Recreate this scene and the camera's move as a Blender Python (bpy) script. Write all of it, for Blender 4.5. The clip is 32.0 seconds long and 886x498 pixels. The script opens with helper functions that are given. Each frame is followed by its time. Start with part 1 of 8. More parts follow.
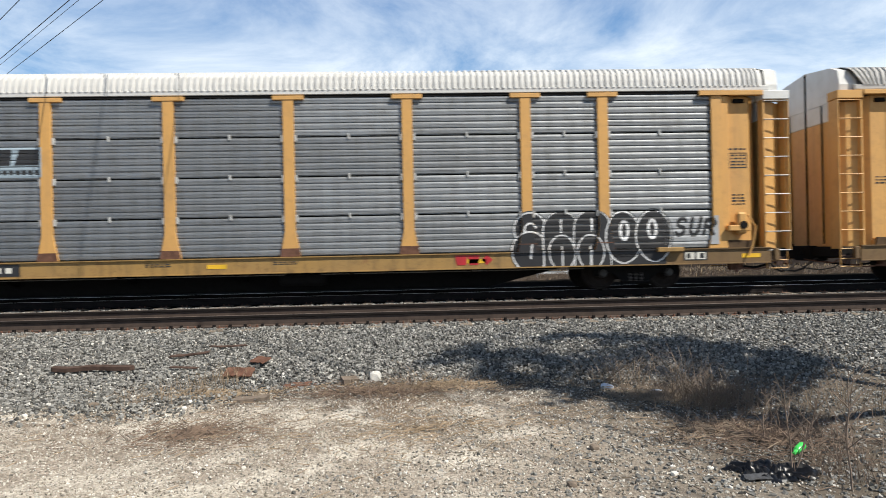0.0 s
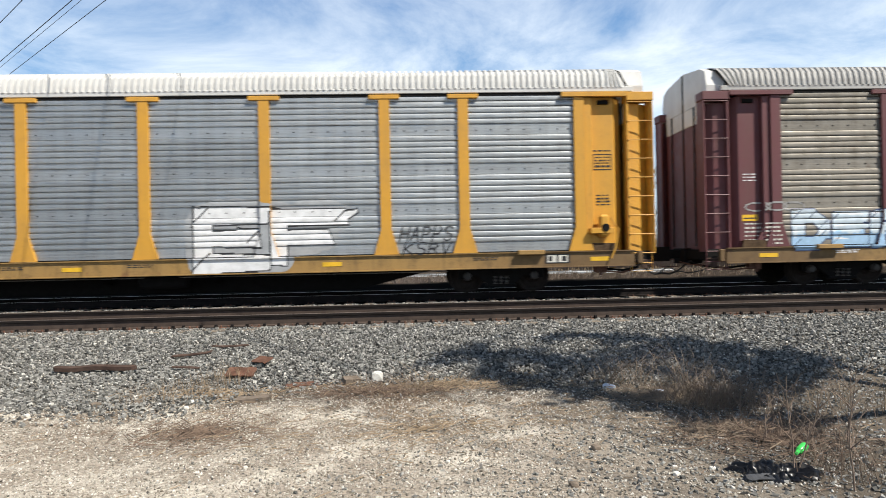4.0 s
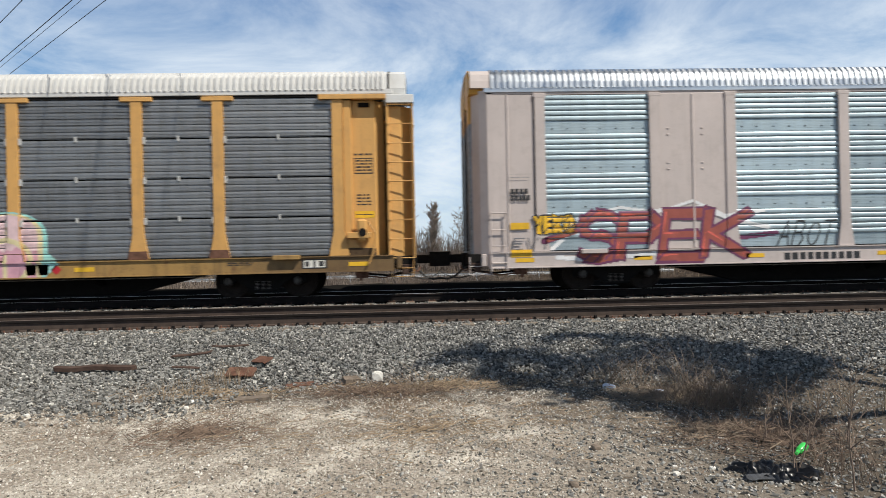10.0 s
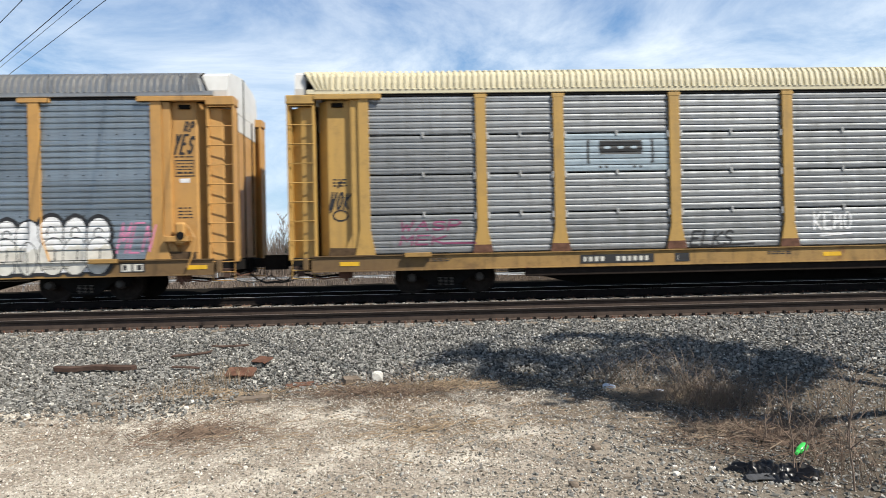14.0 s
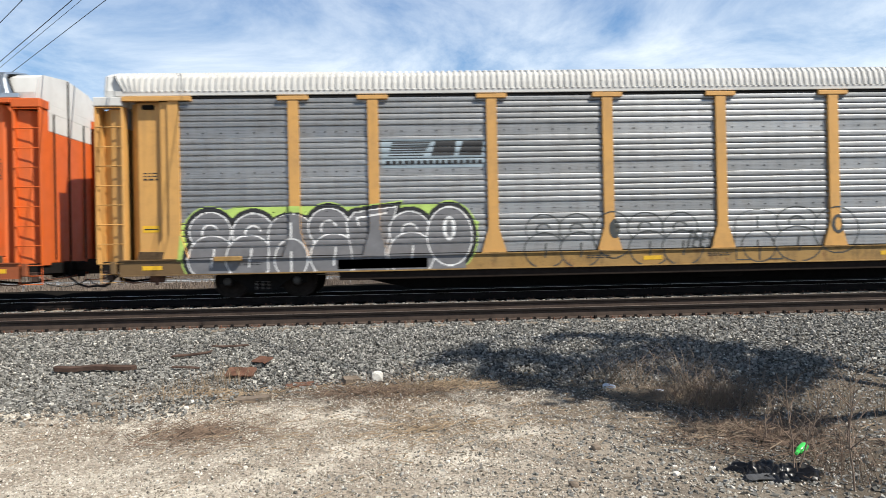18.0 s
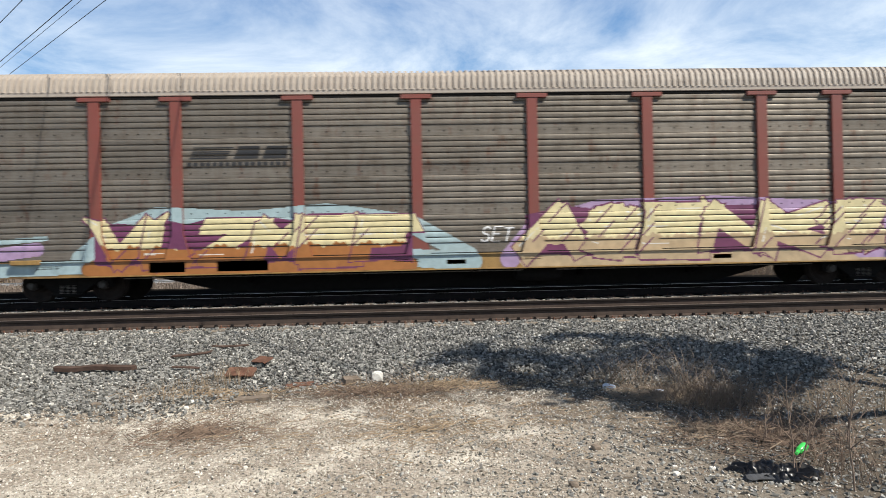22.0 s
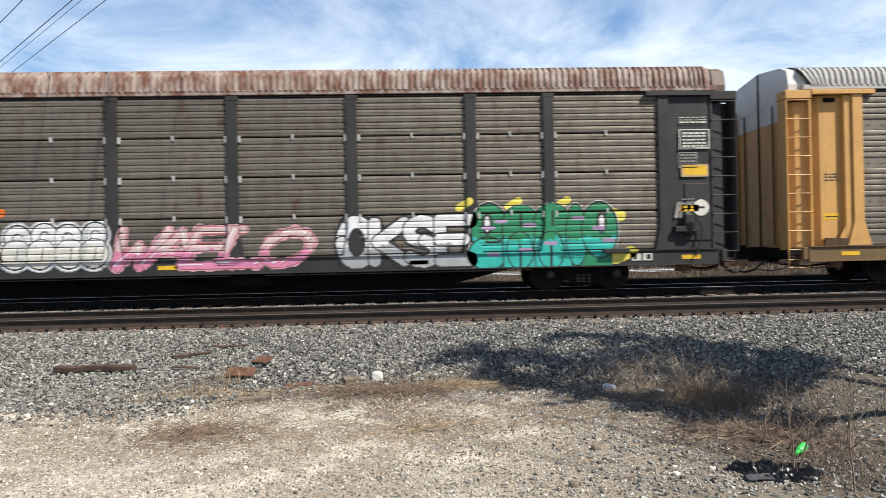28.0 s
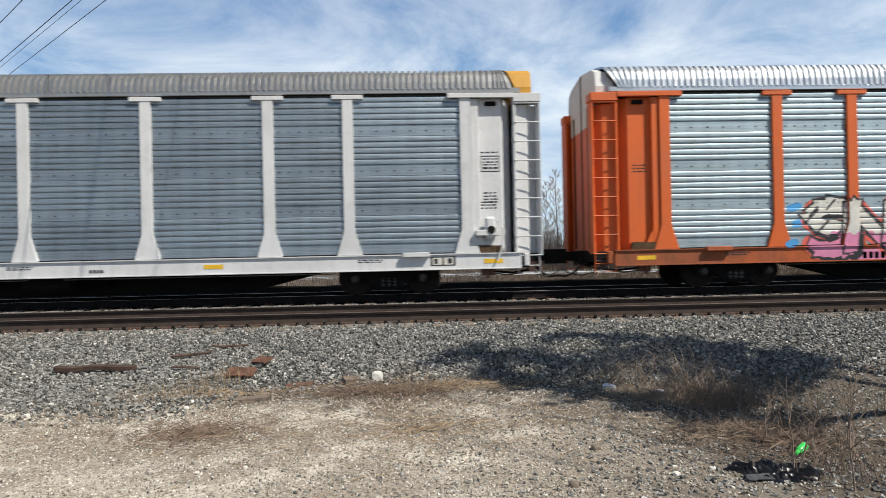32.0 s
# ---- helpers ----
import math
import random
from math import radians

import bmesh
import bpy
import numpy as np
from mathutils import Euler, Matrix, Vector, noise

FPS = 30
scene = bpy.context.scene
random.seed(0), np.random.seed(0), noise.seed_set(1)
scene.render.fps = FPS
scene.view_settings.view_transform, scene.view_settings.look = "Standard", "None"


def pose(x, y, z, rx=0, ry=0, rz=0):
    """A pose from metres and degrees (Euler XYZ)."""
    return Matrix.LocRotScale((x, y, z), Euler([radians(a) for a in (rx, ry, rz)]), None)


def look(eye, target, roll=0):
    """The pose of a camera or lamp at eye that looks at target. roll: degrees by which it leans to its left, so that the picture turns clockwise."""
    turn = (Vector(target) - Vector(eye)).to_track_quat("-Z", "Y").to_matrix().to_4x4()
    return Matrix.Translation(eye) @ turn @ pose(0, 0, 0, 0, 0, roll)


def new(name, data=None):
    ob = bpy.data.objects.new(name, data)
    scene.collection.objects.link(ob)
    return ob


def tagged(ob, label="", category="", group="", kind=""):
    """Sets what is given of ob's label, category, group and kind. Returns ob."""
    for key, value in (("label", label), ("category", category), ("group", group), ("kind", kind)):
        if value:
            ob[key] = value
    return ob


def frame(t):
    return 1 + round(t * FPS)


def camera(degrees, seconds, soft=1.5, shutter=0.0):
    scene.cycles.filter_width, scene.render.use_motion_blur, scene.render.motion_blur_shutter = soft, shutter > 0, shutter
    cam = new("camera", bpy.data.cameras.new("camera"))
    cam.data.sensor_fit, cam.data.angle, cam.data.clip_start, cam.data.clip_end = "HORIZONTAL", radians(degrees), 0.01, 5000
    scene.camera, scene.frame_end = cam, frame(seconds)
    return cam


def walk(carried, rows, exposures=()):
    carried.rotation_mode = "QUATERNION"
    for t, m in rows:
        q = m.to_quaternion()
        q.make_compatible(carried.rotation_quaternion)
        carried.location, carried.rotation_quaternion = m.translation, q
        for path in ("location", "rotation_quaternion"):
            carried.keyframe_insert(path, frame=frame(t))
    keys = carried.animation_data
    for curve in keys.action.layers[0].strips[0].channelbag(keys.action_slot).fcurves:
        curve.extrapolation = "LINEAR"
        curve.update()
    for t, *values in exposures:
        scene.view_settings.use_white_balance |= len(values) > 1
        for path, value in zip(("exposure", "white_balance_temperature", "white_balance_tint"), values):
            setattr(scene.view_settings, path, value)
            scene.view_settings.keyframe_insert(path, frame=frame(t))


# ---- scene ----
cam = camera(70.30, 32.0, soft=0.62, shutter=0.16)


# ---- camera: stands still on the ground beside the line, level with a small lean ----
def cam_pose(yaw):
    return pose(0, -16.71, 1.02) @ pose(0, 0, 0, 0, 0, -yaw) @ pose(0, 0, 0, 90.16) @ pose(0, 0, 0, 0, 0, -1.186)


walk(cam, [(0.0, cam_pose(2.52)), (0.5, cam_pose(2.44)), (1.0, cam_pose(2.42)), (1.6, cam_pose(2.362)),
           (3.0, cam_pose(2.36)), (16.0, cam_pose(2.36)), (32.0, cam_pose(2.36))],
     exposures=[(0.0, 0), (1.0, 0.06), (2.0, 0.03), (3.0, 0.1), (6.0, -0.09), (7.0, -0.15), (8.0, -0.21), (9.0, -0.18), (10.0, -0.26), (11.0, -0.14), (12.0, -0.05), (14.0, 0.02), (17.0, -0.05), (18.0, 0.02), (19.0, -0.06), (20.0, -0.02), (21.0, -0.1), (22.0, 0.03), (23.0, 0.07), (24.0, 0.06), (25.0, 0.1), (28.0, 0.1), (29.0, 0.17), (30.0, 0.09), (31.0, -0.07), (32.0, -0.2)])

# ---- light ----
SUN_AZ, SUN_EL = 53.0, 50.0        # degrees: to the right of the way back from the train, and up
world = bpy.data.worlds.new("sky")
scene.world = world
world.use_nodes = True


def build_world():
    nt = world.node_tree
    n, l = nt.nodes, nt.links
    bg = n["Background"]
    bg.inputs["Strength"].default_value = 0.10
    sky = n.new("ShaderNodeTexSky")
    sky.sky_type, sky.sun_disc = "NISHITA", False
    sky.sun_elevation = radians(SUN_EL)
    sky.sun_rotation = radians(180 - SUN_AZ)
    sky.air_density, sky.dust_density, sky.ozone_density = 1.0, 0.25, 3.0
    tc = n.new("ShaderNodeTexCoord")
    # thin high cloud drawn out in streaks
    mp = n.new("ShaderNodeMapping")
    mp.inputs["Scale"].default_value = (1.2, 1.0, 2.8)
    mp.inputs["Rotation"].default_value = (0, radians(-14), radians(20))
    l.new(tc.outputs["Generated"], mp.inputs["Vector"])
    big = n.new("ShaderNodeTexNoise")
    big.inputs["Scale"].default_value, big.inputs["Detail"].default_value = 2.3, 9.0
    big.inputs["Roughness"].default_value, big.inputs["Distortion"].default_value = 0.62, 0.5
    l.new(mp.outputs["Vector"], big.inputs["Vector"])
    ramp = n.new("ShaderNodeValToRGB")
    ramp.color_ramp.elements[0].position, ramp.color_ramp.elements[1].position = 0.34, 0.68
    l.new(big.outputs["Fac"], ramp.inputs["Fac"])
    mix = n.new("ShaderNodeMixRGB")
    mix.inputs["Color2"].default_value = (10.3, 11.2, 12.0, 1)
    # pale blue towards the horizon, deep blue overhead
    sep = n.new("ShaderNodeSeparateXYZ")
    l.new(tc.outputs["Generated"], sep.inputs[0])
    tint = n.new("ShaderNodeValToRGB")
    els = tint.color_ramp.elements
    els.new(0.2), els.new(0.4), els.new(0.55)
    for e, (p, c) in zip(els, ((0.0, (0.52, 0.76, 0.96)), (0.2, (0.175, 0.475, 0.87)), (0.4, (0.10, 0.285, 0.66)), (0.55, (0.09, 0.165, 0.29)), (1.0, (0.045, 0.07, 0.115)))):
        e.position, e.color = p, (*c, 1)
    l.new(sep.outputs["Z"], tint.inputs["Fac"])
    up = n.new("ShaderNodeMixRGB")
    up.blend_type = "MULTIPLY"
    up.inputs["Fac"].default_value = 1.0
    up.inputs["Color2"].default_value = (10, 10, 10, 1)
    l.new(tint.outputs["Color"], up.inputs["Color1"])
    hz = n.new("ShaderNodeMixRGB")
    hz.inputs["Fac"].default_value = 0.7
    l.new(sky.outputs["Color"], hz.inputs["Color1"])
    l.new(up.outputs["Color"], hz.inputs["Color2"])
    l.new(hz.outputs["Color"], mix.inputs["Color1"])
    # the cloud thins out overhead
    thin = n.new("ShaderNodeMapRange")
    thin.inputs["From Min"].default_value, thin.inputs["From Max"].default_value = 0.28, 0.55
    thin.inputs["To Min"].default_value, thin.inputs["To Max"].default_value = 1.0, 0.05
    l.new(sep.outputs["Z"], thin.inputs["Value"])
    veil = n.new("ShaderNodeMath")
    veil.operation = "MULTIPLY"
    l.new(ramp.outputs["Color"], veil.inputs[0])
    l.new(thin.outputs[0], veil.inputs[1])
    l.new(veil.outputs[0], mix.inputs["Fac"])
    l.new(mix.outputs["Color"], bg.inputs["Color"])


build_world()
sun = new("sun", bpy.data.lights.new("sun", "SUN"))
sun.data.energy, sun.data.angle, sun.data.color = 6.5, radians(0.53), (1.0, 0.945, 0.845)
SUN_FROM = Vector((math.sin(radians(SUN_AZ)) * math.cos(radians(SUN_EL)),
                   -math.cos(radians(SUN_AZ)) * math.cos(radians(SUN_EL)), math.sin(radians(SUN_EL))))
sun.matrix_world = look(SUN_FROM * 60, (0, 0, 0))

# ---- materials ----
MATS = {}


def nodes_of(name):
    m = bpy.data.materials.new(name)
    m.use_nodes = True
    MATS[name] = m
    return m, m.node_tree.nodes, m.node_tree.links, m.node_tree.nodes["Principled BSDF"]


def noise_node(n, l, vec, scale, detail=4.0, rough=0.55, stretch=None):
    if stretch:
        mp = n.new("ShaderNodeMapping")
        mp.inputs["Scale"].default_value = stretch
        l.new(vec, mp.inputs["Vector"])
        vec = mp.outputs["Vector"]
    t = n.new("ShaderNodeTexNoise")
    t.inputs["Scale"].default_value, t.inputs["Detail"].default_value, t.inputs["Roughness"].default_value = scale, detail, rough
    l.new(vec, t.inputs["Vector"])
    return t.outputs["Fac"]


def ramp_node(n, l, fac, stops):
    r = n.new("ShaderNodeValToRGB")
    els = r.color_ramp.elements
    while len(els) < len(stops):
        els.new(0.5)
    for e, (p, c) in zip(els, stops):
        e.position = p
        e.color = (c, c, c, 1) if isinstance(c, (int, float)) else (*c, 1)
    l.new(fac, r.inputs["Fac"])
    return r.outputs["Color"]


def mix_node(n, l, fac, a, b, mode="MIX"):
    m = n.new("ShaderNodeMixRGB")
    m.blend_type = mode
    for sock, v in ((m.inputs["Fac"], fac), (m.inputs["Color1"], a), (m.inputs["Color2"], b)):
        if isinstance(v, (int, float)):
            sock.default_value = v if sock.name == "Fac" else (v, v, v, 1)
        elif isinstance(v, tuple):
            sock.default_value = (*v, 1)
        else:
            l.new(v, sock)
    return m.outputs["Color"]


def bump_node(n, l, b, height, strength, dist):
    k = n.new("ShaderNodeBump")
    k.inputs["Strength"].default_value, k.inputs["Distance"].default_value = strength, dist
    l.new(height, k.inputs["Height"])
    l.new(k.outputs["Normal"], b.inputs["Normal"])


def coords(n, l, jitter=True):
    """Object space in metres, shifted for each object."""
    tc = n.new("ShaderNodeTexCoord")
    if not jitter:
        return tc.outputs["Object"]
    oi = n.new("ShaderNodeObjectInfo")
    mul = n.new("ShaderNodeMath")
    mul.operation = "MULTIPLY"
    mul.inputs[1].default_value = 37.0
    l.new(oi.outputs["Random"], mul.inputs[0])
    add = n.new("ShaderNodeVectorMath")
    l.new(tc.outputs["Object"], add.inputs[0])
    l.new(mul.outputs[0], add.inputs[1])
    return add.outputs[0]


def painted(name, rgb, dirt=(0.10, 0.075, 0.05), amount=0.35, rough=0.45, metallic=0.0, rust=0.0, streak=0.5, vary=0.0, pierced=False, splash=0.0):
    """Weathered paint: fading, vertical grime streaks, specks and rust."""
    if name in MATS:
        return MATS[name]
    m, n, l, b = nodes_of(name)
    v = coords(n, l)
    fade = noise_node(n, l, v, 0.9, 5)
    col = mix_node(n, l, ramp_node(n, l, fade, [(0.3, 0.0), (0.75, 1.0)]), rgb, tuple(min(1, c * 0.82 + 0.02) for c in rgb))
    st = noise_node(n, l, v, 1.0, 5, 0.6, (5.0, 5.0, 0.35))
    col = mix_node(n, l, ramp_node(n, l, st, [(0.5, 0.0), (0.78, amount * streak * 1.6)]), col, dirt)
    gr = noise_node(n, l, v, 3.1, 8, 0.7)
    col = mix_node(n, l, ramp_node(n, l, gr, [(0.5, 0.0), (0.8, amount)]), col, dirt)
    sp = noise_node(n, l, v, 26.0, 3, 0.6)
    col = mix_node(n, l, ramp_node(n, l, sp, [(0.6, 0.0), (0.74, amount * 0.7)]), col, dirt)
    if rust:
        ru = noise_node(n, l, v, 1.6, 9, 0.72, (2.2, 2.2, 0.8))
        col = mix_node(n, l, ramp_node(n, l, ru, [(0.62 - 0.2 * rust, 0.0), (0.72 - 0.14 * rust, 0.9)]), col, (0.135, 0.045, 0.022))
    if pierced:
        # rows of small punched slots and faint roll marks
        sep = n.new("ShaderNodeSeparateXYZ")
        l.new(coords(n, l, False), sep.inputs[0])
        hole = None
        for axis, pitch, share in (("X", 0.44, 0.55), ("X", 0.052, 0.58), ("Z", 0.0355, 0.32)):
            div = n.new("ShaderNodeMath")
            div.operation, div.inputs[1].default_value = "DIVIDE", pitch
            l.new(sep.outputs[axis], div.inputs[0])
            fr = n.new("ShaderNodeMath")
            fr.operation = "FRACT"
            l.new(div.outputs[0], fr.inputs[0])
            lt = n.new("ShaderNodeMath")
            lt.operation, lt.inputs[1].default_value = "LESS_THAN", share
            l.new(fr.outputs[0], lt.inputs[0])
            if hole is not None:
                mu = n.new("ShaderNodeMath")
                mu.operation = "MULTIPLY"
                l.new(hole, mu.inputs[0])
                l.new(lt.outputs[0], mu.inputs[1])
                hole = mu.outputs[0]
            else:
                hole = lt.outputs[0]
        col = mix_node(n, l, mix_node(n, l, hole, 0.0, 0.6), col, tuple(c * 0.3 for c in rgb))
        pk = noise_node(n, l, v, 1.0, 2, 0.5, (34.0, 1.0, 90.0))
        col = mix_node(n, l, ramp_node(n, l, pk, [(0.58, 0.0), (0.70, 0.35)]), col, tuple(c * 0.3 for c in rgb))
        rm = noise_node(n, l, v, 1.0, 3, 0.5, (0.5, 1.0, 30.0))
        col = mix_node(n, l, ramp_node(n, l, rm, [(0.35, 0.0), (0.7, 0.45)]), col, tuple(min(1, c * 1.45) for c in rgb))
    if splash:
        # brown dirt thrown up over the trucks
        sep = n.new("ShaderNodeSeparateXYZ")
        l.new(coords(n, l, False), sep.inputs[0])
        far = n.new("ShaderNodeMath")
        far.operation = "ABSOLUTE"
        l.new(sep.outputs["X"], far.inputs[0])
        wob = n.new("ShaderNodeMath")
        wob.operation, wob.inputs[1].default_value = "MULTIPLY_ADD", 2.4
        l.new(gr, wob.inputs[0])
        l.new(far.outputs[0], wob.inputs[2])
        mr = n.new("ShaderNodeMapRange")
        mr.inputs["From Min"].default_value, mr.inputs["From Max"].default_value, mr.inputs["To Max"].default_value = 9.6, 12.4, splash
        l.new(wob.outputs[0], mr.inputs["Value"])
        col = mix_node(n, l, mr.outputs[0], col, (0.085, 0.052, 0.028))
    if vary:
        oi = n.new("ShaderNodeObjectInfo")
        col = mix_node(n, l, 1.0, col, ramp_node(n, l, oi.outputs["Random"], [(0.0, 1 - vary), (1.0, 1.0)]), "MULTIPLY")
    l.new(col, b.inputs["Base Color"])
    l.new(ramp_node(n, l, gr, [(0.3, rough), (0.8, min(1, rough + 0.3))]), b.inputs["Roughness"])
    b.inputs["Metallic"].default_value = metallic
    bump_node(n, l, b, gr, 0.25, 0.004)
    return m


def plain(name, rgb, rough=0.6, metallic=0.0, spread=0.25, scale=9.0, shine=0.5):
    if name in MATS:
        return MATS[name]
    m, n, l, b = nodes_of(name)
    v = coords(n, l)
    f = noise_node(n, l, v, scale, 6, 0.65)
    col = mix_node(n, l, ramp_node(n, l, f, [(0.3, 0.0), (0.7, 1.0)]), tuple(c * (1 - spread) for c in rgb), tuple(min(1, c * (1 + spread)) for c in rgb))
    l.new(col, b.inputs["Base Color"])
    b.inputs["Roughness"].default_value, b.inputs["Metallic"].default_value = rough, metallic
    b.inputs["Specular IOR Level"].default_value = shine
    bump_node(n, l, b, f, 0.3, 0.004)
    return m


def stones(name, dark, light, pale, rough=0.9, part_pale=0.12):
    """Loose stones, each with a tone of its own."""
    m, n, l, b = nodes_of(name)
    geo = n.new("ShaderNodeNewGeometry")
    tc = n.new("ShaderNodeTexCoord")
    tone = ramp_node(n, l, geo.outputs["Random Per Island"], [(0.0, dark), (1 - part_pale * 2, light), (1 - part_pale, light), (1.0, pale)])
    f = noise_node(n, l, tc.outputs["Object"], 40.0, 5, 0.6)
    col = mix_node(n, l, ramp_node(n, l, f, [(0.35, 0.0), (0.75, 0.55)]), tone, tuple(c * 0.5 for c in dark))
    l.new(col, b.inputs["Base Color"])
    b.inputs["Roughness"].default_value, b.inputs["Specular IOR Level"].default_value = rough, 0.15
    bump_node(n, l, b, f, 0.4, 0.006)
    return m


YELLOW_A = painted("paint_yellow_orange", (0.62, 0.335, 0.095), amount=0.30)
YELLOW_UP = painted("paint_golden_yellow", (0.62, 0.31, 0.03), amount=0.22)
YELLOW_O = painted("paint_ochre", (0.50, 0.27, 0.075), amount=0.32)
YELLOW_M = painted("paint_mustard", (0.48, 0.29, 0.075), amount=0.42)
YELLOW_L = painted("paint_lemon_yellow", (0.66, 0.44, 0.12), amount=0.32, rust=0.12)
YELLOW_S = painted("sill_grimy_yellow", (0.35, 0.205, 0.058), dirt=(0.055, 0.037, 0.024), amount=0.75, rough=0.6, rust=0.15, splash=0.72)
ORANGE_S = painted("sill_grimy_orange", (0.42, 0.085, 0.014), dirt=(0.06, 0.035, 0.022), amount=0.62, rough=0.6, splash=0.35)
MAROON = painted("paint_maroon", (0.125, 0.032, 0.036), amount=0.30)
REDBROWN = painted("paint_red_brown", (0.20, 0.048, 0.035), amount=0.30)
ORANGE = painted("paint_orange", (0.66, 0.115, 0.009), amount=0.17)
BLACKP = painted("paint_black_faded", (0.015, 0.0145, 0.0145), dirt=(0.04, 0.032, 0.026), amount=0.22, rough=0.6)
WHITEP = painted("paint_white_frame", (0.66, 0.66, 0.66), amount=0.22)
PINKGREY = painted("paint_pinkish_grey", (0.55, 0.475, 0.445), amount=0.20)
PANEL_GREY = painted("sheet_grey", (0.335, 0.346, 0.355), dirt=(0.10, 0.09, 0.08), amount=0.38, rough=0.50, metallic=0.95, vary=0.22, pierced=True)
PANEL_DARK = painted("sheet_dark_grey", (0.315, 0.324, 0.332), dirt=(0.08, 0.07, 0.06), amount=0.38, rough=0.50, metallic=0.95, vary=0.22, pierced=True)
PANEL_PALE = painted("sheet_pale_grey", (0.385, 0.392, 0.40), dirt=(0.13, 0.12, 0.105), amount=0.36, rough=0.46, metallic=0.95, vary=0.22, pierced=True)
PANEL_SILVER = painted("sheet_silver", (0.47, 0.49, 0.50), dirt=(0.17, 0.16, 0.15), amount=0.30, rough=0.45, metallic=0.95, vary=0.22, pierced=True)
PANEL_BLUE = painted("sheet_blue_silver", (0.445, 0.535, 0.575), dirt=(0.19, 0.20, 0.21), amount=0.25, rough=0.44, metallic=0.95, vary=0.22, pierced=True)
PANEL_DEEP = painted("sheet_deep_blue_grey", (0.335, 0.39, 0.435), dirt=(0.15, 0.16, 0.17), amount=0.25, rough=0.44, metallic=0.95, vary=0.22, pierced=True)
PANEL_TAN = painted("sheet_tan_grey", (0.305, 0.282, 0.245), dirt=(0.12, 0.09, 0.065), amount=0.45, rough=0.55, metallic=0.85, rust=0.08, vary=0.22, pierced=True)
PANEL_BROWN = painted("sheet_brown_grey", (0.235, 0.209, 0.177), dirt=(0.085, 0.055, 0.038), amount=0.5, rough=0.58, metallic=0.82, rust=0.28, vary=0.22, pierced=True)
ROOF_WHITE = painted("roof_white", (0.62, 0.615, 0.595), dirt=(0.30, 0.27, 0.23), amount=0.22)
ROOF_CREAM = painted("roof_cream", (0.66, 0.60, 0.42), dirt=(0.30, 0.25, 0.17), amount=0.25)
ROOF_GREY = painted("roof_grey", (0.44, 0.43, 0.41), dirt=(0.20, 0.18, 0.16), amount=0.30)
ROOF_DARK = painted("roof_dark_grey", (0.40, 0.395, 0.385), dirt=(0.13, 0.12, 0.11), amount=0.30, rough=0.34, metallic=0.8)
ROOF_TAN = painted("roof_tan", (0.42, 0.365, 0.31), dirt=(0.18, 0.13, 0.10), amount=0.35)
ROOF_SILVER = painted("roof_silver", (0.60, 0.63, 0.66), dirt=(0.3, 0.3, 0.3), amount=0.18, rough=0.26, metallic=0.95)
ROOF_RUST = painted("roof_rusty", (0.40, 0.33, 0.285), dirt=(0.16, 0.09, 0.06), amount=0.4, rust=1.0)
HOOD_WHITE = painted("hood_white", (0.68, 0.68, 0.66), dirt=(0.28, 0.25, 0.22), amount=0.25)
HOOD_BROWN = painted("hood_rusty_brown", (0.16, 0.105, 0.085), dirt=(0.06, 0.04, 0.032), amount=0.4)
UNDER = plain("underframe_black", (0.012, 0.011, 0.0105), rough=0.9, shine=0.12)
GRIME = plain("grimy_foot_plate", (0.085, 0.055, 0.032), rough=0.85, spread=0.4, shine=0.15)
SKIRT = plain("skirt_brown_black", (0.022, 0.016, 0.013), rough=0.9, shine=0.15)
WHEEL = plain("wheel_brown_black", (0.026, 0.020, 0.017), rough=0.8, shine=0.15)
TREAD = plain("wheel_tread_steel", (0.30, 0.29, 0.28), rough=0.35, metallic=0.8)
CAP = plain("bearing_grey", (0.06, 0.055, 0.05), rough=0.7)
SPRING = plain("spring_grey", (0.22, 0.20, 0.18), rough=0.7)
HOSE = plain("rubber_hose", (0.02, 0.02, 0.02), rough=0.7)
RUST = plain("rust_red_brown", (0.13, 0.066, 0.045), rough=0.9, spread=0.4, shine=0.2)
RUSTDARK = plain("rust_dark_brown", (0.072, 0.046, 0.036), rough=0.9, spread=0.4, shine=0.2)
RAILSIDE = plain("rail_rusty_side", (0.066, 0.048, 0.039), rough=0.85, spread=0.3, scale=5, shine=0.2)
RAILBLACK = plain("rail_black_side", (0.016, 0.013, 0.012), rough=0.85, spread=0.3, scale=5, shine=0.12)
RAILHEAD = plain("rail_worn_head", (0.62, 0.60, 0.58), rough=0.3, metallic=0.3, spread=0.1)
RAILWORN = plain("rail_dull_head", (0.20, 0.155, 0.13), rough=0.5, metallic=0.4, spread=0.2)
TIE = plain("tie_weathered_wood", (0.20, 0.165, 0.13), rough=0.95, spread=0.4, shine=0.1)
DARKSLOT = plain("dark_slot", (0.010, 0.009, 0.008), rough=0.9, shine=0.1)
BRIGHT = plain("bright_bracket", (0.42, 0.42, 0.41), rough=0.5, spread=0.1)

# ---- mesh helpers ----
CACHE = {}


def mesh_of(key, verts, faces, mat, smooth=False):
    me = bpy.data.meshes.new(key)
    me.from_pydata([tuple(v) for v in verts], [], faces)
    me.materials.append(mat)
    if smooth:
        for p in me.polygons:
            p.use_smooth = True
    return me


def cached(key, mat, make, smooth=False):
    k = (key, mat.name)
    if k not in CACHE:
        v, f = make()
        CACHE[k] = mesh_of(str(key), v, f, mat, smooth)
    return CACHE[k]


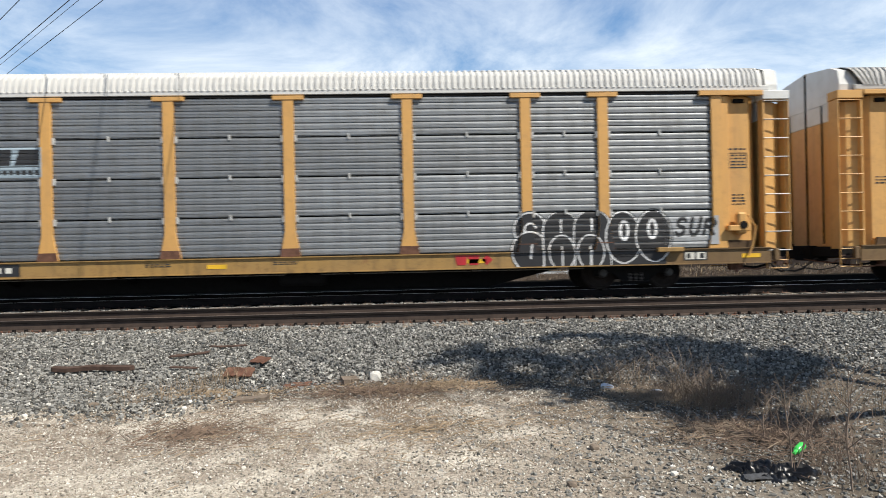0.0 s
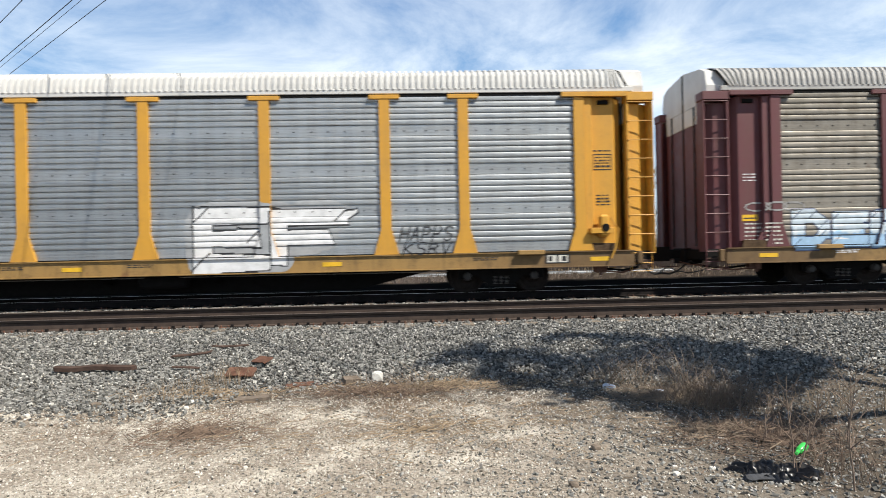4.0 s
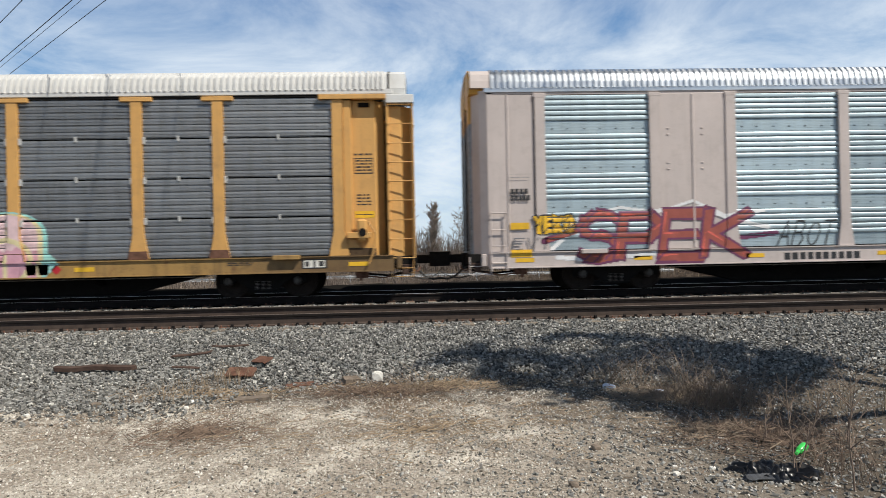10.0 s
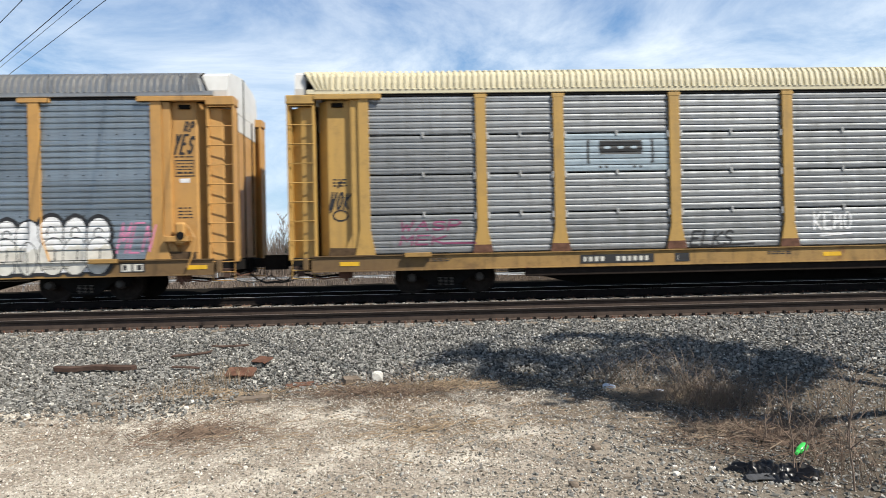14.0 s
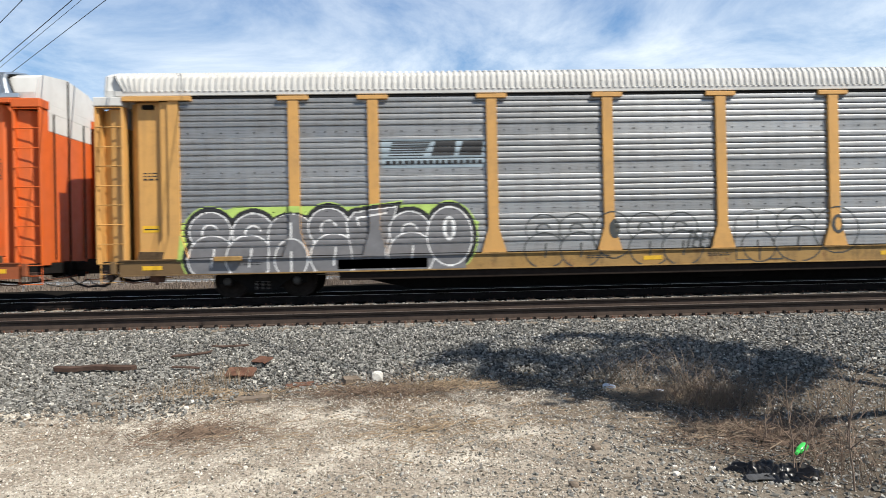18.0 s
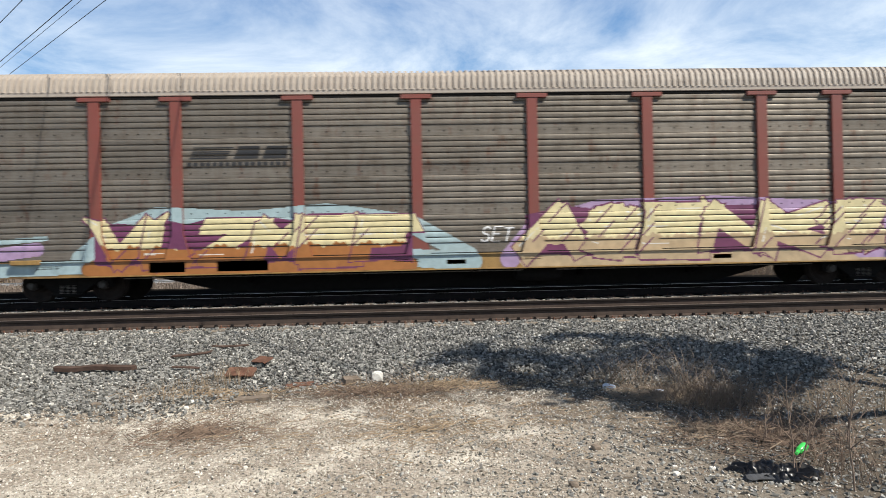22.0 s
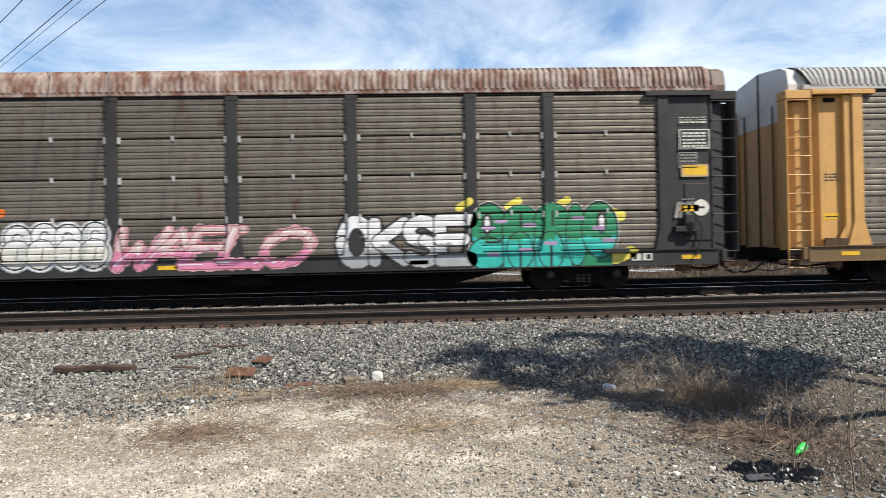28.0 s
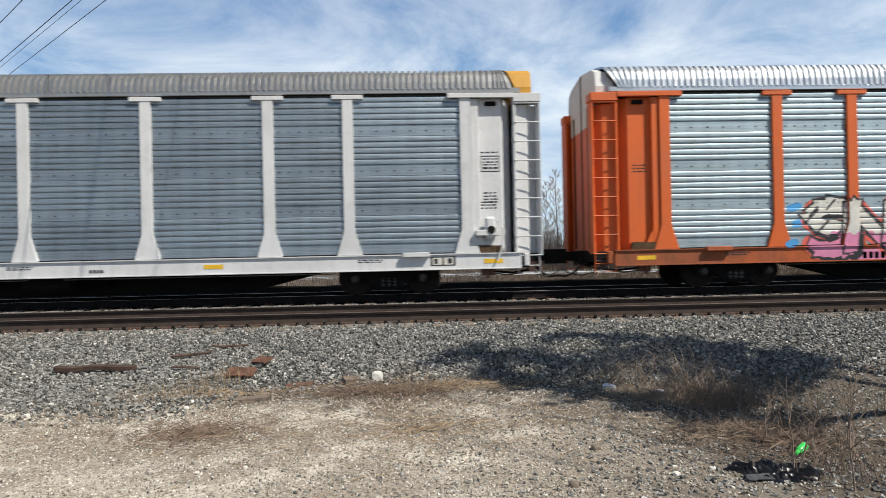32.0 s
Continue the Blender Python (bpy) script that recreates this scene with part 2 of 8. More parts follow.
def part(name, me, parent, label="", m=None):
    ob = new(name, me)
    ob.parent = parent
    if m is not None:
        ob.matrix_basis = m
    if label:
        ob["label"] = label
    return ob


def box_vf(*boxes):
    """Boxes (x0, x1, y0, y1, z0, z1) as one shell list."""
    v, f = [], []
    for x0, x1, y0, y1, z0, z1 in boxes:
        k = len(v)
        v += [(x0, y0, z0), (x1, y0, z0), (x1, y1, z0), (x0, y1, z0), (x0, y0, z1), (x1, y0, z1), (x1, y1, z1), (x0, y1, z1)]
        f += [(k, k + 3, k + 2, k + 1), (k + 4, k + 5, k + 6, k + 7), (k, k + 1, k + 5, k + 4), (k + 1, k + 2, k + 6, k + 5),
              (k + 2, k + 3, k + 7, k + 6), (k + 3, k, k + 4, k + 7)]
    return v, f


def soft_box(x0, x1, y0, y1, z0, z1, r=0.012):
    """A box with chamfered edges."""
    bm = bmesh.new()
    bmesh.ops.create_cube(bm, size=1)
    for v in bm.verts:
        v.co = ((x0 + x1) / 2 + v.co.x * (x1 - x0), (y0 + y1) / 2 + v.co.y * (y1 - y0), (z0 + z1) / 2 + v.co.z * (z1 - z0))
    bmesh.ops.bevel(bm, geom=bm.edges[:], offset=r, segments=1, affect="EDGES")
    out = [tuple(v.co) for v in bm.verts], [tuple(v.index for v in p.verts) for p in bm.faces]
    bm.free()
    return out


def join_vf(*parts):
    v, f = [], []
    for pv, pf in parts:
        k = len(v)
        v += list(pv)
        f += [tuple(i + k for i in p) for p in pf]
    return v, f


def extrude_x(poly, x0, x1):
    """A closed (y, z) outline drawn out from x0 to x1."""
    n = len(poly)
    v = [(x0, y, z) for y, z in poly] + [(x1, y, z) for y, z in poly]
    f = [(i, (i + 1) % n, n + (i + 1) % n, n + i) for i in range(n)]
    return v, f + [tuple(range(n - 1, -1, -1)), tuple(range(n, 2 * n))]


def extrude_y(poly, y0, y1):
    """A closed (x, z) outline drawn out from y0 to y1."""
    n = len(poly)
    v = [(x, y0, z) for x, z in poly] + [(x, y1, z) for x, z in poly]
    f = [(i, (i + 1) % n, n + (i + 1) % n, n + i) for i in range(n)]
    return v, f + [tuple(range(n - 1, -1, -1)), tuple(range(n, 2 * n))]


def tube_vf(pts, r, sides=6):
    """A round bar along points."""
    v, f = [], []
    pts = [Vector(p) for p in pts]
    for i, p in enumerate(pts):
        d = (pts[min(i + 1, len(pts) - 1)] - pts[max(i - 1, 0)]).normalized()
        a = d.orthogonal().normalized() if abs(d.z) > 0.9 else d.cross(Vector((0, 0, 1))).normalized()
        b = d.cross(a)
        rr = r[i] if isinstance(r, (list, tuple)) else r
        v += [tuple(p + (a * math.cos(t) + b * math.sin(t)) * rr) for t in [2 * math.pi * k / sides for k in range(sides)]]
    for i in range(len(pts) - 1):
        for k in range(sides):
            q = (k + 1) % sides
            f.append((i * sides + k, i * sides + q, (i + 1) * sides + q, (i + 1) * sides + k))
    f += [tuple(range(sides - 1, -1, -1)), tuple(range((len(pts) - 1) * sides, len(pts) * sides))]
    return v, f


def lathe_y(profile, sides=28):
    """A (radius, y) outline turned about the y axis."""
    v, f = [], []
    for r, y in profile:
        v += [(r * math.cos(2 * math.pi * k / sides), y, r * math.sin(2 * math.pi * k / sides)) for k in range(sides)]
    for i in range(len(profile) - 1):
        for k in range(sides):
            q = (k + 1) % sides
            f.append((i * sides + k, i * sides + q, (i + 1) * sides + q, (i + 1) * sides + k))
    f += [tuple(range(sides)), tuple(range(len(profile) * sides - 1, (len(profile) - 1) * sides - 1, -1))]
    return v, f


# ---- autorack railcars ----
POSTS = (-11.85, -9.02, -7.12, -4.25, -1.41, 1.41, 4.25, 7.12, 9.02, 11.85)
SIDE, Z_SILL, Z_TOP, ROW = -1.52, 0.945, 4.775, 0.9575
HALF = 13.69
PITCH = 28.6


def rib_profile(z0, z1, n, depth, flat=0.0, face=-1.47, slot=0.014):
    """Outline of a rolled sheet: a flat band, then ribs; the back is flat."""
    pts = [(face, z0)]
    zz = z0 + flat
    if flat:
        pts.append((face, zz))
    p = (z1 - zz) / n
    for i in range(n):
        a = zz + i * p
        if n == 6:
            pts += [(face + slot, a + 0.02 * p), (face + slot, a + 0.10 * p), (face - depth * 0.8, a + 0.14 * p), (face - depth, a + 0.48 * p), (face - depth * 0.7, a + 0.50 * p), (face - depth * 0.7, a + 0.54 * p), (face - depth * 0.95, a + 0.57 * p), (face - depth * 0.82, a + 0.78 * p), (face - depth * 0.50, a + 0.91 * p), (face, a + 0.98 * p)]
            continue
        pts += [(face + slot, a + 0.02 * p), (face + slot, a + 0.13 * p), (face - depth * 0.8, a + 0.17 * p), (face - depth, a + 0.36 * p), (face - depth * 0.98, a + 0.64 * p), (face - depth * 0.80, a + 0.84 * p), (face - depth * 0.52, a + 0.93 * p), (face, a + 0.98 * p)]
    pts += [(face, z1), (face + 0.04, z1), (face + 0.04, z0)]
    return pts


def panel_mesh(w, style, mat):
    def make():
        if style == "fine":
            return extrude_x(rib_profile(0.022, ROW - 0.010, 6, 0.020, slot=0.010), -w / 2, w / 2)
        if style == "wide":
            return extrude_x(rib_profile(0.004, ROW - 0.004, 5, 0.022, 0.25), -w / 2, w / 2)
        return extrude_x(rib_profile(0.004, ROW - 0.004, 5, 0.026, 0.30), -w / 2, w / 2)
    return cached(("panel", style, round(w, 3)), mat, make)


ROOF_OUT = ((-1.50, 4.93), (-1.475, 5.10), (-1.43, 5.27), (-1.34, 5.375), (-1.10, 5.45), (-0.60, 5.56), (0.0, 5.60))


def roof_cut(x, x1, z, fine=False):
    """The roof's end runs out towards the ridge at the trailing end, and falls back at the leading one."""
    if abs(x) < 12.6 or x1 < 13.1:
        return x
    u = max(0.0, min(1.0, (z - 4.93) / 0.46))
    end = 12.98 + 0.30 * u if x < 0 else 13.08 if fine else 13.04 - 0.20 * u
    return math.copysign(12.6 + (abs(x) - 12.6) * (end - 12.6) / (x1 - 12.6), x)


def roof_mesh(mat, x1, fine=False, rise=0.0):
    """Corrugated arched roof; the waves run across it."""
    def make():
        prof = [(y, z + rise * min(1.0, (z - 4.93) / 0.4)) for y, z in ROOF_OUT]
        prof += [(-y, z) for y, z in prof[-2::-1]]
        norm = []
        for i, (y, z) in enumerate(prof):
            a, b = prof[max(i - 1, 0)], prof[min(i + 1, len(prof) - 1)]
            d = Vector((b[0] - a[0], b[1] - a[1])).normalized()
            norm.append((-d.y, d.x))
        xs, hs, x = [], [], -x1
        pat = ((0.0, 0.0), (0.012, 0.046), (0.074, 0.046), (0.086, 0.0))
        while x < x1 - 0.14:
            for dx, h in pat:
                xs.append(x + dx)
                hs.append(h)
            x += 0.15
        xs.append(x1)
        hs.append(0.0)
        v, f, m = [], [], len(prof)
        for x, h in zip(xs, hs):
            v += [(roof_cut(x, x1, z, fine), y + ny * h, z + nz * h) for (y, z), (ny, nz) in zip(prof, norm)]
        for i in range(len(xs) - 1):
            for k in range(m - 1):
                f.append((i * m + k, (i + 1) * m + k, (i + 1) * m + k + 1, i * m + k + 1))
        # underside
        k0 = len(v)
        for x in (-x1, x1):
            v += [(roof_cut(x, x1, z, fine), y * 0.985, z - 0.03) for y, z in prof]
        for k in range(m - 1):
            f.append((k0 + k, k0 + k + 1, k0 + m + k + 1, k0 + m + k))
        return v, f
    return cached(("roof", x1, fine, rise), mat, make)


def end_outline(z0, z1, inset=0.0):
    """Half-octagon of the end wall between two heights, as (y, z)."""
    full = [(-1.42, 0.90), (-1.46, 4.93), (-1.38, 5.30), (-1.08, 5.43), (0, 5.58), (1.08, 5.43), (1.38, 5.30), (1.46, 4.93), (1.42, 0.90)]
    return full


def wheelset(parent, x):
    ws = part("wheelset", cached("axle", UNDER, lambda: tube_vf([(0, -1.12, 0), (0, 1.12, 0)], 0.08, 10)), parent, "", pose(x, 0, 0.42))
    for s in (-1, 1):
        prof = [(0.11, -0.05), (0.15, -0.07), (0.20, -0.03), (0.33, -0.02), (0.37, -0.065), (0.42, -0.065), (0.425, 0.03), (0.455, 0.045), (0.45, 0.07), (0.30, 0.06), (0.12, 0.08)]
        part("wheel", cached("wheel", WHEEL, lambda: lathe_y(prof, 32)), ws, "", pose(0, s * 0.75, 0, 0, 0, 0 if s < 0 else 180))
    return ws


def bogie(car, x):
    """Three-piece truck with springs, bearing caps and brake gear."""
    bg = part("bogie", cached("bolster", UNDER, lambda: join_vf(soft_box(-0.2, 0.2, -1.1, 1.1, 0.38, 0.62, 0.02), soft_box(-0.3, 0.3, -0.35, 0.35, 0.6, 0.74, 0.02))), car,
              "dark cast steel truck with coil springs", pose(x, 0, -0.05))
    frame_poly = [(-1.06, 0.36), (-1.06, 0.55), (-0.80, 0.60), (-0.42, 0.70), (0.42, 0.70), (0.80, 0.60), (1.06, 0.55), (1.06, 0.36), (0.72, 0.36), (0.66, 0.46), (0.36, 0.24), (0.30, 0.20), (-0.30, 0.20), (-0.36, 0.24), (-0.66, 0.46), (-0.72, 0.36)]

    def side():
        out = extrude_y(frame_poly, -0.06, 0.06)
        rims = [soft_box(-0.36, 0.36, -0.10, 0.10, 0.16, 0.22, 0.01), soft_box(-0.42, 0.42, -0.09, 0.09, 0.66, 0.72, 0.01)]
        return join_vf(out, *rims)
    for s in (-1, 1):
        sf = part("side_frame", cached("bogie_side", UNDER, side), bg, "", pose(0, s * 1.02, 0))
        for dx in (-0.14, 0.0, 0.14):
            part("spring", cached("spring", SPRING, lambda: join_vf(*[lathe_like(0.055, 0.22 + 0.035 * k, 0.018) for k in range(6)])), sf, "", pose(dx, s * 0.075, 0))
        for dx in (-0.838, 0.838):
            part("bearing_cap", cached("bearing", CAP, lambda: lathe_y([(0.03, -0.10), (0.085, -0.085), (0.10, 0.0), (0.12, 0.06)], 14)), sf, "", pose(dx, s * 0.07, 0.42, 0, 0, 0 if s < 0 else 180))
    for dx in (-0.60, 0.60):
        part("brake_beam", cached("brake_beam", UNDER, lambda: join_vf(tube_vf([(0, -0.95, 0.34), (0, 0.95, 0.34)], 0.03, 6), soft_box(-0.04, 0.04, -0.80, -0.68, 0.26, 0.50), soft_box(-0.04, 0.04, 0.68, 0.80, 0.26, 0.50))), bg, "", pose(dx * 0.6, 0, 0))
    ws = [wheelset(bg, dx) for dx in (-0.838, 0.838)]
    return bg, ws


def lathe_like(r, z, h):
    v, f = lathe_y([(r * 0.6, 0), (r, h * 0.5), (r * 0.6, h)], 8)
    return [(x, zz, z + y) for x, y, zz in v], f


def end_gear(car, s, c, spec):
    """All that stands at one end of a rack: s is the end's sign, c the paint of the frame."""
    k = lambda name, mat, make, smooth=False: cached((name, s), mat, make, smooth)
    X = lambda a, b: (min(s * a, s * b), max(s * a, s * b))
    tri = spec["panel"] == "tri"
    hood = spec.get("hood", HOOD_WHITE)
    for side in (-1, 1):
        turn = None if side < 0 else pose(0, 0, 0, 0, 0, 180)
        e = s if side < 0 else -s          # the far side is the near one turned about
        kk = lambda name, mat, make: cached((name, e), mat, make)
        XX = lambda a, b: (min(e * a, e * b), max(e * a, e * b))
        if tri:
            part("end_panel", kk("tri_end_panel", c, lambda: join_vf(soft_box(*XX(12.0, 13.15), SIDE + 0.02, SIDE + 0.09, 0.6, 4.80), soft_box(*XX(12.62, 12.67), SIDE, SIDE + 0.03, 0.95, 4.78))), car, "", turn)
            part("corner_panel", kk("tri_corner", c, lambda: extrude_z([(e * 13.15, SIDE + 0.02), (e * 13.32, SIDE + 0.13), (e * 13.52, SIDE + 0.42), (e * 13.30, SIDE + 0.42), (e * 13.15, SIDE + 0.09)], 0.62, 4.9)), car, "", turn)
            part("ladder", kk("tri_ladder", c, lambda: join_vf(*[tube_vf([(e * 12.72, SIDE - 0.06, z), (e * 13.1, SIDE - 0.06, z)], 0.014) for z in (0.70, 1.10, 1.50, 1.90)],
                 *[tube_vf([(e * x, SIDE - 0.06, 0.5), (e * x, SIDE - 0.06, 1.95)], 0.016) for x in (12.72, 13.1)], *[tube_vf([(e * x, SIDE - 0.06, z), (e * x, SIDE + 0.04, z)], 0.014) for x in (12.72, 13.1) for z in (0.72, 1.88)])), car, "", turn)
            continue
        # side sheet of the end bay, with a raised edge and a sloped return towards the ladder
        if spec.get("flat_end"):
            part("end_panel", kk("flat_end_panel", c, lambda: join_vf(soft_box(*XX(11.98, 13.10), SIDE + 0.02, SIDE + 0.09, 0.93, 4.70), soft_box(*XX(12.35, 13.0), SIDE - 0.005, SIDE + 0.03, 1.15, 2.55))), car, "", turn)
        else:
            part("end_panel", kk("end_panel", c, lambda: join_vf(soft_box(*XX(12.15, 12.74), SIDE + 0.14, SIDE + 0.18, 1.10, 4.72), soft_box(*XX(11.98, 12.17), SIDE + 0.02, SIDE + 0.18, 0.93, 4.70),
                 extrude_z([(e * 12.73, SIDE + 0.14), (e * 12.95, SIDE + 0.34), (e * 12.95, SIDE + 0.38), (e * 12.73, SIDE + 0.18)], 0.93, 4.70), soft_box(*XX(12.15, 12.75), SIDE + 0.05, SIDE + 0.18, 0.93, 1.08))), car, "", turn)
            part("end_gusset", kk("end_gusset", c, lambda: extrude_y([(e * 12.10, 0.95), (e * 12.42, 0.95), (e * 12.17, 1.45), (e * 12.10, 1.45)], SIDE + 0.03, SIDE + 0.06)), car, "", turn)
        part("ladder_channel", kk("ladder_channel", c, lambda: join_vf(
            soft_box(*XX(13.02, 13.08), SIDE - 0.01, SIDE + 0.22, 0.86, 4.60), extrude_z([(e * 13.08, SIDE + 0.10), (e * 13.36, SIDE + 0.14), (e * 13.36, SIDE + 0.18), (e * 13.08, SIDE + 0.14)], 0.86, 4.55),
            extrude_z([(e * 13.36, SIDE + 0.14), (e * 13.62, SIDE + 0.33), (e * 13.62, SIDE + 0.37), (e * 13.36, SIDE + 0.18)], 0.86, 4.55), soft_box(*XX(13.60, 13.66), SIDE + 0.03, SIDE + 0.37, 0.86, 4.60))), car, "", turn)
        rung = kk("rung", spec.get("rung", c), lambda: tube_vf([(e * 13.05, SIDE - 0.02, 0), (e * 13.66, SIDE - 0.02, 0)], 0.014))
        for i in range(9):
            part("rung", rung, car, "", (turn or Matrix()) @ pose(0, 0, 0.87 + 0.462 * i))
        part("ladder_flange", kk("ladder_flange", c, lambda: soft_box(*XX(13.645, 13.675), SIDE - 0.03, SIDE + 0.06, 0.86, 4.60, 0.006)), car, "", turn)
        part("top_rail_end", kk("top_rail_end", spec.get("cap", c), lambda: soft_box(*XX(13.02, 13.69), SIDE - 0.05, SIDE + 0.35, 4.60, 4.81)), car, "", turn)
        part("header", kk("header", c, lambda: join_vf(soft_box(*XX(11.42, 13.02), SIDE - 0.075, SIDE + 0.05, 4.70, 4.81, 0.008))), car, "", turn)
        part("vent_box", kk("vent_box", DARKSLOT, lambda: soft_box(*XX(12.34, 12.62), SIDE + 0.08, SIDE + 0.16, 4.54, 4.64)), car, "", turn)
    # end doors with a hooded top
    xe = s * (13.50 if not tri else 13.56)
    poly = end_outline(0, 0)

    zc = spec.get("hood_z", 4.15)
    part("end_door", k(("end_door", tri, zc), spec.get("door", c), lambda: soft_box(min(xe, xe - s * 0.4), max(xe, xe - s * 0.4), -1.14, 1.14, 0.92, zc)), car)
    part("end_hood", k(("end_hood", spec["panel"], zc), hood, lambda: join_vf(soft_box(min(xe, xe - s * 0.4), max(xe, xe - s * 0.4), -1.14, 1.14, zc + 0.004, 4.62), box_vf((min(xe, xe - s * 0.6), max(xe, xe - s * 0.6), -1.14, 1.14, 4.622, 4.83)), extrude_x([(-1.37, 4.832), (1.37, 4.832), (1.39, 5.0), (1.31, 5.36), (1.04, 5.49), (0.0, 5.63), (-1.04, 5.49), (-1.31, 5.36), (-1.39, 5.0)], min(xe, xe - s * (0.76 if s > 0 else 0.26 if spec["panel"] == "fine" else 0.46)), max(xe, xe - s * (0.76 if s > 0 else 0.26 if spec["panel"] == "fine" else 0.46))))), car, "sheet hood over the end doors")
    if tri:
        out = list(ROOF_OUT) + [(-y, z) for y, z in ROOF_OUT[-2::-1]]
        part("roof_cap", k("roof_cap", c, lambda: extrude_x([(y * 1.01, z + 0.02) for y, z in out][::-1], *X(13.05, 13.53))), car)
    part("door_seam", k(("door_seam", tri), DARKSLOT, lambda: box_vf((min(xe, xe + s * 0.012), max(xe, xe + s * 0.012), -0.035, 0.035, 0.95, 5.6))), car)
    for y in (-0.7, 0.7):
        part("lock_rod", k(("lock_rod", tri, y), UNDER, lambda: tube_vf([(xe + s * 0.03, y, 1.0), (xe + s * 0.03, y, 4.6)], 0.018)), car)
    # gap flap between roof and hood
    if not tri:
        part("roof_end_bow", k(("roof_bow", spec["panel"]), DARKSLOT, lambda: join_vf(*[tube_vf([(roof_cut(s * 13.24, 13.24, z, spec["panel"] == "fine") + s * 0.012, y * 1.03, z + 0.035) for y, z in half], 0.022, 6) for half in (poly[1:5], poly[4:8])])), car, "dark torn edge of the roof")
    # platform, coupler, hoses
    part("end_sill", k("end_sill", UNDER, lambda: join_vf(soft_box(*X(12.9, 13.62), -1.42, 1.42, 0.66, 0.92), soft_box(*X(13.2, 13.7), -0.35, 0.35, 0.55, 0.95))), car)
    part("coupler", k("coupler", UNDER, lambda: join_vf(soft_box(*X(13.5, 14.12), -0.10, 0.10, 0.70, 0.92, 0.02), extrude_y([(s * 14.02, 0.62), (s * 14.30, 0.62), (s * 14.30, 1.0), (s * 14.02, 1.0)], -0.20, 0.14))), car)
    part("air_hose", k("air_hose", HOSE, lambda: tube_vf([(s * 13.55, -0.45, 0.62), (s * 13.75, -0.46, 0.52), (s * 13.92, -0.42, 0.36), (s * 14.10, -0.34, 0.29), (s * 14.30, -0.27, 0.31)], 0.028, 8)), car)
    part("cut_lever", k("cut_lever", spec.get("lever", RUST), lambda: tube_vf([(s * 13.60, -1.35, 0.60), (s * 13.70, -1.32, 0.52), (s * 13.74, -0.7, 0.54), (s * 13.78, -0.25, 0.60)], 0.016, 6)), car)
    part("brake_bracket", k("brake_bracket", RUST, lambda: join_vf(soft_box(*X(12.20, 12.52), -1.40, -1.22, 0.40, 0.57, 0.015), soft_box(*X(12.30, 12.38), -1.44, -1.38, 0.34, 0.62, 0.01), tube_vf([(s * 12.3, -1.40, 0.46), (s * 12.9, -1.36, 0.40), (s * 13.25, -1.30, 0.47)], 0.022, 6))), car, "rusty brake bracket and rod under the sill")
    part("lever_bracket", k("lever_bracket", RUSTDARK, lambda: join_vf(soft_box(*X(13.34, 13.50), -1.46, -1.40, 0.48, 0.70, 0.01), soft_box(*X(13.15, 13.60), -1.43, -1.38, 0.66, 0.71, 0.01))), car)
    part("train_pipe", k("train_pipe", UNDER, lambda: tube_vf([(s * 12.4, -1.18, 0.50), (s * 13.0, -1.12, 0.44), (s * 13.45, -0.85, 0.50), (s * 13.62, -0.5, 0.58)], 0.03, 6)), car)
    part("cable", k("cable", HOSE, lambda: tube_vf([(s * 13.4, -1.25, 0.56), (s * 13.6, -1.2, 0.40), (s * 13.85, -1.0, 0.33), (s * 14.1, -0.8, 0.38), (s * 14.3, -0.72, 0.50)], 0.016, 6)), car)
    part("side_bracket", k("side_bracket", spec.get("sill", c), lambda: soft_box(*X(13.22, 13.34), SIDE - 0.09, SIDE + 0.02, 0.62, 0.92, 0.012)), car)
    for y in (-1.46, 1.46):
        part("stirrup", k(("stirrup", y), spec["frame"], lambda: join_vf(tube_vf([(s * 13.1, y, 0.85), (s * 13.1, y, 0.42), (s * 13.62, y, 0.42), (s * 13.62, y, 0.85)], 0.016, 6), tube_vf([(s * 13.1, y, 0.62), (s * 13.62, y, 0.62)], 0.012, 6))), car)


def extrude_z(poly, z0, z1):
    n = len(poly)
    v = [(x, y, z0) for x, y in poly] + [(x, y, z1) for x, y in poly]
    f = [(i, (i + 1) % n, n + (i + 1) % n, n + i) for i in range(n)]
    return v, f + [tuple(range(n - 1, -1, -1)), tuple(range(n, 2 * n))]


def post_mesh(mat, spec):
    """Side post with a head plate and a flared foot."""
    def make():
        w = 0.125
        foot = spec.get("foot", 0.24 if spec["panel"] == "fine" else 0.30)
        shapes = [extrude_y([(-w, 1.55), (w, 1.55), (w, 4.70), (-w, 4.70)], SIDE - 0.03, SIDE + 0.06),
                  extrude_y([(-w, 1.55), (-foot, 0.955), (foot, 0.955), (w, 1.55)], SIDE - 0.03, SIDE + 0.06)]
        if spec.get("tee", True):
            shapes.append(soft_box(-0.37, 0.37, SIDE - 0.045, SIDE + 0.06, 4.70, 4.80, 0.008))
        else:
            shapes.append(soft_box(-0.15, 0.15, SIDE - 0.035, SIDE + 0.06, 4.70, 4.80, 0.008))
        return join_vf(*shapes)
    return cached(("post", spec.get("foot", 0.24 if spec["panel"] == "fine" else 0.30), spec.get("tee", True)), mat, make)


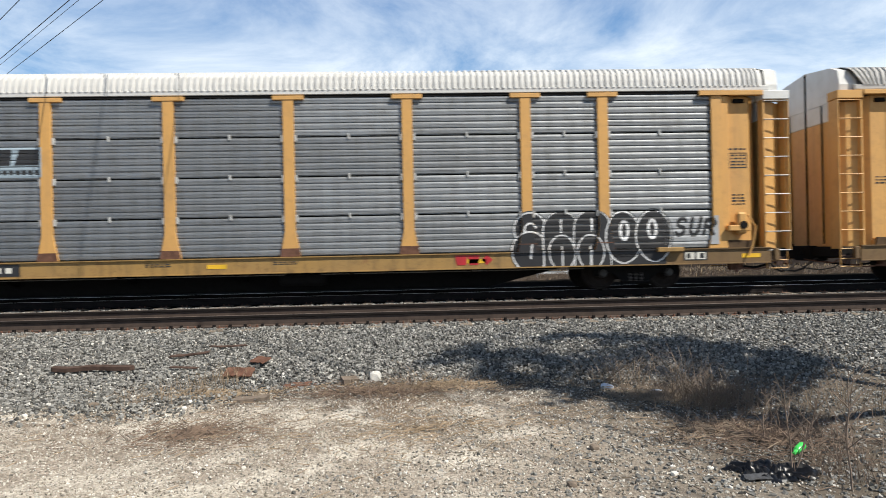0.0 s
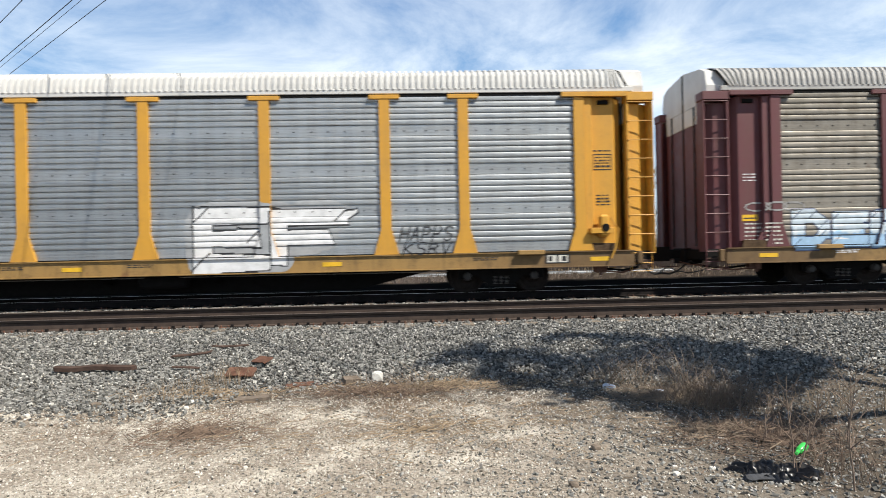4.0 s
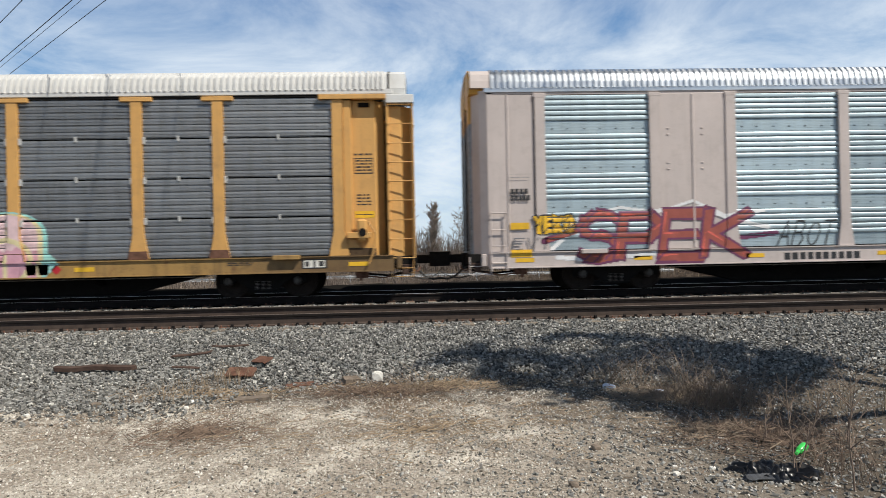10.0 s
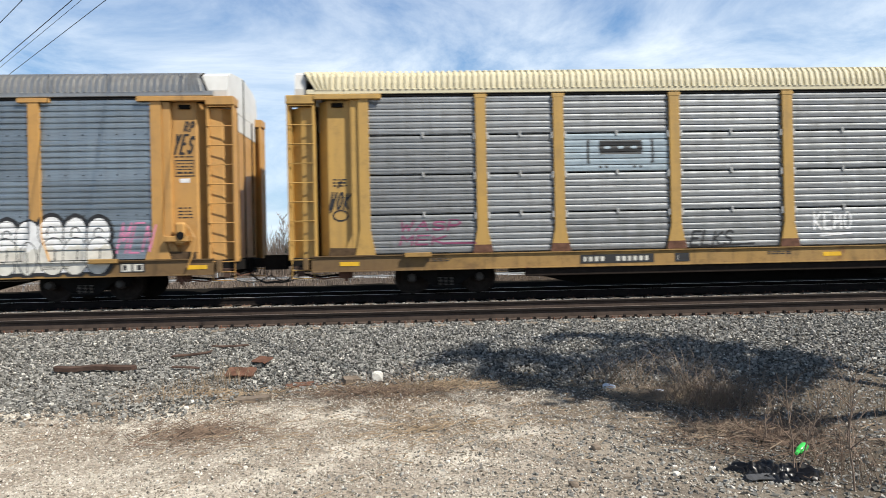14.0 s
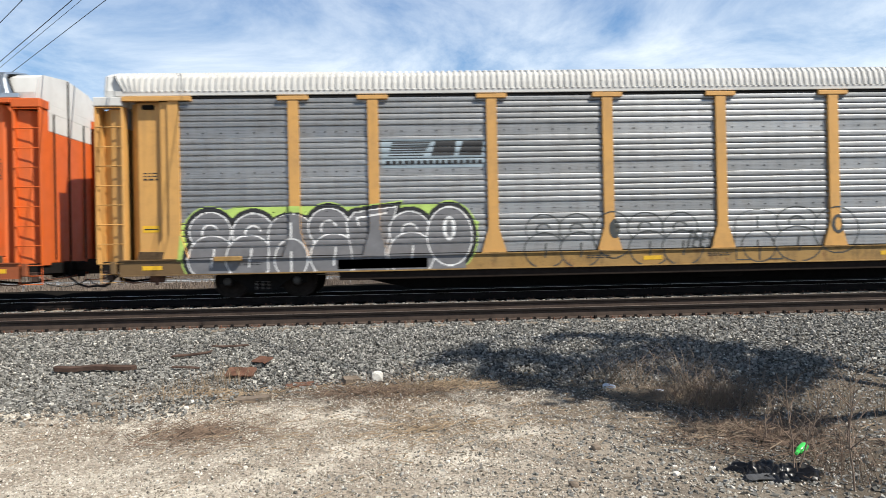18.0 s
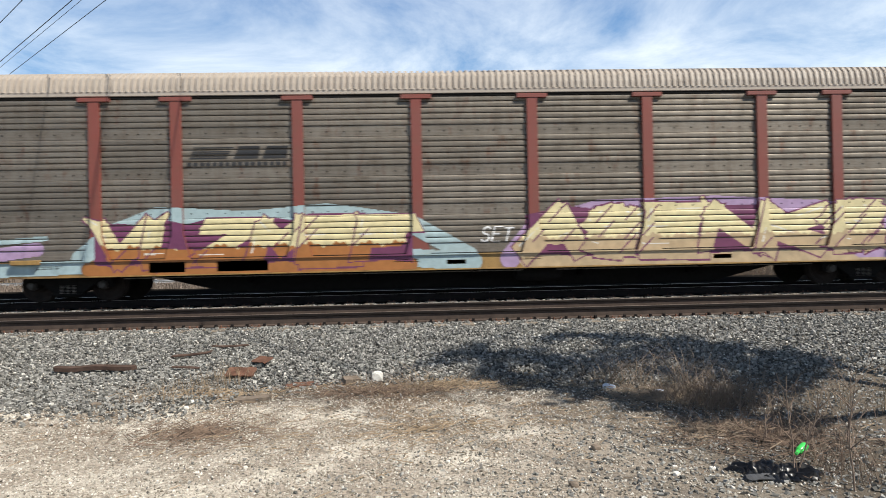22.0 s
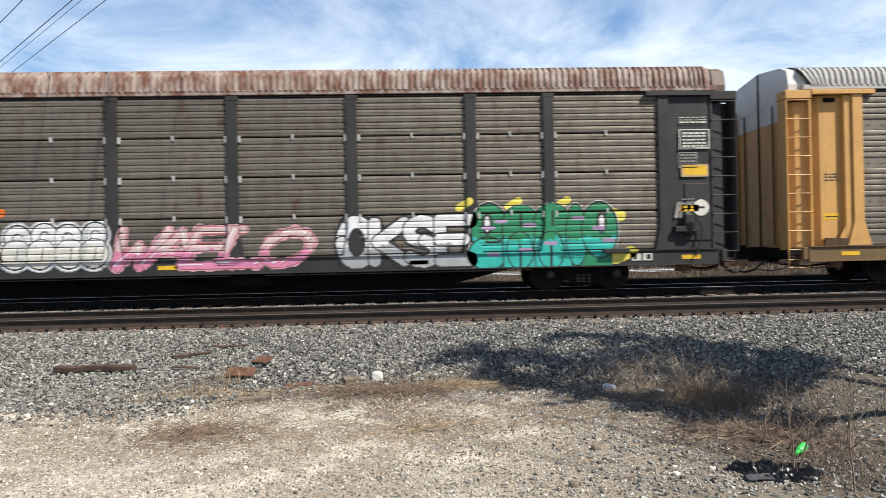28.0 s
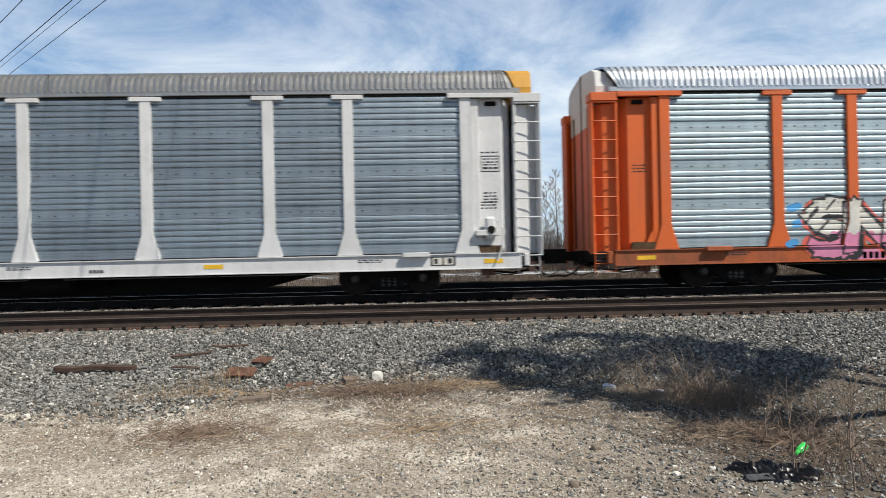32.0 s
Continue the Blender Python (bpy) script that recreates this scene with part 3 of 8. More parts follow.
def railcar(spec, label):
    car = new("autorack_railcar")
    tagged(car, label, "railcar", "cars of the freight train")
    c = spec["frame"]
    tri = spec["panel"] == "tri"
    x1 = 13.24 if not tri else 13.05
    part("roof", roof_mesh(spec["roof"], x1, spec["panel"] == "fine", spec.get("rise", 0.0)), car)
    for side in (-1, 1):
        turn = None if side < 0 else pose(0, 0, 0, 0, 0, 180)
        part("eave_beam", cached("eave", spec.get("eave", spec["roof"]), lambda: soft_box(-13.2, 13.2, SIDE - 0.005, SIDE + 0.06, 4.83, 4.95)), car, "", turn)
        part("top_chord", cached("top_chord", UNDER if not tri else c, lambda: box_vf((-13.0, 13.0, SIDE + 0.02, SIDE + 0.09, 4.775, 4.83))), car, "", turn)
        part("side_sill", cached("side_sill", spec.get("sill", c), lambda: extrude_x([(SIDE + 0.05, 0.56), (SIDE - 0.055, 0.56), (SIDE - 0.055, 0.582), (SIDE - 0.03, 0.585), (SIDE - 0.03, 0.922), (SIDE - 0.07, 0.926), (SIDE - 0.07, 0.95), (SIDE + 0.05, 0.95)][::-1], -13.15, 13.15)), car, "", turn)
        if spec.get("skirt"):
            part("lower_sill", cached("lower_sill", SKIRT, lambda: soft_box(-8.0, 8.0, SIDE + 0.02, SIDE + 0.12, 0.36, 0.57)), car, "black-brown lower side sill", turn)
    blank = spec.get("blank", {})
    for i, (a, b) in enumerate(zip(POSTS, POSTS[1:])):
        w = b - a - 0.20
        if i in blank:
            m = blank[i]
            part("plain_panel", cached(("blank", round(w, 3)), m, lambda: join_vf(soft_box(-w / 2 - 0.03, w / 2 + 0.03, SIDE + 0.0, SIDE + 0.08, 0.955, 4.78), soft_box(-0.03, 0.03, SIDE - 0.02, SIDE + 0.04, 0.97, 4.76),
                 *[soft_box(sx * w / 4 - 0.22, sx * w / 4 - 0.16, SIDE - 0.015, SIDE + 0.02, z, z + 0.03, 0.004) for sx in (-1, 1) for z in (2.9, 3.05, 3.75, 3.9)])), car, "", pose((a + b) / 2, 0, 0))
        else:
            for r in range(4):
                m = spec["sheets"].get((i, r), spec["sheet"])
                part("panel", panel_mesh(w, spec["panel"], m), car, "", pose((a + b) / 2, 0, Z_SILL + r * ROW))
                if spec["panel"] == "fine" and r:
                    for dx in (0.0,):
                        part("bracket", cached("seam_bracket", spec.get("tab", BRIGHT), lambda: soft_box(-0.024, 0.024, SIDE + 0.005, SIDE + 0.06, -0.06, 0.07, 0.006)), car, "", pose((a + b) / 2 + dx, 0, Z_SILL + r * ROW))
        if i in spec.get("plates", {}):
            part("sign_plate", cached(("sign_plate", round(w, 3)), spec["plates"][i], lambda: soft_box(-w / 2 - 0.02, w / 2 + 0.02, SIDE - 0.01, SIDE + 0.05, 2.87, 4.77)), car, "plain painted sign plate", pose((a + b) / 2, 0, 0))
        part("far_panel", cached(("far_panel", round(w, 3), spec["panel"]), spec["sheet"], lambda: join_vf(*[(lambda vf: ([(x, y, z + Z_SILL + r * ROW) for x, y, z in vf[0]], vf[1]))(extrude_x(rib_profile(0.01, ROW - 0.01, 5, 0.03), -w / 2, w / 2)) for r in range(4)])), car, "", pose(0, 0, 0, 0, 0, 180) @ pose(-(a + b) / 2, 0, 0))
        if spec["panel"] != "fine" and i not in blank:
            part("rivet_strip", cached(("bolts", round(w, 3)), DARKSLOT, lambda: box_vf(*[(x - 0.016, x + 0.016, -1.478, -1.466, z - 0.014, z + 0.014) for z in (Z_SILL + ROW + 0.12, Z_SILL + 2 * ROW + 0.12, Z_SILL + 3 * ROW + 0.12) for x in (-w * 0.42, -w * 0.28, -w * 0.12, w * 0.03, w * 0.18, w * 0.34, w * 0.44)])), car, "", pose((a + b) / 2, 0, 0))["kind"] = "stuff"
    part("bottom_gap", cached("bottom_gap", DARKSLOT, lambda: box_vf((-11.95, 11.95, -1.503, -1.46, 0.952, 0.976), (-11.95, 11.95, 1.46, 1.503, 0.952, 0.976))), car, "dark gap between the sheets and the sill")
    if not tri and not spec.get("flat_end"):
        for x in (-12.34, 12.34):
            part("end_shoe", cached("end_shoe", GRIME, lambda: extrude_y([(-0.40, 0.952), (0.40, 0.952), (0.38, 1.12), (-0.36, 1.14)], SIDE - 0.012, SIDE + 0.06)), car, "grimy brown foot plate", pose(x, 0, 0))
    # the dark seams behind the sheets
    part("seam_backing", cached("seam_backing", DARKSLOT, lambda: box_vf((-11.9, 11.9, SIDE + 0.092, SIDE + 0.11, 0.95, 4.78), (-11.9, 11.9, -SIDE - 0.11, -SIDE - 0.092, 0.95, 4.78))), car)
    if spec["panel"] == "fine":
        for x in POSTS[1:-1]:
            for z in (1.86, 2.82, 3.78):
                for dx in (-0.16, 0.16):
                    part("hinge_block", cached("hinge_block", BRIGHT, lambda: soft_box(-0.028, 0.028, SIDE - 0.01, SIDE + 0.05, -0.08, 0.08, 0.006)), car, "", pose(x + dx, 0, z))
    for i, x in enumerate(POSTS):
        part("post", post_mesh(c, spec), car, "", pose(x, 0, 0))
        part("post", post_mesh(c, spec), car, "", pose(0, 0, 0, 0, 0, 180) @ pose(-x, 0, 0))
        if spec.get("shoe") and 0 < i < 9:
            part("post_shoe", cached(("post_shoe", spec["panel"]), spec["shoe"], lambda: (lambda a, b: extrude_y([(-a, 0.957), (a, 0.957), (b, 1.15), (-b, 1.15)], SIDE - 0.04, SIDE - 0.028))(*((0.245, 0.212) if spec["panel"] == "fine" else (0.305, 0.25)))), car, "", pose(x, 0, 0))
    # underframe
    part("centre_sill", cached("centre_sill", UNDER, lambda: join_vf(extrude_y([(-8.4, 0.56), (-6.3, 0.06), (6.3, 0.06), (8.4, 0.56), (8.4, 0.80), (-8.4, 0.80)], -0.30, 0.30), box_vf((-13.2, 13.2, -0.25, 0.25, 0.62, 0.84)))), car)
    part("deck", cached("deck", UNDER, lambda: box_vf((-13.2, 13.2, -1.44, 1.44, 0.84, 0.90))), car)
    for x in (-5.7, -2.8, 0, 2.8, 5.7):
        part("cross_bearer", cached("bearer", UNDER, lambda: extrude_x([(-1.45, 0.60), (-0.3, 0.30), (0.3, 0.30), (1.45, 0.60), (1.45, 0.84), (-1.45, 0.84)], -0.06, 0.06)), car, "", pose(x, 0, 0))
    part("brake_rod", cached("brake_rod", SPRING, lambda: tube_vf([(-8.6, -1.05, 0.50), (8.6, -1.05, 0.50)], 0.014, 6)), car)
    part("air_tank", cached("air_tank", UNDER, lambda: [(lambda vf: ([(y, x - 0.9, z + 0.40) for x, y, z in vf[0]], vf[1]))(lathe_y([(0.05, -0.62), (0.17, -0.55), (0.20, -0.4), (0.20, 0.4), (0.17, 0.55), (0.05, 0.62)], 14))][0]), car, "", pose(1.6, 0, 0))
    axles = []
    for x in (-9.92, 9.92):
        axles += bogie(car, x)[1]
    for s in (-1, 1):
        end_gear(car, s, c, spec)
    # hand brake at the leading end, step plate over the bogies
    if not tri:
        part("hand_brake", cached("hand_brake", c, lambda: join_vf(soft_box(12.05, 12.60, SIDE - 0.16, SIDE + 0.1, 1.36, 1.50), soft_box(12.28, 12.52, SIDE - 0.14, SIDE + 0.05, 1.28, 1.82, 0.05), tube_vf([(12.56, SIDE - 0.10, 1.75), (12.74, SIDE - 0.1, 1.45), (12.66, SIDE - 0.1, 1.0), (12.55, SIDE - 0.1, 0.75)], 0.022, 6))), car)
        part("brake_wheel", cached("brake_wheel", UNDER, lambda: [(lambda vf: ([(x + 12.42, y + SIDE - 0.15, z + 1.5) for x, y, z in vf[0]], vf[1]))(lathe_y([(0.09, -0.03), (0.10, 0.0), (0.09, 0.02)], 12))][0]), car)
    for x in (-10.6, 10.6):
        part("step_plate", cached("step_plate", spec.get("sill", c), lambda: soft_box(-0.32, 0.32, SIDE - 0.16, SIDE - 0.02, 0.88, 0.99)), car, "", pose(x, 0, 0))
    return car, axles

# ---- ground, tracks ----
NEAR_TRACK = -5.20


def ground_z(x, y):
    """Height of the bed: two ballasted tracks, a shoulder, bare ground in front and a lower field behind."""
    pts = [(-80, -0.62), (-14, -0.56), (-10.4, -0.55), (-9.3, -0.52), (-8.3, -0.42), (-7.0, -0.27), (-6.3, -0.215), (-3.6, -0.215), (-2.6, -0.25), (-1.8, -0.228), (-1.1, -0.252), (1.7, -0.268), (4.6, -0.04), (5.4, -0.25), (7.2, -0.80), (9, -0.95), (40, -1.0), (200, -1.0)]
    if y <= pts[0][0]:
        return pts[0][1]
    for (a, za), (b, zb) in zip(pts, pts[1:]):
        if y <= b:
            t = (y - a) / (b - a)
            return za + (zb - za) * t
    return -1.0


def lumps(x, y):
    k = 0.035 * (noise.noise((x * 0.55, y * 0.55, 3.0)) + 0.5 * noise.noise((x * 1.7, y * 1.7, 7.0)))
    return k * (1.0 if y < -7.2 else 0.15 if y < 3 else 1.0)


def axis_steps(spans):
    out = []
    for a, b, n in spans:
        out += [a + (b - a) * i / n for i in range(n)]
    return out + [spans[-1][1]]


def build_ground():
    xs = axis_steps([(-3000, -200, 8), (-200, -30, 14), (-30, -9, 30), (-9, 9, 120), (9, 30, 30), (30, 200, 14), (200, 3000, 8)])
    ys = axis_steps([(-1500, -80, 6), (-80, -17, 14), (-17, -13.5, 12), (-13.5, -6.2, 90), (-6.2, 5, 44), (5, 40, 20), (40, 200, 10), (200, 3000, 8)])
    v = [(x, y, ground_z(x, y) + (lumps(x, y) if abs(x) < 60 and -40 < y < 60 else 0)) for y in ys for x in xs]
    w = len(xs)
    f = [(j * w + i, j * w + i + 1, (j + 1) * w + i + 1, (j + 1) * w + i) for j in range(len(ys) - 1) for i in range(w - 1)]
    m, n, l, b = nodes_of("ground_soil")
    vec = coords(n, l, False)
    big = noise_node(n, l, vec, 0.42, 6, 0.6)
    mid = noise_node(n, l, vec, 2.3, 8, 0.68)
    fine = noise_node(n, l, vec, 38.0, 6, 0.75)
    pale = mix_node(n, l, ramp_node(n, l, fine, [(0.36, 0.0), (0.62, 1.0)]), (0.35, 0.31, 0.255), (0.79, 0.73, 0.635))
    brown = mix_node(n, l, ramp_node(n, l, fine, [(0.36, 0.0), (0.62, 1.0)]), (0.06, 0.042, 0.030), (0.27, 0.205, 0.15))
    grey = mix_node(n, l, fine, (0.02, 0.02, 0.019), (0.13, 0.125, 0.12))
    grass = mix_node(n, l, fine, (0.075, 0.055, 0.036), (0.21, 0.165, 0.11))
    sep = n.new("ShaderNodeSeparateXYZ")
    l.new(vec, sep.inputs[0])
    # ballast bed / debris strip / pale trodden gravel by the distance from the line
    wob = n.new("ShaderNodeMath")
    wob.operation = "MULTIPLY_ADD"
    l.new(big, wob.inputs[0])
    wob.inputs[1].default_value = 3.2
    l.new(sep.outputs["Y"], wob.inputs[2])
    mr = n.new("ShaderNodeMapRange")
    l.new(wob.outputs[0], mr.inputs["Value"])
    mr.inputs["From Min"].default_value, mr.inputs["From Max"].default_value = -8.6, -7.6
    mr2 = n.new("ShaderNodeMapRange")
    l.new(wob.outputs[0], mr2.inputs["Value"])
    mr2.inputs["From Min"].default_value, mr2.inputs["From Max"].default_value = -10.4, -8.6
    patch = mix_node(n, l, ramp_node(n, l, noise_node(n, l, vec, 0.95, 7, 0.66), [(0.44, 0.0), (0.60, 1.0)]), pale, brown)
    front = mix_node(n, l, mix_node(n, l, mr2.outputs[0], 0.62, 0.96), pale, mix_node(n, l, ramp_node(n, l, mid, [(0.40, 0.0), (0.56, 1.0)]), patch, brown))
    bed = mix_node(n, l, mr.outputs[0], front, grey)
    far = n.new("ShaderNodeMapRange")
    l.new(sep.outputs["Y"], far.inputs["Value"])
    far.inputs["From Min"].default_value, far.inputs["From Max"].default_value = 5.0, 6.0
    # near-black strip: oiled bed, with the train's shade painted in under and behind it
    oil_shade_y = n.new("ShaderNodeMath")
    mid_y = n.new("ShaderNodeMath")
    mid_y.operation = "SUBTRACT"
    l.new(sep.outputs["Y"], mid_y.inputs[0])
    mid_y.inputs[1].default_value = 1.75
    oil_shade_y.operation = "ABSOLUTE"
    l.new(mid_y.outputs[0], oil_shade_y.inputs[0])
    oil_shade = n.new("ShaderNodeMapRange")
    l.new(oil_shade_y.outputs[0], oil_shade.inputs["Value"])
    oil_shade.inputs["From Min"].default_value, oil_shade.inputs["From Max"].default_value = 3.45, 3.85
    bed = mix_node(n, l, oil_shade.outputs[0], (0.014, 0.013, 0.012), bed)
    # dark soil with weeds to one side
    side = n.new("ShaderNodeMath")
    side.operation = "MULTIPLY_ADD"
    l.new(big, side.inputs[0])
    side.inputs[1].default_value = 1.6
    l.new(sep.outputs["X"], side.inputs[2])
    soil = n.new("ShaderNodeMapRange")
    l.new(side.outputs[0], soil.inputs["Value"])
    soil.inputs["From Min"].default_value, soil.inputs["From Max"].default_value = 1.4, 3.5
    near = n.new("ShaderNodeMath")
    near.operation = "LESS_THAN"
    l.new(sep.outputs["Y"], near.inputs[0])
    near.inputs[1].default_value = -6.0
    both = n.new("ShaderNodeMath")
    both.operation = "MULTIPLY"
    l.new(soil.outputs[0], both.inputs[0])
    l.new(near.outputs[0], both.inputs[1])
    bed = mix_node(n, l, both.outputs[0], bed, mix_node(n, l, fine, (0.05, 0.042, 0.033), (0.21, 0.178, 0.145)))
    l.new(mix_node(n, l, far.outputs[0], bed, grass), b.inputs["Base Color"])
    b.inputs["Roughness"].default_value, b.inputs["Specular IOR Level"].default_value = 1.0, 0.0
    bump_node(n, l, b, fine, 0.7, 0.02)
    tagged(new("ground", mesh_of("ground", v, f, m, True)), "bare gravelly ground with a ballasted railway bed", "ground", "", "structure")


build_ground()
RAIL_SECTION = [(-0.075, -0.185), (0.075, -0.185), (0.075, -0.172), (0.012, -0.155), (0.010, -0.046), (-0.010, -0.046), (-0.012, -0.155), (-0.075, -0.172)]
HEAD_SECTION = [(-0.010, -0.0455), (0.010, -0.0455), (0.037, -0.036), (0.037, -0.008), (0.028, 0.0), (-0.028, 0.0), (-0.037, -0.008), (-0.037, -0.036)]


def track(yc, label, worn, side, dz=0.0):
    tr = new("railway_track")
    tr.matrix_basis = pose(0, 0, dz)
    tagged(tr, label, "railway track", "tracks", "structure")
    for dy in (-0.7535, 0.7535):
        rail = part("rail", cached("rail", side, lambda: extrude_x(RAIL_SECTION, -320, 320)), tr, "", pose(0, yc + dy, 0))
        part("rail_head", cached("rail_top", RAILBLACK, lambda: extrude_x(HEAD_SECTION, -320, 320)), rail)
        part("running_surface", cached("running_surface", worn, lambda: box_vf((-320, 320, -0.026, 0.026, 0.0005, 0.0025))), rail)
    for i in range(60):
        x = -14.9 + 0.508 * i + random.uniform(-0.03, 0.03)
        tie = part("tie", cached("tie", TIE, lambda: soft_box(-0.11, 0.11, -1.29, 1.29, -0.36, -0.187, 0.012)), tr, "", pose(x, yc, 0, 0, 0, random.uniform(-1, 1)))
        for dy in (-0.7535, 0.7535):
            pl = part("tie_plate", cached("tie_plate", RUST, lambda: join_vf(soft_box(-0.095, 0.095, -0.17, 0.17, -0.197, -0.184, 0.003), *[soft_box(a - 0.011, a + 0.011, c - 0.014, c + 0.014, -0.186, -0.150, 0.004) for a in (-0.06, 0.06) for c in (-0.095, 0.095)])), tie, "", pose(0, dy, 0))
            if side is RAILSIDE:
                for dx in (-0.15, 0.135):
                    part("rail_anchor", cached("rail_anchor", RAILBLACK, lambda: join_vf(soft_box(-0.022, 0.022, -0.105, -0.06, -0.20, -0.135, 0.006), soft_box(-0.014, 0.014, -0.125, 0.09, -0.205, -0.188, 0.004))), tie, "", pose(dx + random.uniform(-0.02, 0.02), dy, 0))
    return tr


track(NEAR_TRACK, "rusty empty railway track on grey ballast", RAILWORN, RAILSIDE)
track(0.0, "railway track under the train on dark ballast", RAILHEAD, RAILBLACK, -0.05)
STONE_GREY = stones("ballast_stone", (0.075, 0.073, 0.067), (0.395, 0.384, 0.355), (0.76, 0.735, 0.67), part_pale=0.05)
STONE_MIX = stones("mixed_gravel", (0.09, 0.082, 0.07), (0.30, 0.275, 0.235), (0.56, 0.52, 0.45), part_pale=0.05)
STONE_PALE = stones("limestone_gravel", (0.20, 0.172, 0.135), (0.635, 0.59, 0.515), (0.86, 0.83, 0.77), part_pale=0.12)


def stone_field(name, label, mat, count, where, size, seed, sink=0.3, heap=0.0):
    """Many rough stones in one sheet. where(rng, n) gives places; size is a spread in metres."""
    rng = np.random.default_rng(seed)
    base = np.array([(x, y, z) for x in (-1, 1) for y in (-1, 1) for z in (-1, 1)]) * 0.72
    tris = np.array([(0, 1, 3), (0, 3, 2), (4, 6, 7), (4, 7, 5), (0, 4, 5), (0, 5, 1), (2, 3, 7), (2, 7, 6), (0, 2, 6), (0, 6, 4), (1, 5, 7), (1, 7, 3)])
    if size[1] < 0.02:
        # small gravel: eight-sided chips
        base = np.array([(1, 0, 0), (-1, 0, 0), (0, 1, 0), (0, -1, 0), (0, 0, 1), (0, 0, -1)]) * 1.05
        tris = np.array([(0, 2, 4), (2, 1, 4), (1, 3, 4), (3, 0, 4), (2, 0, 5), (1, 2, 5), (3, 1, 5), (0, 3, 5)])
    xy = where(rng, count)
    count = len(xy)
    kinds = []
    for k in range(24):
        kinds.append((base + rng.uniform(-0.42, 0.42, base.shape)) * rng.uniform(0.75, 1.2, 3))
    kinds = np.array(kinds)
    pick = rng.integers(0, 24, count)
    s = size[0] + (size[1] - size[0]) * rng.random(count) ** 1.5
    a = rng.uniform(0, 2 * np.pi, count)
    tilt = rng.normal(0, 0.8, count)
    pts = kinds[pick] * s[:, None, None] * np.array([1.0, 0.82, 0.68])
    ct, st = np.cos(tilt)[:, None], np.sin(tilt)[:, None]
    y, z = pts[:, :, 1] * ct - pts[:, :, 2] * st, pts[:, :, 1] * st + pts[:, :, 2] * ct
    ca, sa = np.cos(a)[:, None], np.sin(a)[:, None]
    x, y = pts[:, :, 0] * ca - y * sa, pts[:, :, 0] * sa + y * ca
    gz = np.array([ground_z(px, py) + lumps(px, py) for px, py in xy])
    out = np.stack([x + xy[:, :1], y + xy[:, 1:], z + (gz + s * sink + heap * rng.random(count) ** 1.4)[:, None]], axis=2).reshape(-1, 3)
    faces = (tris[None] + (np.arange(count) * len(base))[:, None, None]).reshape(-1, 3)
    me = bpy.data.meshes.new(name)
    me.vertices.add(len(out))
    me.vertices.foreach_set("co", out.astype(np.float32).ravel())
    me.loops.add(faces.size)
    me.loops.foreach_set("vertex_index", faces.astype(np.int32).ravel())
    me.polygons.add(len(faces))
    me.polygons.foreach_set("loop_start", np.arange(0, faces.size, 3, dtype=np.int32))
    me.polygons.foreach_set("loop_total", np.full(len(faces), 3, dtype=np.int32))
    me.update()
    me.validate()
    me.shade_flat()
    me.materials.append(mat)
    return tagged(new(name, me), label, "gravel", "", "stuff")


def in_view(rng, n, y0, y1, extra=1.0):
    """Places in the wedge of ground before the camera."""
    y = rng.uniform(y0, y1, n)
    half = (y + 16.71) * 0.76 + extra
    keep = rng.random(n) < half / half.max()
    y, half = y[keep], half[keep]
    return np.stack([rng.uniform(-1, 1, len(y)) * half + (y + 16.71) * 0.04, y], axis=1)


def ballast_places(rng, n):
    p = in_view(rng, n, -11.0, -6.13)
    edge = -9.35 + 0.45 * np.array([noise.noise((x * 0.5, 1.0, 0.0)) for x in p[:, 0]]) + 0.25 * rng.normal(size=len(p))
    edge -= 0.72 / (1 + np.exp((p[:, 0] + 2.1) * 5))
    return p[p[:, 1] > edge]


stone_field("ballast", "grey crushed ballast stones", STONE_GREY, 135000, ballast_places, (0.008, 0.026), 5, 0.15, 0.036)
stone_field("ballast", "ballast between the tracks", STONE_GREY, 11000, lambda r, n: in_view(r, n, -4.3, -1.1), (0.012, 0.028), 6, 0.1)
stone_field("gravel", "pale limestone gravel on trodden ground", STONE_PALE, 110000, lambda r, n: (lambda p: p[r.random(len(p)) > (p[:, 0] - 0.6) * 0.35])(in_view(r, n, -13.6, -8.9)), (0.003, 0.0130), 7, 0.4)
stone_field("gravel", "pale chips strewn over the ballast foot", STONE_PALE, 16000, lambda r, n: (lambda p: p[r.random(len(p)) < np.clip((-1.0 - p[:, 0]) * 0.22, 0.02, 0.9)])(in_view(r, n, -9.7, -6.3)), (0.006, 0.0195), 17, 0.9, 0.03)
stone_field("gravel", "scattered dark gravel on trodden ground", STONE_MIX, 6000, lambda r, n: in_view(r, n, -13.6, -8.9), (0.003, 0.016), 8)
stone_field("gravel", "grey pebbles on the trodden ground", STONE_GREY, 13000, lambda r, n: (lambda p: p[r.random(len(p)) < np.clip(0.25 + 0.30 * (p[:, 0] + 0.8) - 0.30 * (p[:, 1] + 11.2), 0.03, 1)])(in_view(r, n, -13.6, -9.6)), (0.003, 0.0185), 18, 0.35)
stone_field("gravel", "dark stones among the weeds", STONE_GREY, 24000, lambda r, n: (lambda p: p[p[:, 0] > 1.35 + 0.6 * r.normal(size=len(p)) + 0.25 * (p[:, 1] + 13)])(in_view(r, n, -13.4, -9.0)), (0.005, 0.0205), 9)


# ---- loose things on the ground ----
def gz(x, y):
    return ground_z(x, y) + lumps(x, y)


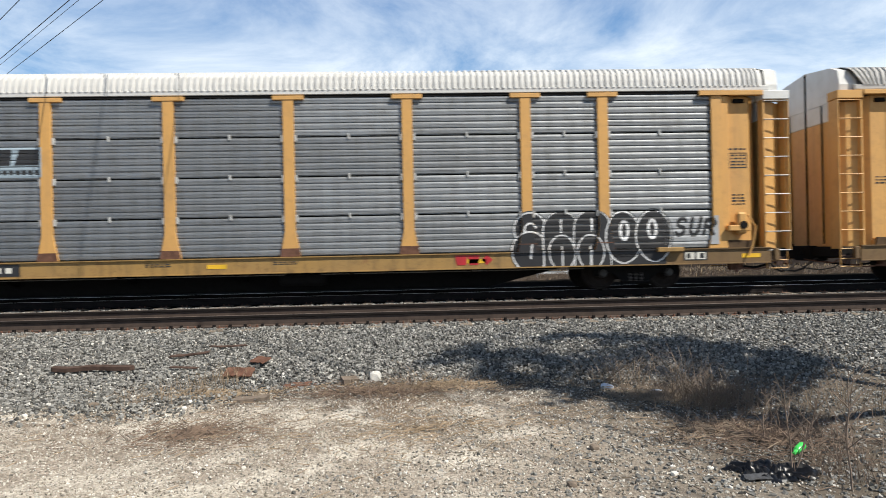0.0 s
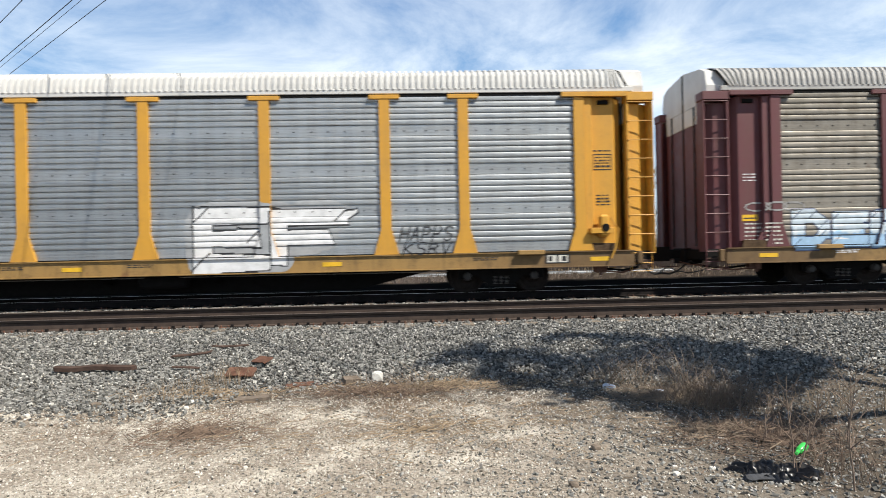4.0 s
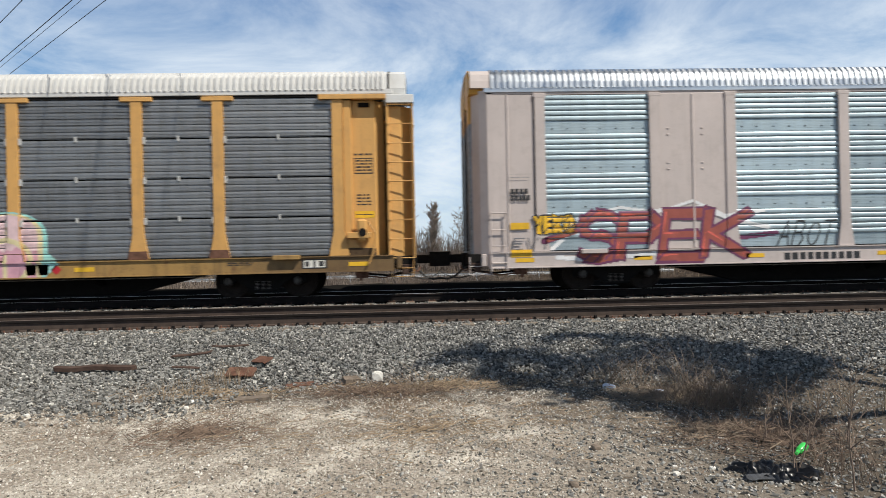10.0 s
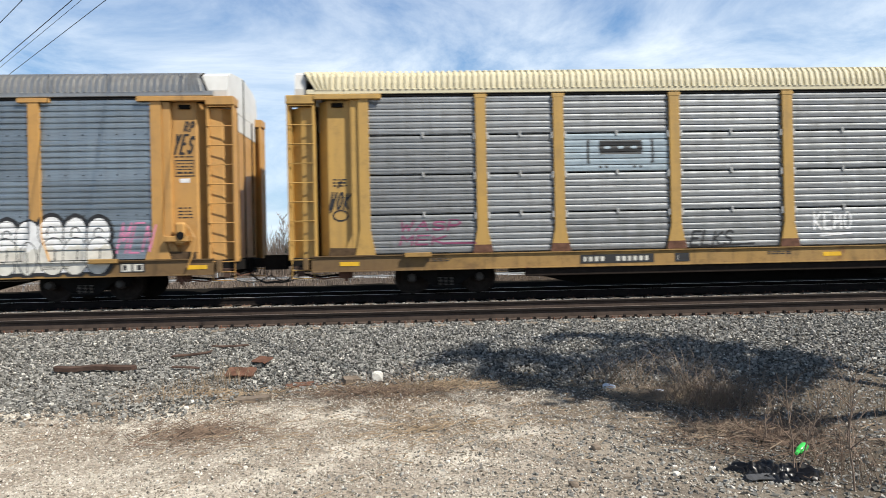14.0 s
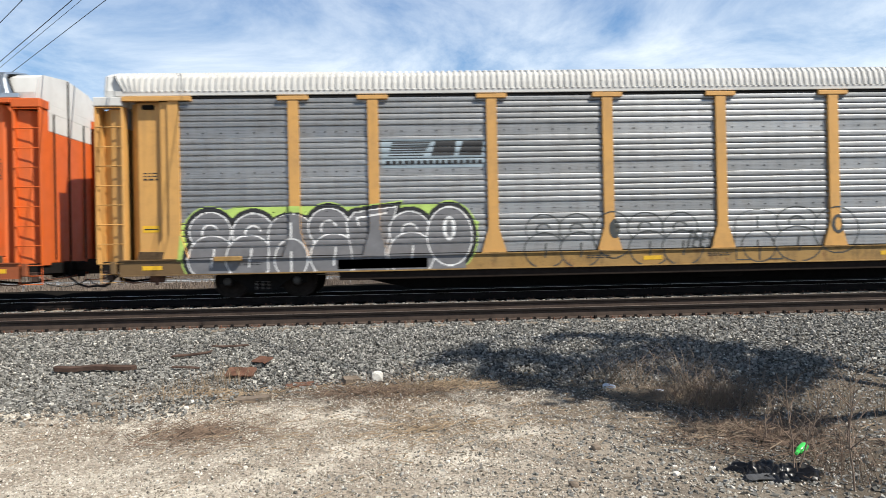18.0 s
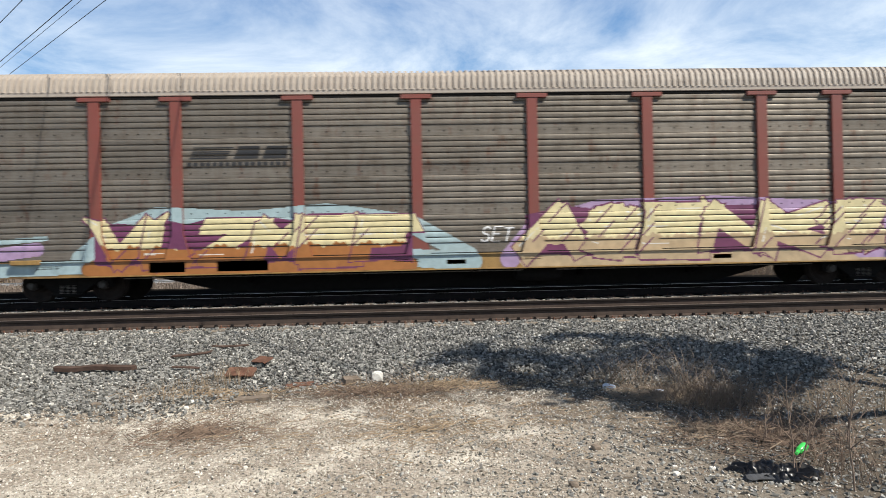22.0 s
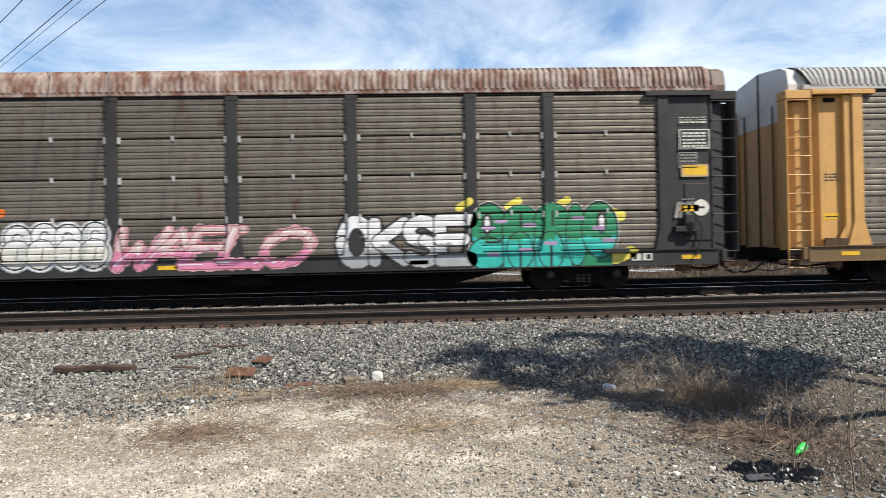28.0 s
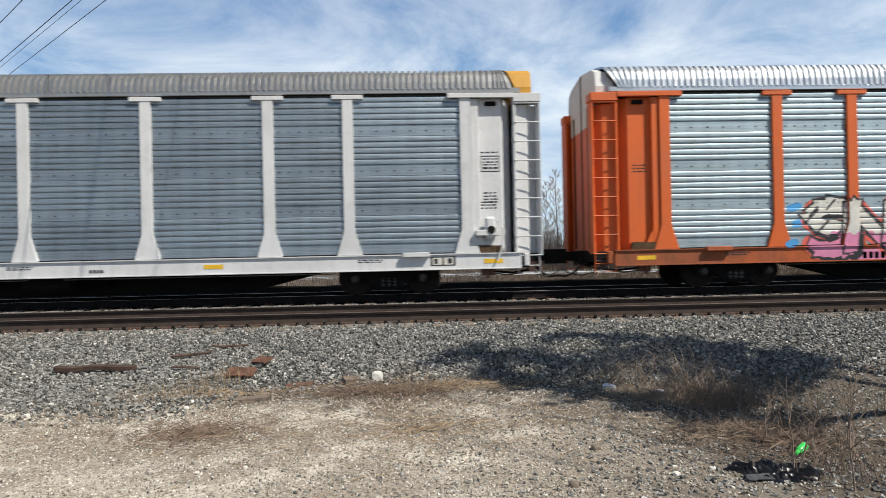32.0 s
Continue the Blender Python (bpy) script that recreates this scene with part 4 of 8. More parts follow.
def rough_plate(name, label, x, y, lx, ly, t, turn, mat, seed, tilt=4, lift=0.012, category="scrap"):
    """A bent, ragged piece of sheet or board."""
    rng = random.Random(seed)
    nx, ny = 10, 4
    top, bot = [], []
    for j in range(ny + 1):
        for i in range(nx + 1):
            ex = (1 if i in (0, nx) else 0) * rng.uniform(-0.06, 0.02) * lx
            ey = (1 if j in (0, ny) else 0) * rng.uniform(-0.08, 0.03) * ly
            px, py = (i / nx - 0.5) * lx + ex * (1 if i else -1), (j / ny - 0.5) * ly + ey * (1 if j else -1)
            z = 0.02 * math.sin(px * 9 + seed) * min(lx, 0.4) + rng.uniform(-0.003, 0.003)
            top.append((px, py, z + t))
            bot.append((px, py, z))
    n, w = len(top), nx + 1
    f = []
    for j in range(ny):
        for i in range(nx):
            a, b, c, d = j * w + i, j * w + i + 1, (j + 1) * w + i + 1, (j + 1) * w + i
            f += [(a, b, c, d), (n + d, n + c, n + b, n + a)]
    rim = [i for i in range(w)] + [j * w + nx for j in range(1, ny + 1)] + [ny * w + i for i in range(nx - 1, -1, -1)] + [j * w for j in range(ny - 1, 0, -1)]
    for a, b in zip(rim, rim[1:] + rim[:1]):
        f.append((b, a, n + a, n + b))
    ob = new(name, mesh_of(name, top + bot, f, mat))
    ob.matrix_basis = pose(x, y, gz(x, y) + lift + (0.026 if y > -9.3 and x < -1.9 else 0), tilt, rng.uniform(-4, 4), turn)
    return tagged(ob, label, category)


WOOD = plain("weathered_board", (0.16, 0.125, 0.095), rough=0.9, spread=0.4)
DRY = plain("dry_grass", (0.27, 0.20, 0.13), rough=0.9, spread=0.35)
DRYPALE = plain("pale_dry_grass", (0.235, 0.18, 0.13), rough=0.9, spread=0.3)
DRYRED = plain("reddish_straw", (0.15, 0.105, 0.076), rough=0.95, spread=0.4)
STALK = plain("weed_stalk", (0.19, 0.14, 0.105), rough=0.85, spread=0.3)
BARK = plain("grey_bark", (0.145, 0.125, 0.11), rough=0.95, spread=0.35)
NEEDLE = plain("conifer_needles", (0.032, 0.052, 0.028), rough=0.8, spread=0.45, scale=2)
TWIGGY = plain("bare_twigs", (0.20, 0.16, 0.13), rough=0.95, spread=0.3, scale=2)
CHALK = plain("white_stone_block", (0.66, 0.63, 0.57), rough=0.85, spread=0.12)
LITTER = plain("pale_plastic", (0.62, 0.66, 0.74), rough=0.4, spread=0.1)
BAGMAT = plain("black_plastic", (0.005, 0.005, 0.006), rough=0.32, spread=0.3)
BAGSHEEN = plain("bag_sheen_grey", (0.06, 0.06, 0.062), rough=0.4, spread=0.3)
GREENP = plain("green_plastic", (0.06, 0.55, 0.10), rough=0.25, spread=0.12)
GALV = plain("galvanised_rail", (0.52, 0.54, 0.56), rough=0.5, metallic=0.4, spread=0.12)
WIREMAT = plain("wire_black", (0.02, 0.02, 0.022), rough=0.7)

rough_plate("rusty_strap", "long rusty flat bar lying on the ballast", -4.10, -8.58, 1.02, 0.10, 0.05, 2, RUSTDARK, 1, 6, 0.035)
rough_plate("steel_plate", "rusty steel plate on the ballast", -2.17, -8.93, 0.34, 0.24, 0.014, 4, RUST, 2, 16, 0.04)
rough_plate("steel_plate", "small rusty steel plate leaning on stones", -2.02, -8.50, 0.27, 0.17, 0.012, -38, RUST, 3, 18, 0.05)
rough_plate("rusty_strip", "thin rusty strip half buried in ballast", -3.10, -7.98, 0.52, 0.07, 0.014, 22, RUSTDARK, 4, 8, 0.03)
rough_plate("rusty_strip", "thin rusty strip half buried in ballast", -2.70, -7.58, 0.50, 0.06, 0.012, 18, RUSTDARK, 5, 8, 0.03)
rough_plate("board", "brown weathered board on bare ground", -1.78, -9.90, 0.36, 0.13, 0.035, 4, WOOD, 6, 5, 0.012, "board")
rough_plate("rusty_strip", "rust-red sheet fragment among straw", -1.36, -9.32, 0.40, 0.16, 0.012, 12, RUST, 7, 6, 0.02)
rough_plate("stone_slab", "flat grey-brown stone in the straw", -0.80, -9.36, 0.20, 0.12, 0.05, 30, WOOD, 8, 12, 0.02, "stone")
rough_plate("rusty_strip", "short rusty scrap on the ballast", -2.95, -8.62, 0.34, 0.06, 0.012, 12, RUSTDARK, 9, 8, 0.03)


def lump_stone(name, label, x, y, s, mat, seed, category="stone"):
    rng = random.Random(seed)
    bm = bmesh.new()
    bmesh.ops.create_icosphere(bm, subdivisions=2, radius=1)
    for v in bm.verts:
        k = 1 + 0.22 * noise.noise(v.co * 1.3 + Vector((seed, 0, 0)))
        v.co = Vector((max(-0.8, min(0.8, v.co.x * k)) * s[0], max(-0.8, min(0.85, v.co.y * k)) * s[1], max(-0.5, min(0.8, v.co.z * k)) * s[2]))
    out = [tuple(v.co) for v in bm.verts], [tuple(v.index for v in p.verts) for p in bm.faces]
    bm.free()
    ob = new(name, mesh_of(name, *out, mat))
    ob.matrix_basis = pose(x, y, gz(x, y) + s[2] * 0.45, rng.uniform(-8, 8), rng.uniform(-8, 8), rng.uniform(-30, 30))
    return tagged(ob, label, category)


lump_stone("stone_block", "chalky white block beside the ballast", -0.50, -9.22, (0.085, 0.065, 0.085), CHALK, 3)
lump_stone("stone", "small white stone on trodden gravel", -2.41, -10.12, (0.032, 0.026, 0.026), CHALK, 5)
for k, (x, y, s, m) in enumerate(((2.05, -12.35, 0.025, CHALK), (1.0, -12.6, 0.04, WOOD), (0.2, -12.0, 0.02, CHALK), (1.35, -11.9, 0.045, WOOD), (-0.1, -9.75, 0.05, WOOD), (-3.4, -9.95, 0.06, WOOD), (-3.0, -9.9, 0.05, WOOD), (1.75, -12.45, 0.03, CHALK), (-1.3, -12.0, 0.02, CHALK), (0.9, -10.3, 0.04, WOOD), (-3.9, -10.3, 0.035, CHALK))):
    lump_stone("stone", "loose stone on the gravelly ground", x, y, (s, s * 0.8, s * 0.7), m, 20 + k)
for k, (x, y, lab) in enumerate(((2.10, -9.80, "bluish scrap of plastic litter"), (2.55, -10.10, "crumpled white plastic litter"))):
    lump_stone("litter", lab, x, y, (0.09, 0.05, 0.035), LITTER, 40 + k, "litter")


def blades(rng, count, length, spread, width, lean=0.6, base=0.12):
    """Thin curved blades from a tuft's base, as three-sided bars."""
    v, f = [], []
    for _ in range(count):
        a, L = rng.uniform(0, 2 * math.pi), length * rng.uniform(0.45, 1.0)
        bx, by = rng.gauss(0, base), rng.gauss(0, base)
        tip = lean * rng.uniform(0.3, 1.2) * spread
        pts = [(bx, by, -0.02), (bx + math.cos(a) * tip * L * 0.35, by + math.sin(a) * tip * L * 0.35, L * 0.55), (bx + math.cos(a) * tip * L, by + math.sin(a) * tip * L, L * rng.uniform(0.75, 0.98))]
        k = len(v)
        for i, p in enumerate(pts):
            w = width * (1, 0.8, 0.2)[i]
            v += [(p[0] + w * math.cos(a + t), p[1] + w * math.sin(a + t), p[2]) for t in (0, 2.1, 4.2)]
        for i in range(2):
            for q in range(3):
                r = (q + 1) % 3
                f.append((k + i * 3 + q, k + i * 3 + r, k + i * 3 + 3 + r, k + i * 3 + 3 + q))
    return v, f


def tuft(x, y, count, length, spread, mat, label, seed, width=0.0025, base=0.12, lean=0.6):
    ob = new("grass_tuft", mesh_of("grass_tuft", *blades(random.Random(seed), count, length, spread, width, lean, base), mat))
    ob.matrix_basis = pose(x, y, gz(x, y))
    return tagged(ob, label + " on the ground", "grass", "dry tufts", "stuff")


tuft(2.80, -10.60, 110, 0.40, 2.7, DRYPALE, "large clump of dry tan grass in the shade", 1, 0.0032, 0.26)
tuft(2.87, -10.66, 260, 0.42, 2.0, STALK, "dense grey-brown grass clump in the shade", 21, 0.003, 0.22)
tuft(3.02, -10.40, 70, 0.44, 2.7, DRYPALE, "tall dry grass clump beside the ballast", 2, 0.0032, 0.24)
tuft(2.35, -9.75, 60, 0.55, 1.6, DRYPALE, "splayed pale dry grass on the ballast edge", 3, 0.003, 0.12, 1.0)
tuft(2.10, -9.50, 50, 0.45, 2.0, DRYPALE, "flattened pale dry grass", 4, 0.003, 0.12, 1.2)
tuft(2.95, -9.85, 40, 0.62, 1.8, DRYPALE, "tall splayed pale grass stems", 5, 0.0028, 0.14, 0.8)
tuft(-2.56, -9.55, 70, 0.30, 1.3, DRY, "low dry tuft among stones", 6, 0.0025, 0.18)
tuft(-2.30, -9.20, 70, 0.34, 1.0, DRY, "thin dry tuft beside rusty scrap", 7, 0.0022, 0.14)
tuft(-3.0, -9.75, 70, 0.22, 1.6, DRYPALE, "low pale tuft", 8, 0.0022, 0.2, 1.0)
tuft(0.05, -9.72, 80, 0.30, 2.6, DRY, "flattened straw by the ballast", 9, 0.0025, 0.25, 1.4)
tuft(-0.35, -10.0, 130, 0.26, 2.6, DRYRED, "flattened reddish straw", 10, 0.0025, 0.28, 1.4)
tuft(3.15, -11.5, 60, 0.30, 1.4, DRYRED, "reddish dry weeds", 11, 0.003, 0.25)
tuft(2.95, -12.6, 60, 0.30, 1.3, DRYRED, "brown dry weeds in the near corner", 12, 0.0022, 0.16)
tuft(3.0, -12.2, 80, 0.30, 1.6, STALK, "brown twiggy weeds", 13, 0.0022, 0.22, 1.0)
tuft(2.5, -11.6, 80, 0.22, 2.0, DRYRED, "flattened brown straw", 14, 0.0025, 0.24, 1.2)
tuft(3.6, -10.7, 50, 0.35, 1.2, DRY, "shaded dry weeds", 15, 0.003, 0.4)
tuft(4.3, -11.2, 50, 0.35, 1.2, DRY, "shaded dry weeds", 16, 0.003, 0.4)
for k, (x, y, h) in enumerate(((-6.12, -6.6, 0.20), (-3.42, -6.45, 0.14), (-3.75, -6.5, 0.12), (-0.16, -6.4, 0.16), (4.4, -6.5, 0.10))):
    tuft(x, y, 8, h, 0.5, DRYPALE, "single dry weed beside the rail", 60 + k, 0.003, 0.03)


def straw_mat(name, label, cx, cy, rx, ry, count, mat, seed):
    """Fallen straws lying flat over a patch of ground."""
    rng = random.Random(seed)
    v, f = [], []
    for _ in range(count):
        a, r = rng.uniform(0, 6.283), abs(rng.gauss(0, 0.5))
        x, y, t = cx + rx * r * math.cos(a), cy + ry * r * math.sin(a), rng.uniform(0, 3.14)
        L, w = rng.uniform(0.05, 0.17), rng.uniform(0.0016, 0.0034)
        z = gz(x, y) + rng.uniform(0.004, 0.03)
        dx, dy, dz = math.cos(t) * L, math.sin(t) * L, rng.uniform(-0.02, 0.03)
        k = len(v)
        for px, py, pz in ((x, y, z), (x + dx, y + dy, z + dz)):
            v += [(px - math.sin(t) * w, py + math.cos(t) * w, pz), (px + math.sin(t) * w, py - math.cos(t) * w, pz), (px, py, pz + w * 1.6)]
        f += [(k, k + 1, k + 4, k + 3), (k + 1, k + 2, k + 5, k + 4), (k + 2, k, k + 3, k + 5)]
    return tagged(new(name, mesh_of(name, v, f, mat)), label, "straw", "", "stuff")


straw_mat("straw", "fallen reddish straw and leaf litter", -0.4, -9.75, 1.3, 0.38, 1700, DRYRED, 1)
straw_mat("straw", "fallen tan straw along the ballast foot", 0.2, -9.6, 1.4, 0.35, 1200, DRY, 2)
straw_mat("straw", "brown straw on the trodden ground", -2.0, -11.1, 0.9, 0.55, 700, DRYRED, 3)
straw_mat("straw", "straw round the scrap and stones", -2.3, -9.65, 1.2, 0.35, 900, DRY, 4)
straw_mat("straw", "brown litter under the weeds", 2.85, -11.8, 0.9, 0.8, 1300, DRYRED, 5)
straw_mat("straw", "pale straw over the litter", 2.5, -11.5, 0.8, 0.5, 600, DRYPALE, 8)
straw_mat("straw", "pale straw in the shaded grass", 2.6, -10.2, 0.9, 0.6, 1300, DRYPALE, 6)
straw_mat("straw", "scattered bits of straw on gravel", 0.0, -11.2, 3.2, 1.4, 700, DRY, 7)


def sapling(x, y, h, seed, label, lean=0.0):
    """A thin leafless weed stem with a few forks."""
    rng = random.Random(seed)
    root = new("sapling")
    root.matrix_basis = pose(x, y, gz(x, y))
    tagged(root, label, "sapling", "leafless saplings")
    pts = [(0, 0, -0.03)]
    for i in range(1, 7):
        pts.append((pts[-1][0] + lean * h / 6 + rng.gauss(0, 0.010), pts[-1][1] + rng.gauss(0, 0.012), h * i / 6))
    part("stem", mesh_of("stem", *tube_vf(pts, [0.0072 - 0.0009 * i for i in range(7)], 5), STALK), root)
    for k in range(10):
        i = 2 + k * 4 // 10
        p, side = pts[i], -1 if k % 2 else 1
        a, L = (0 if side > 0 else math.pi) + rng.gauss(0, 0.7), h * rng.uniform(0.16, 0.40)
        o, w = math.cos(a), math.sin(a)
        mid = (p[0] + o * L * 0.38, p[1] + w * L * 0.38, p[2] + L * 0.42)
        tip = (mid[0] + o * L * 0.22, mid[1] + w * L * 0.22, p[2] + L * 0.95)
        fork = (mid[0] + o * L * 0.34, mid[1] + w * L * 0.34, mid[2] + L * 0.16)
        part("twig", mesh_of("twig", *join_vf(tube_vf([p, mid, tip], [0.0036, 0.0026, 0.0012], 4), tube_vf([mid, fork], [0.0022, 0.0010], 4)), STALK), root)


sapling(2.58, -12.45, 0.68, 1, "thin leafless sapling by the black bag", -0.08)
sapling(2.60, -12.43, 0.66, 2, "forked leafless stem by the black bag", 0.26)
sapling(2.76, -12.80, 0.78, 3, "thin leafless sapling in the near corner")
sapling(2.75, -11.80, 0.42, 4, "small bare weed stem")
sapling(3.35, -11.9, 0.60, 5, "small bare weed stem")


def black_bag():
    """A crumpled, flattened bin bag."""
    bm = bmesh.new()
    bmesh.ops.create_grid(bm, x_segments=46, y_segments=26, size=1)
    for v in bm.verts:
        x, y = v.co.x, v.co.y
        r = math.sqrt(x * x + y * y)
        edge = max(0.0, 1 - r ** 3)
        fold = abs(noise.noise((x * 2.6, y * 4.2, 1.0))) + 0.6 * abs(noise.noise((x * 6, y * 8, 4.0)))
        k = 1 + 0.4 * noise.noise((x * 2.2, y * 2.2, 9.0))
        v.co = (x * 0.33 * k, y * 0.20 * k, edge * (0.015 + 0.11 * fold) - 0.02)
    bmesh.ops.delete(bm, geom=[v for v in bm.verts if v.co.z < -0.012], context="VERTS")
    out = [tuple(v.co) for v in bm.verts], [tuple(v.index for v in p.verts) for p in bm.faces]
    bm.free()
    ob = new("plastic_bag", mesh_of("plastic_bag", *out, BAGMAT, True))
    ob.matrix_basis = pose(2.43, -12.45, gz(2.43, -12.45) + 0.015, 0, 0, -12)
    tagged(ob, "crumpled black plastic bag lying in dead weeds", "plastic bag")


def bottle():
    b = new("bottle")
    b.matrix_basis = pose(2.85, -12.10, gz(2.85, -12.10) + 0.045, 0, -18, 30)
    tagged(b, "bright green plastic bottle lying on its side", "bottle")
    turn = pose(0, 0, 0, 0, 0, 90)
    part("body", mesh_of("body", *lathe_y([(0.012, -0.055), (0.028, -0.05), (0.030, -0.035), (0.029, 0.02), (0.024, 0.045), (0.012, 0.065)], 18), GREENP, True), b, "", turn)
    part("cap", mesh_of("cap", *lathe_y([(0.013, 0.066), (0.014, 0.070), (0.013, 0.085), (0.010, 0.087)], 14), GREENP), b, "", turn)


# added grey plate that stands in for the sheen on the bag's front folds
rough_plate("plastic_sheet", "grey folds at the front of the black bag, sheen put into the colour", 2.27, -12.57, 0.20, 0.07, 0.006, 8, BAGSHEEN, 14, 14, 0.02, "litter")
black_bag()
bottle()


# ---- trees and brush behind the line ----
def limb_tree(name, label, x, y, h, seed, mat, limbs=26, spread=0.30, thick=0.012, base=0.15, ground=True, twigs=9):
    """A leafless tree: tapered trunk, limbs, and a crown of fine twigs."""
    rng = random.Random(seed)
    root = new(name)
    root.matrix_basis = pose(x, y, (gz(x, y) if ground else 0) - 0.05)
    tagged(root, label, "tree", "bare trees")
    tr = [(0, 0, 0)]
    for i in range(1, 8):
        tr.append((tr[-1][0] + rng.gauss(0, 0.02) * h * 0.35, tr[-1][1] + rng.gauss(0, 0.02) * h * 0.35, h * i / 7))
    part("trunk", mesh_of("trunk", *tube_vf(tr, [thick * h * (1 - i / 7.6) for i in range(8)], 7), BARK), root)
    v, f = [], []
    lv, lf = [], []
    for k in range(limbs):
        u = base + (0.97 - base) * (k + rng.random()) / limbs
        i = min(6, int(u * 7))
        p = Vector(tr[i]).lerp(Vector(tr[i + 1]), u * 7 - i)
        a, L = rng.uniform(0, 6.28), h * spread * (1.1 - 0.75 * u) * rng.uniform(0.7, 1.2)
        up = rng.uniform(0.5, 1.3)
        d = Vector((math.cos(a), math.sin(a), up)).normalized()
        q = [p, p + d * L * 0.5 + Vector((0, 0, 0.05 * L)), p + d * L + Vector((0, 0, 0.25 * L))]
        pv, pf = tube_vf(q, [thick * h * 0.34 * (1 - u * 0.6), thick * h * 0.2 * (1 - u * 0.6), 0.006], 4)
        n = len(lv)
        lv += pv
        lf += [tuple(j + n for j in fc) for fc in pf]
        for _ in range(twigs):
            t = rng.uniform(0.25, 1.0)
            s = q[0].lerp(q[1], t * 2) if t < 0.5 else q[1].lerp(q[2], t * 2 - 1)
            b = rng.uniform(0, 6.28)
            e = Vector((math.cos(b), math.sin(b), rng.uniform(0.3, 1.5))).normalized() * L * rng.uniform(0.25, 0.6)
            pv, pf = tube_vf([s, s + e * 0.5 + Vector((rng.gauss(0, 0.03), rng.gauss(0, 0.03), 0)), s + e], [0.030, 0.022, 0.010], 3)
            n = len(v)
            v += pv
            f += [tuple(j + n for j in fc) for fc in pf]
    part("limbs", mesh_of("limbs", lv, lf, BARK), root)
    part("crown", mesh_of("crown", v, f, mat), root)
    return root


def conifer(x, y, h, r, seed, label, mat, sprays=2600, bare=0.06):
    """Trunk with tiers of drooping sprays of small needle clumps."""
    rng = random.Random(seed)
    root = new("conifer")
    root.matrix_basis = pose(x, y, gz(x, y) - 0.05)
    tagged(root, label, "tree", "conifers")
    part("trunk", mesh_of("trunk", *tube_vf([(0, 0, 0), (0, 0, h * 0.6), (0, 0, h)], [0.02 * h, 0.012 * h, 0.01], 8), BARK), root)
    v, f = [], []
    for _ in range(sprays):
        u = bare + (1 - bare) * rng.random() ** 0.8
        tier = 0.82 + 0.25 * math.sin(u * 60)
        R = r * (1 - u) ** 0.85 * tier * rng.uniform(0.35, 1.08) + 0.04
        a = rng.uniform(0, 6.28)
        cx, cy, cz = R * math.cos(a), R * math.sin(a), u * h - 0.12 * R + rng.gauss(0, 0.05)
        L, w = rng.uniform(0.14, 0.32), rng.uniform(0.05, 0.10)
        o, s = math.cos(a), math.sin(a)
        dz = rng.uniform(-0.10, 0.14)
        k = len(v)
        v += [(cx, cy, cz), (cx + o * L * 0.6 - s * w, cy + s * L * 0.6 + o * w, cz + dz * 0.5 - 0.02), (cx + o * L, cy + s * L, cz + dz), (cx + o * L * 0.6 + s * w, cy + s * L * 0.6 - o * w, cz + dz * 0.5 - 0.02), (cx + o * L * 0.5, cy + s * L * 0.5, cz + dz * 0.5 + 0.06)]
        f += [(k, k + 1, k + 4), (k + 1, k + 2, k + 4), (k + 2, k + 3, k + 4), (k + 3, k, k + 4), (k, k + 3, k + 2, k + 1)]
    part("crown", mesh_of("crown", v, f, mat), root)
    return root


def shrub_band(name, label, x0, x1, y0, y1, count, h, seed, mat):
    """Dense leafless brush: bunches of upright twigs."""
    rng = random.Random(seed)
    v, f = [], []
    for _ in range(count):
        x, y = rng.uniform(x0, x1), rng.uniform(y0, y1)
        hh = h * (0.55 + 0.5 * noise.noise((x * 0.25, y * 0.25, seed))) * rng.uniform(0.6, 1.15) + 0.4
        z = gz(x, y)
        for _ in range(4):
            a, l = rng.uniform(0, 6.28), rng.uniform(0.05, 0.45)
            p = [(x, y, z), (x + math.cos(a) * l * hh * 0.3, y + math.sin(a) * l * hh * 0.3, z + hh * 0.55), (x + math.cos(a) * l * hh * 0.7 + rng.gauss(0, 0.1), y + math.sin(a) * l * hh * 0.7, z + hh * rng.uniform(0.8, 1.0))]
            pv, pf = tube_vf(p, [0.03, 0.02, 0.006], 3)
            n = len(v)
            v += pv
            f += [tuple(j + n for j in fc) for fc in pf]
    return tagged(new(name, mesh_of(name, v, f, mat)), label, "brush", "", "stuff")


def sight(px_slope, y):
    """Place behind the line on a bearing from the camera."""
    return px_slope * (y + 16.71)


for k, (b, y, h, sp) in enumerate(((-0.097, 52, 11.2, 0.22), (-0.066, 56, 11.6, 0.2), (-0.298, 50, 7.4, 0.3), (-0.268, 54, 7.6, 0.28), (0.206, 52, 9.4, 0.2), (0.224, 55, 11.0, 0.2), (0.065, 54, 6.6, 0.3), (0.352, 50, 11.4, 0.2), (0.378, 54, 11.8, 0.22), (0.27, 56, 6.4, 0.3), (0.10, 56, 6.0, 0.34), (-0.012, 58, 7.0, 0.3), (0.13, 50, 5.6, 0.34), (-0.21, 58, 6.4, 0.32), (-0.45, 54, 9.0, 0.26), (-0.6, 55, 9.5, 0.26), (0.52, 54, 9.0, 0.26), (0.68, 55, 10.0, 0.26), (0.302, 56, 6.6, 0.3), (-0.13, 58, 6.6, 0.32))):
    limb_tree("bare_tree", "tall leafless tree behind the railway" if h > 7 else "small leafless tree behind the railway", sight(b, y), y, h, 100 + k, TWIGGY, 30 if h > 7 else 24, sp, 0.009)
conifer(sight(-0.180, 46), 46, 7.4, 2.2, 1, "dark green spruce behind the railway", NEEDLE)
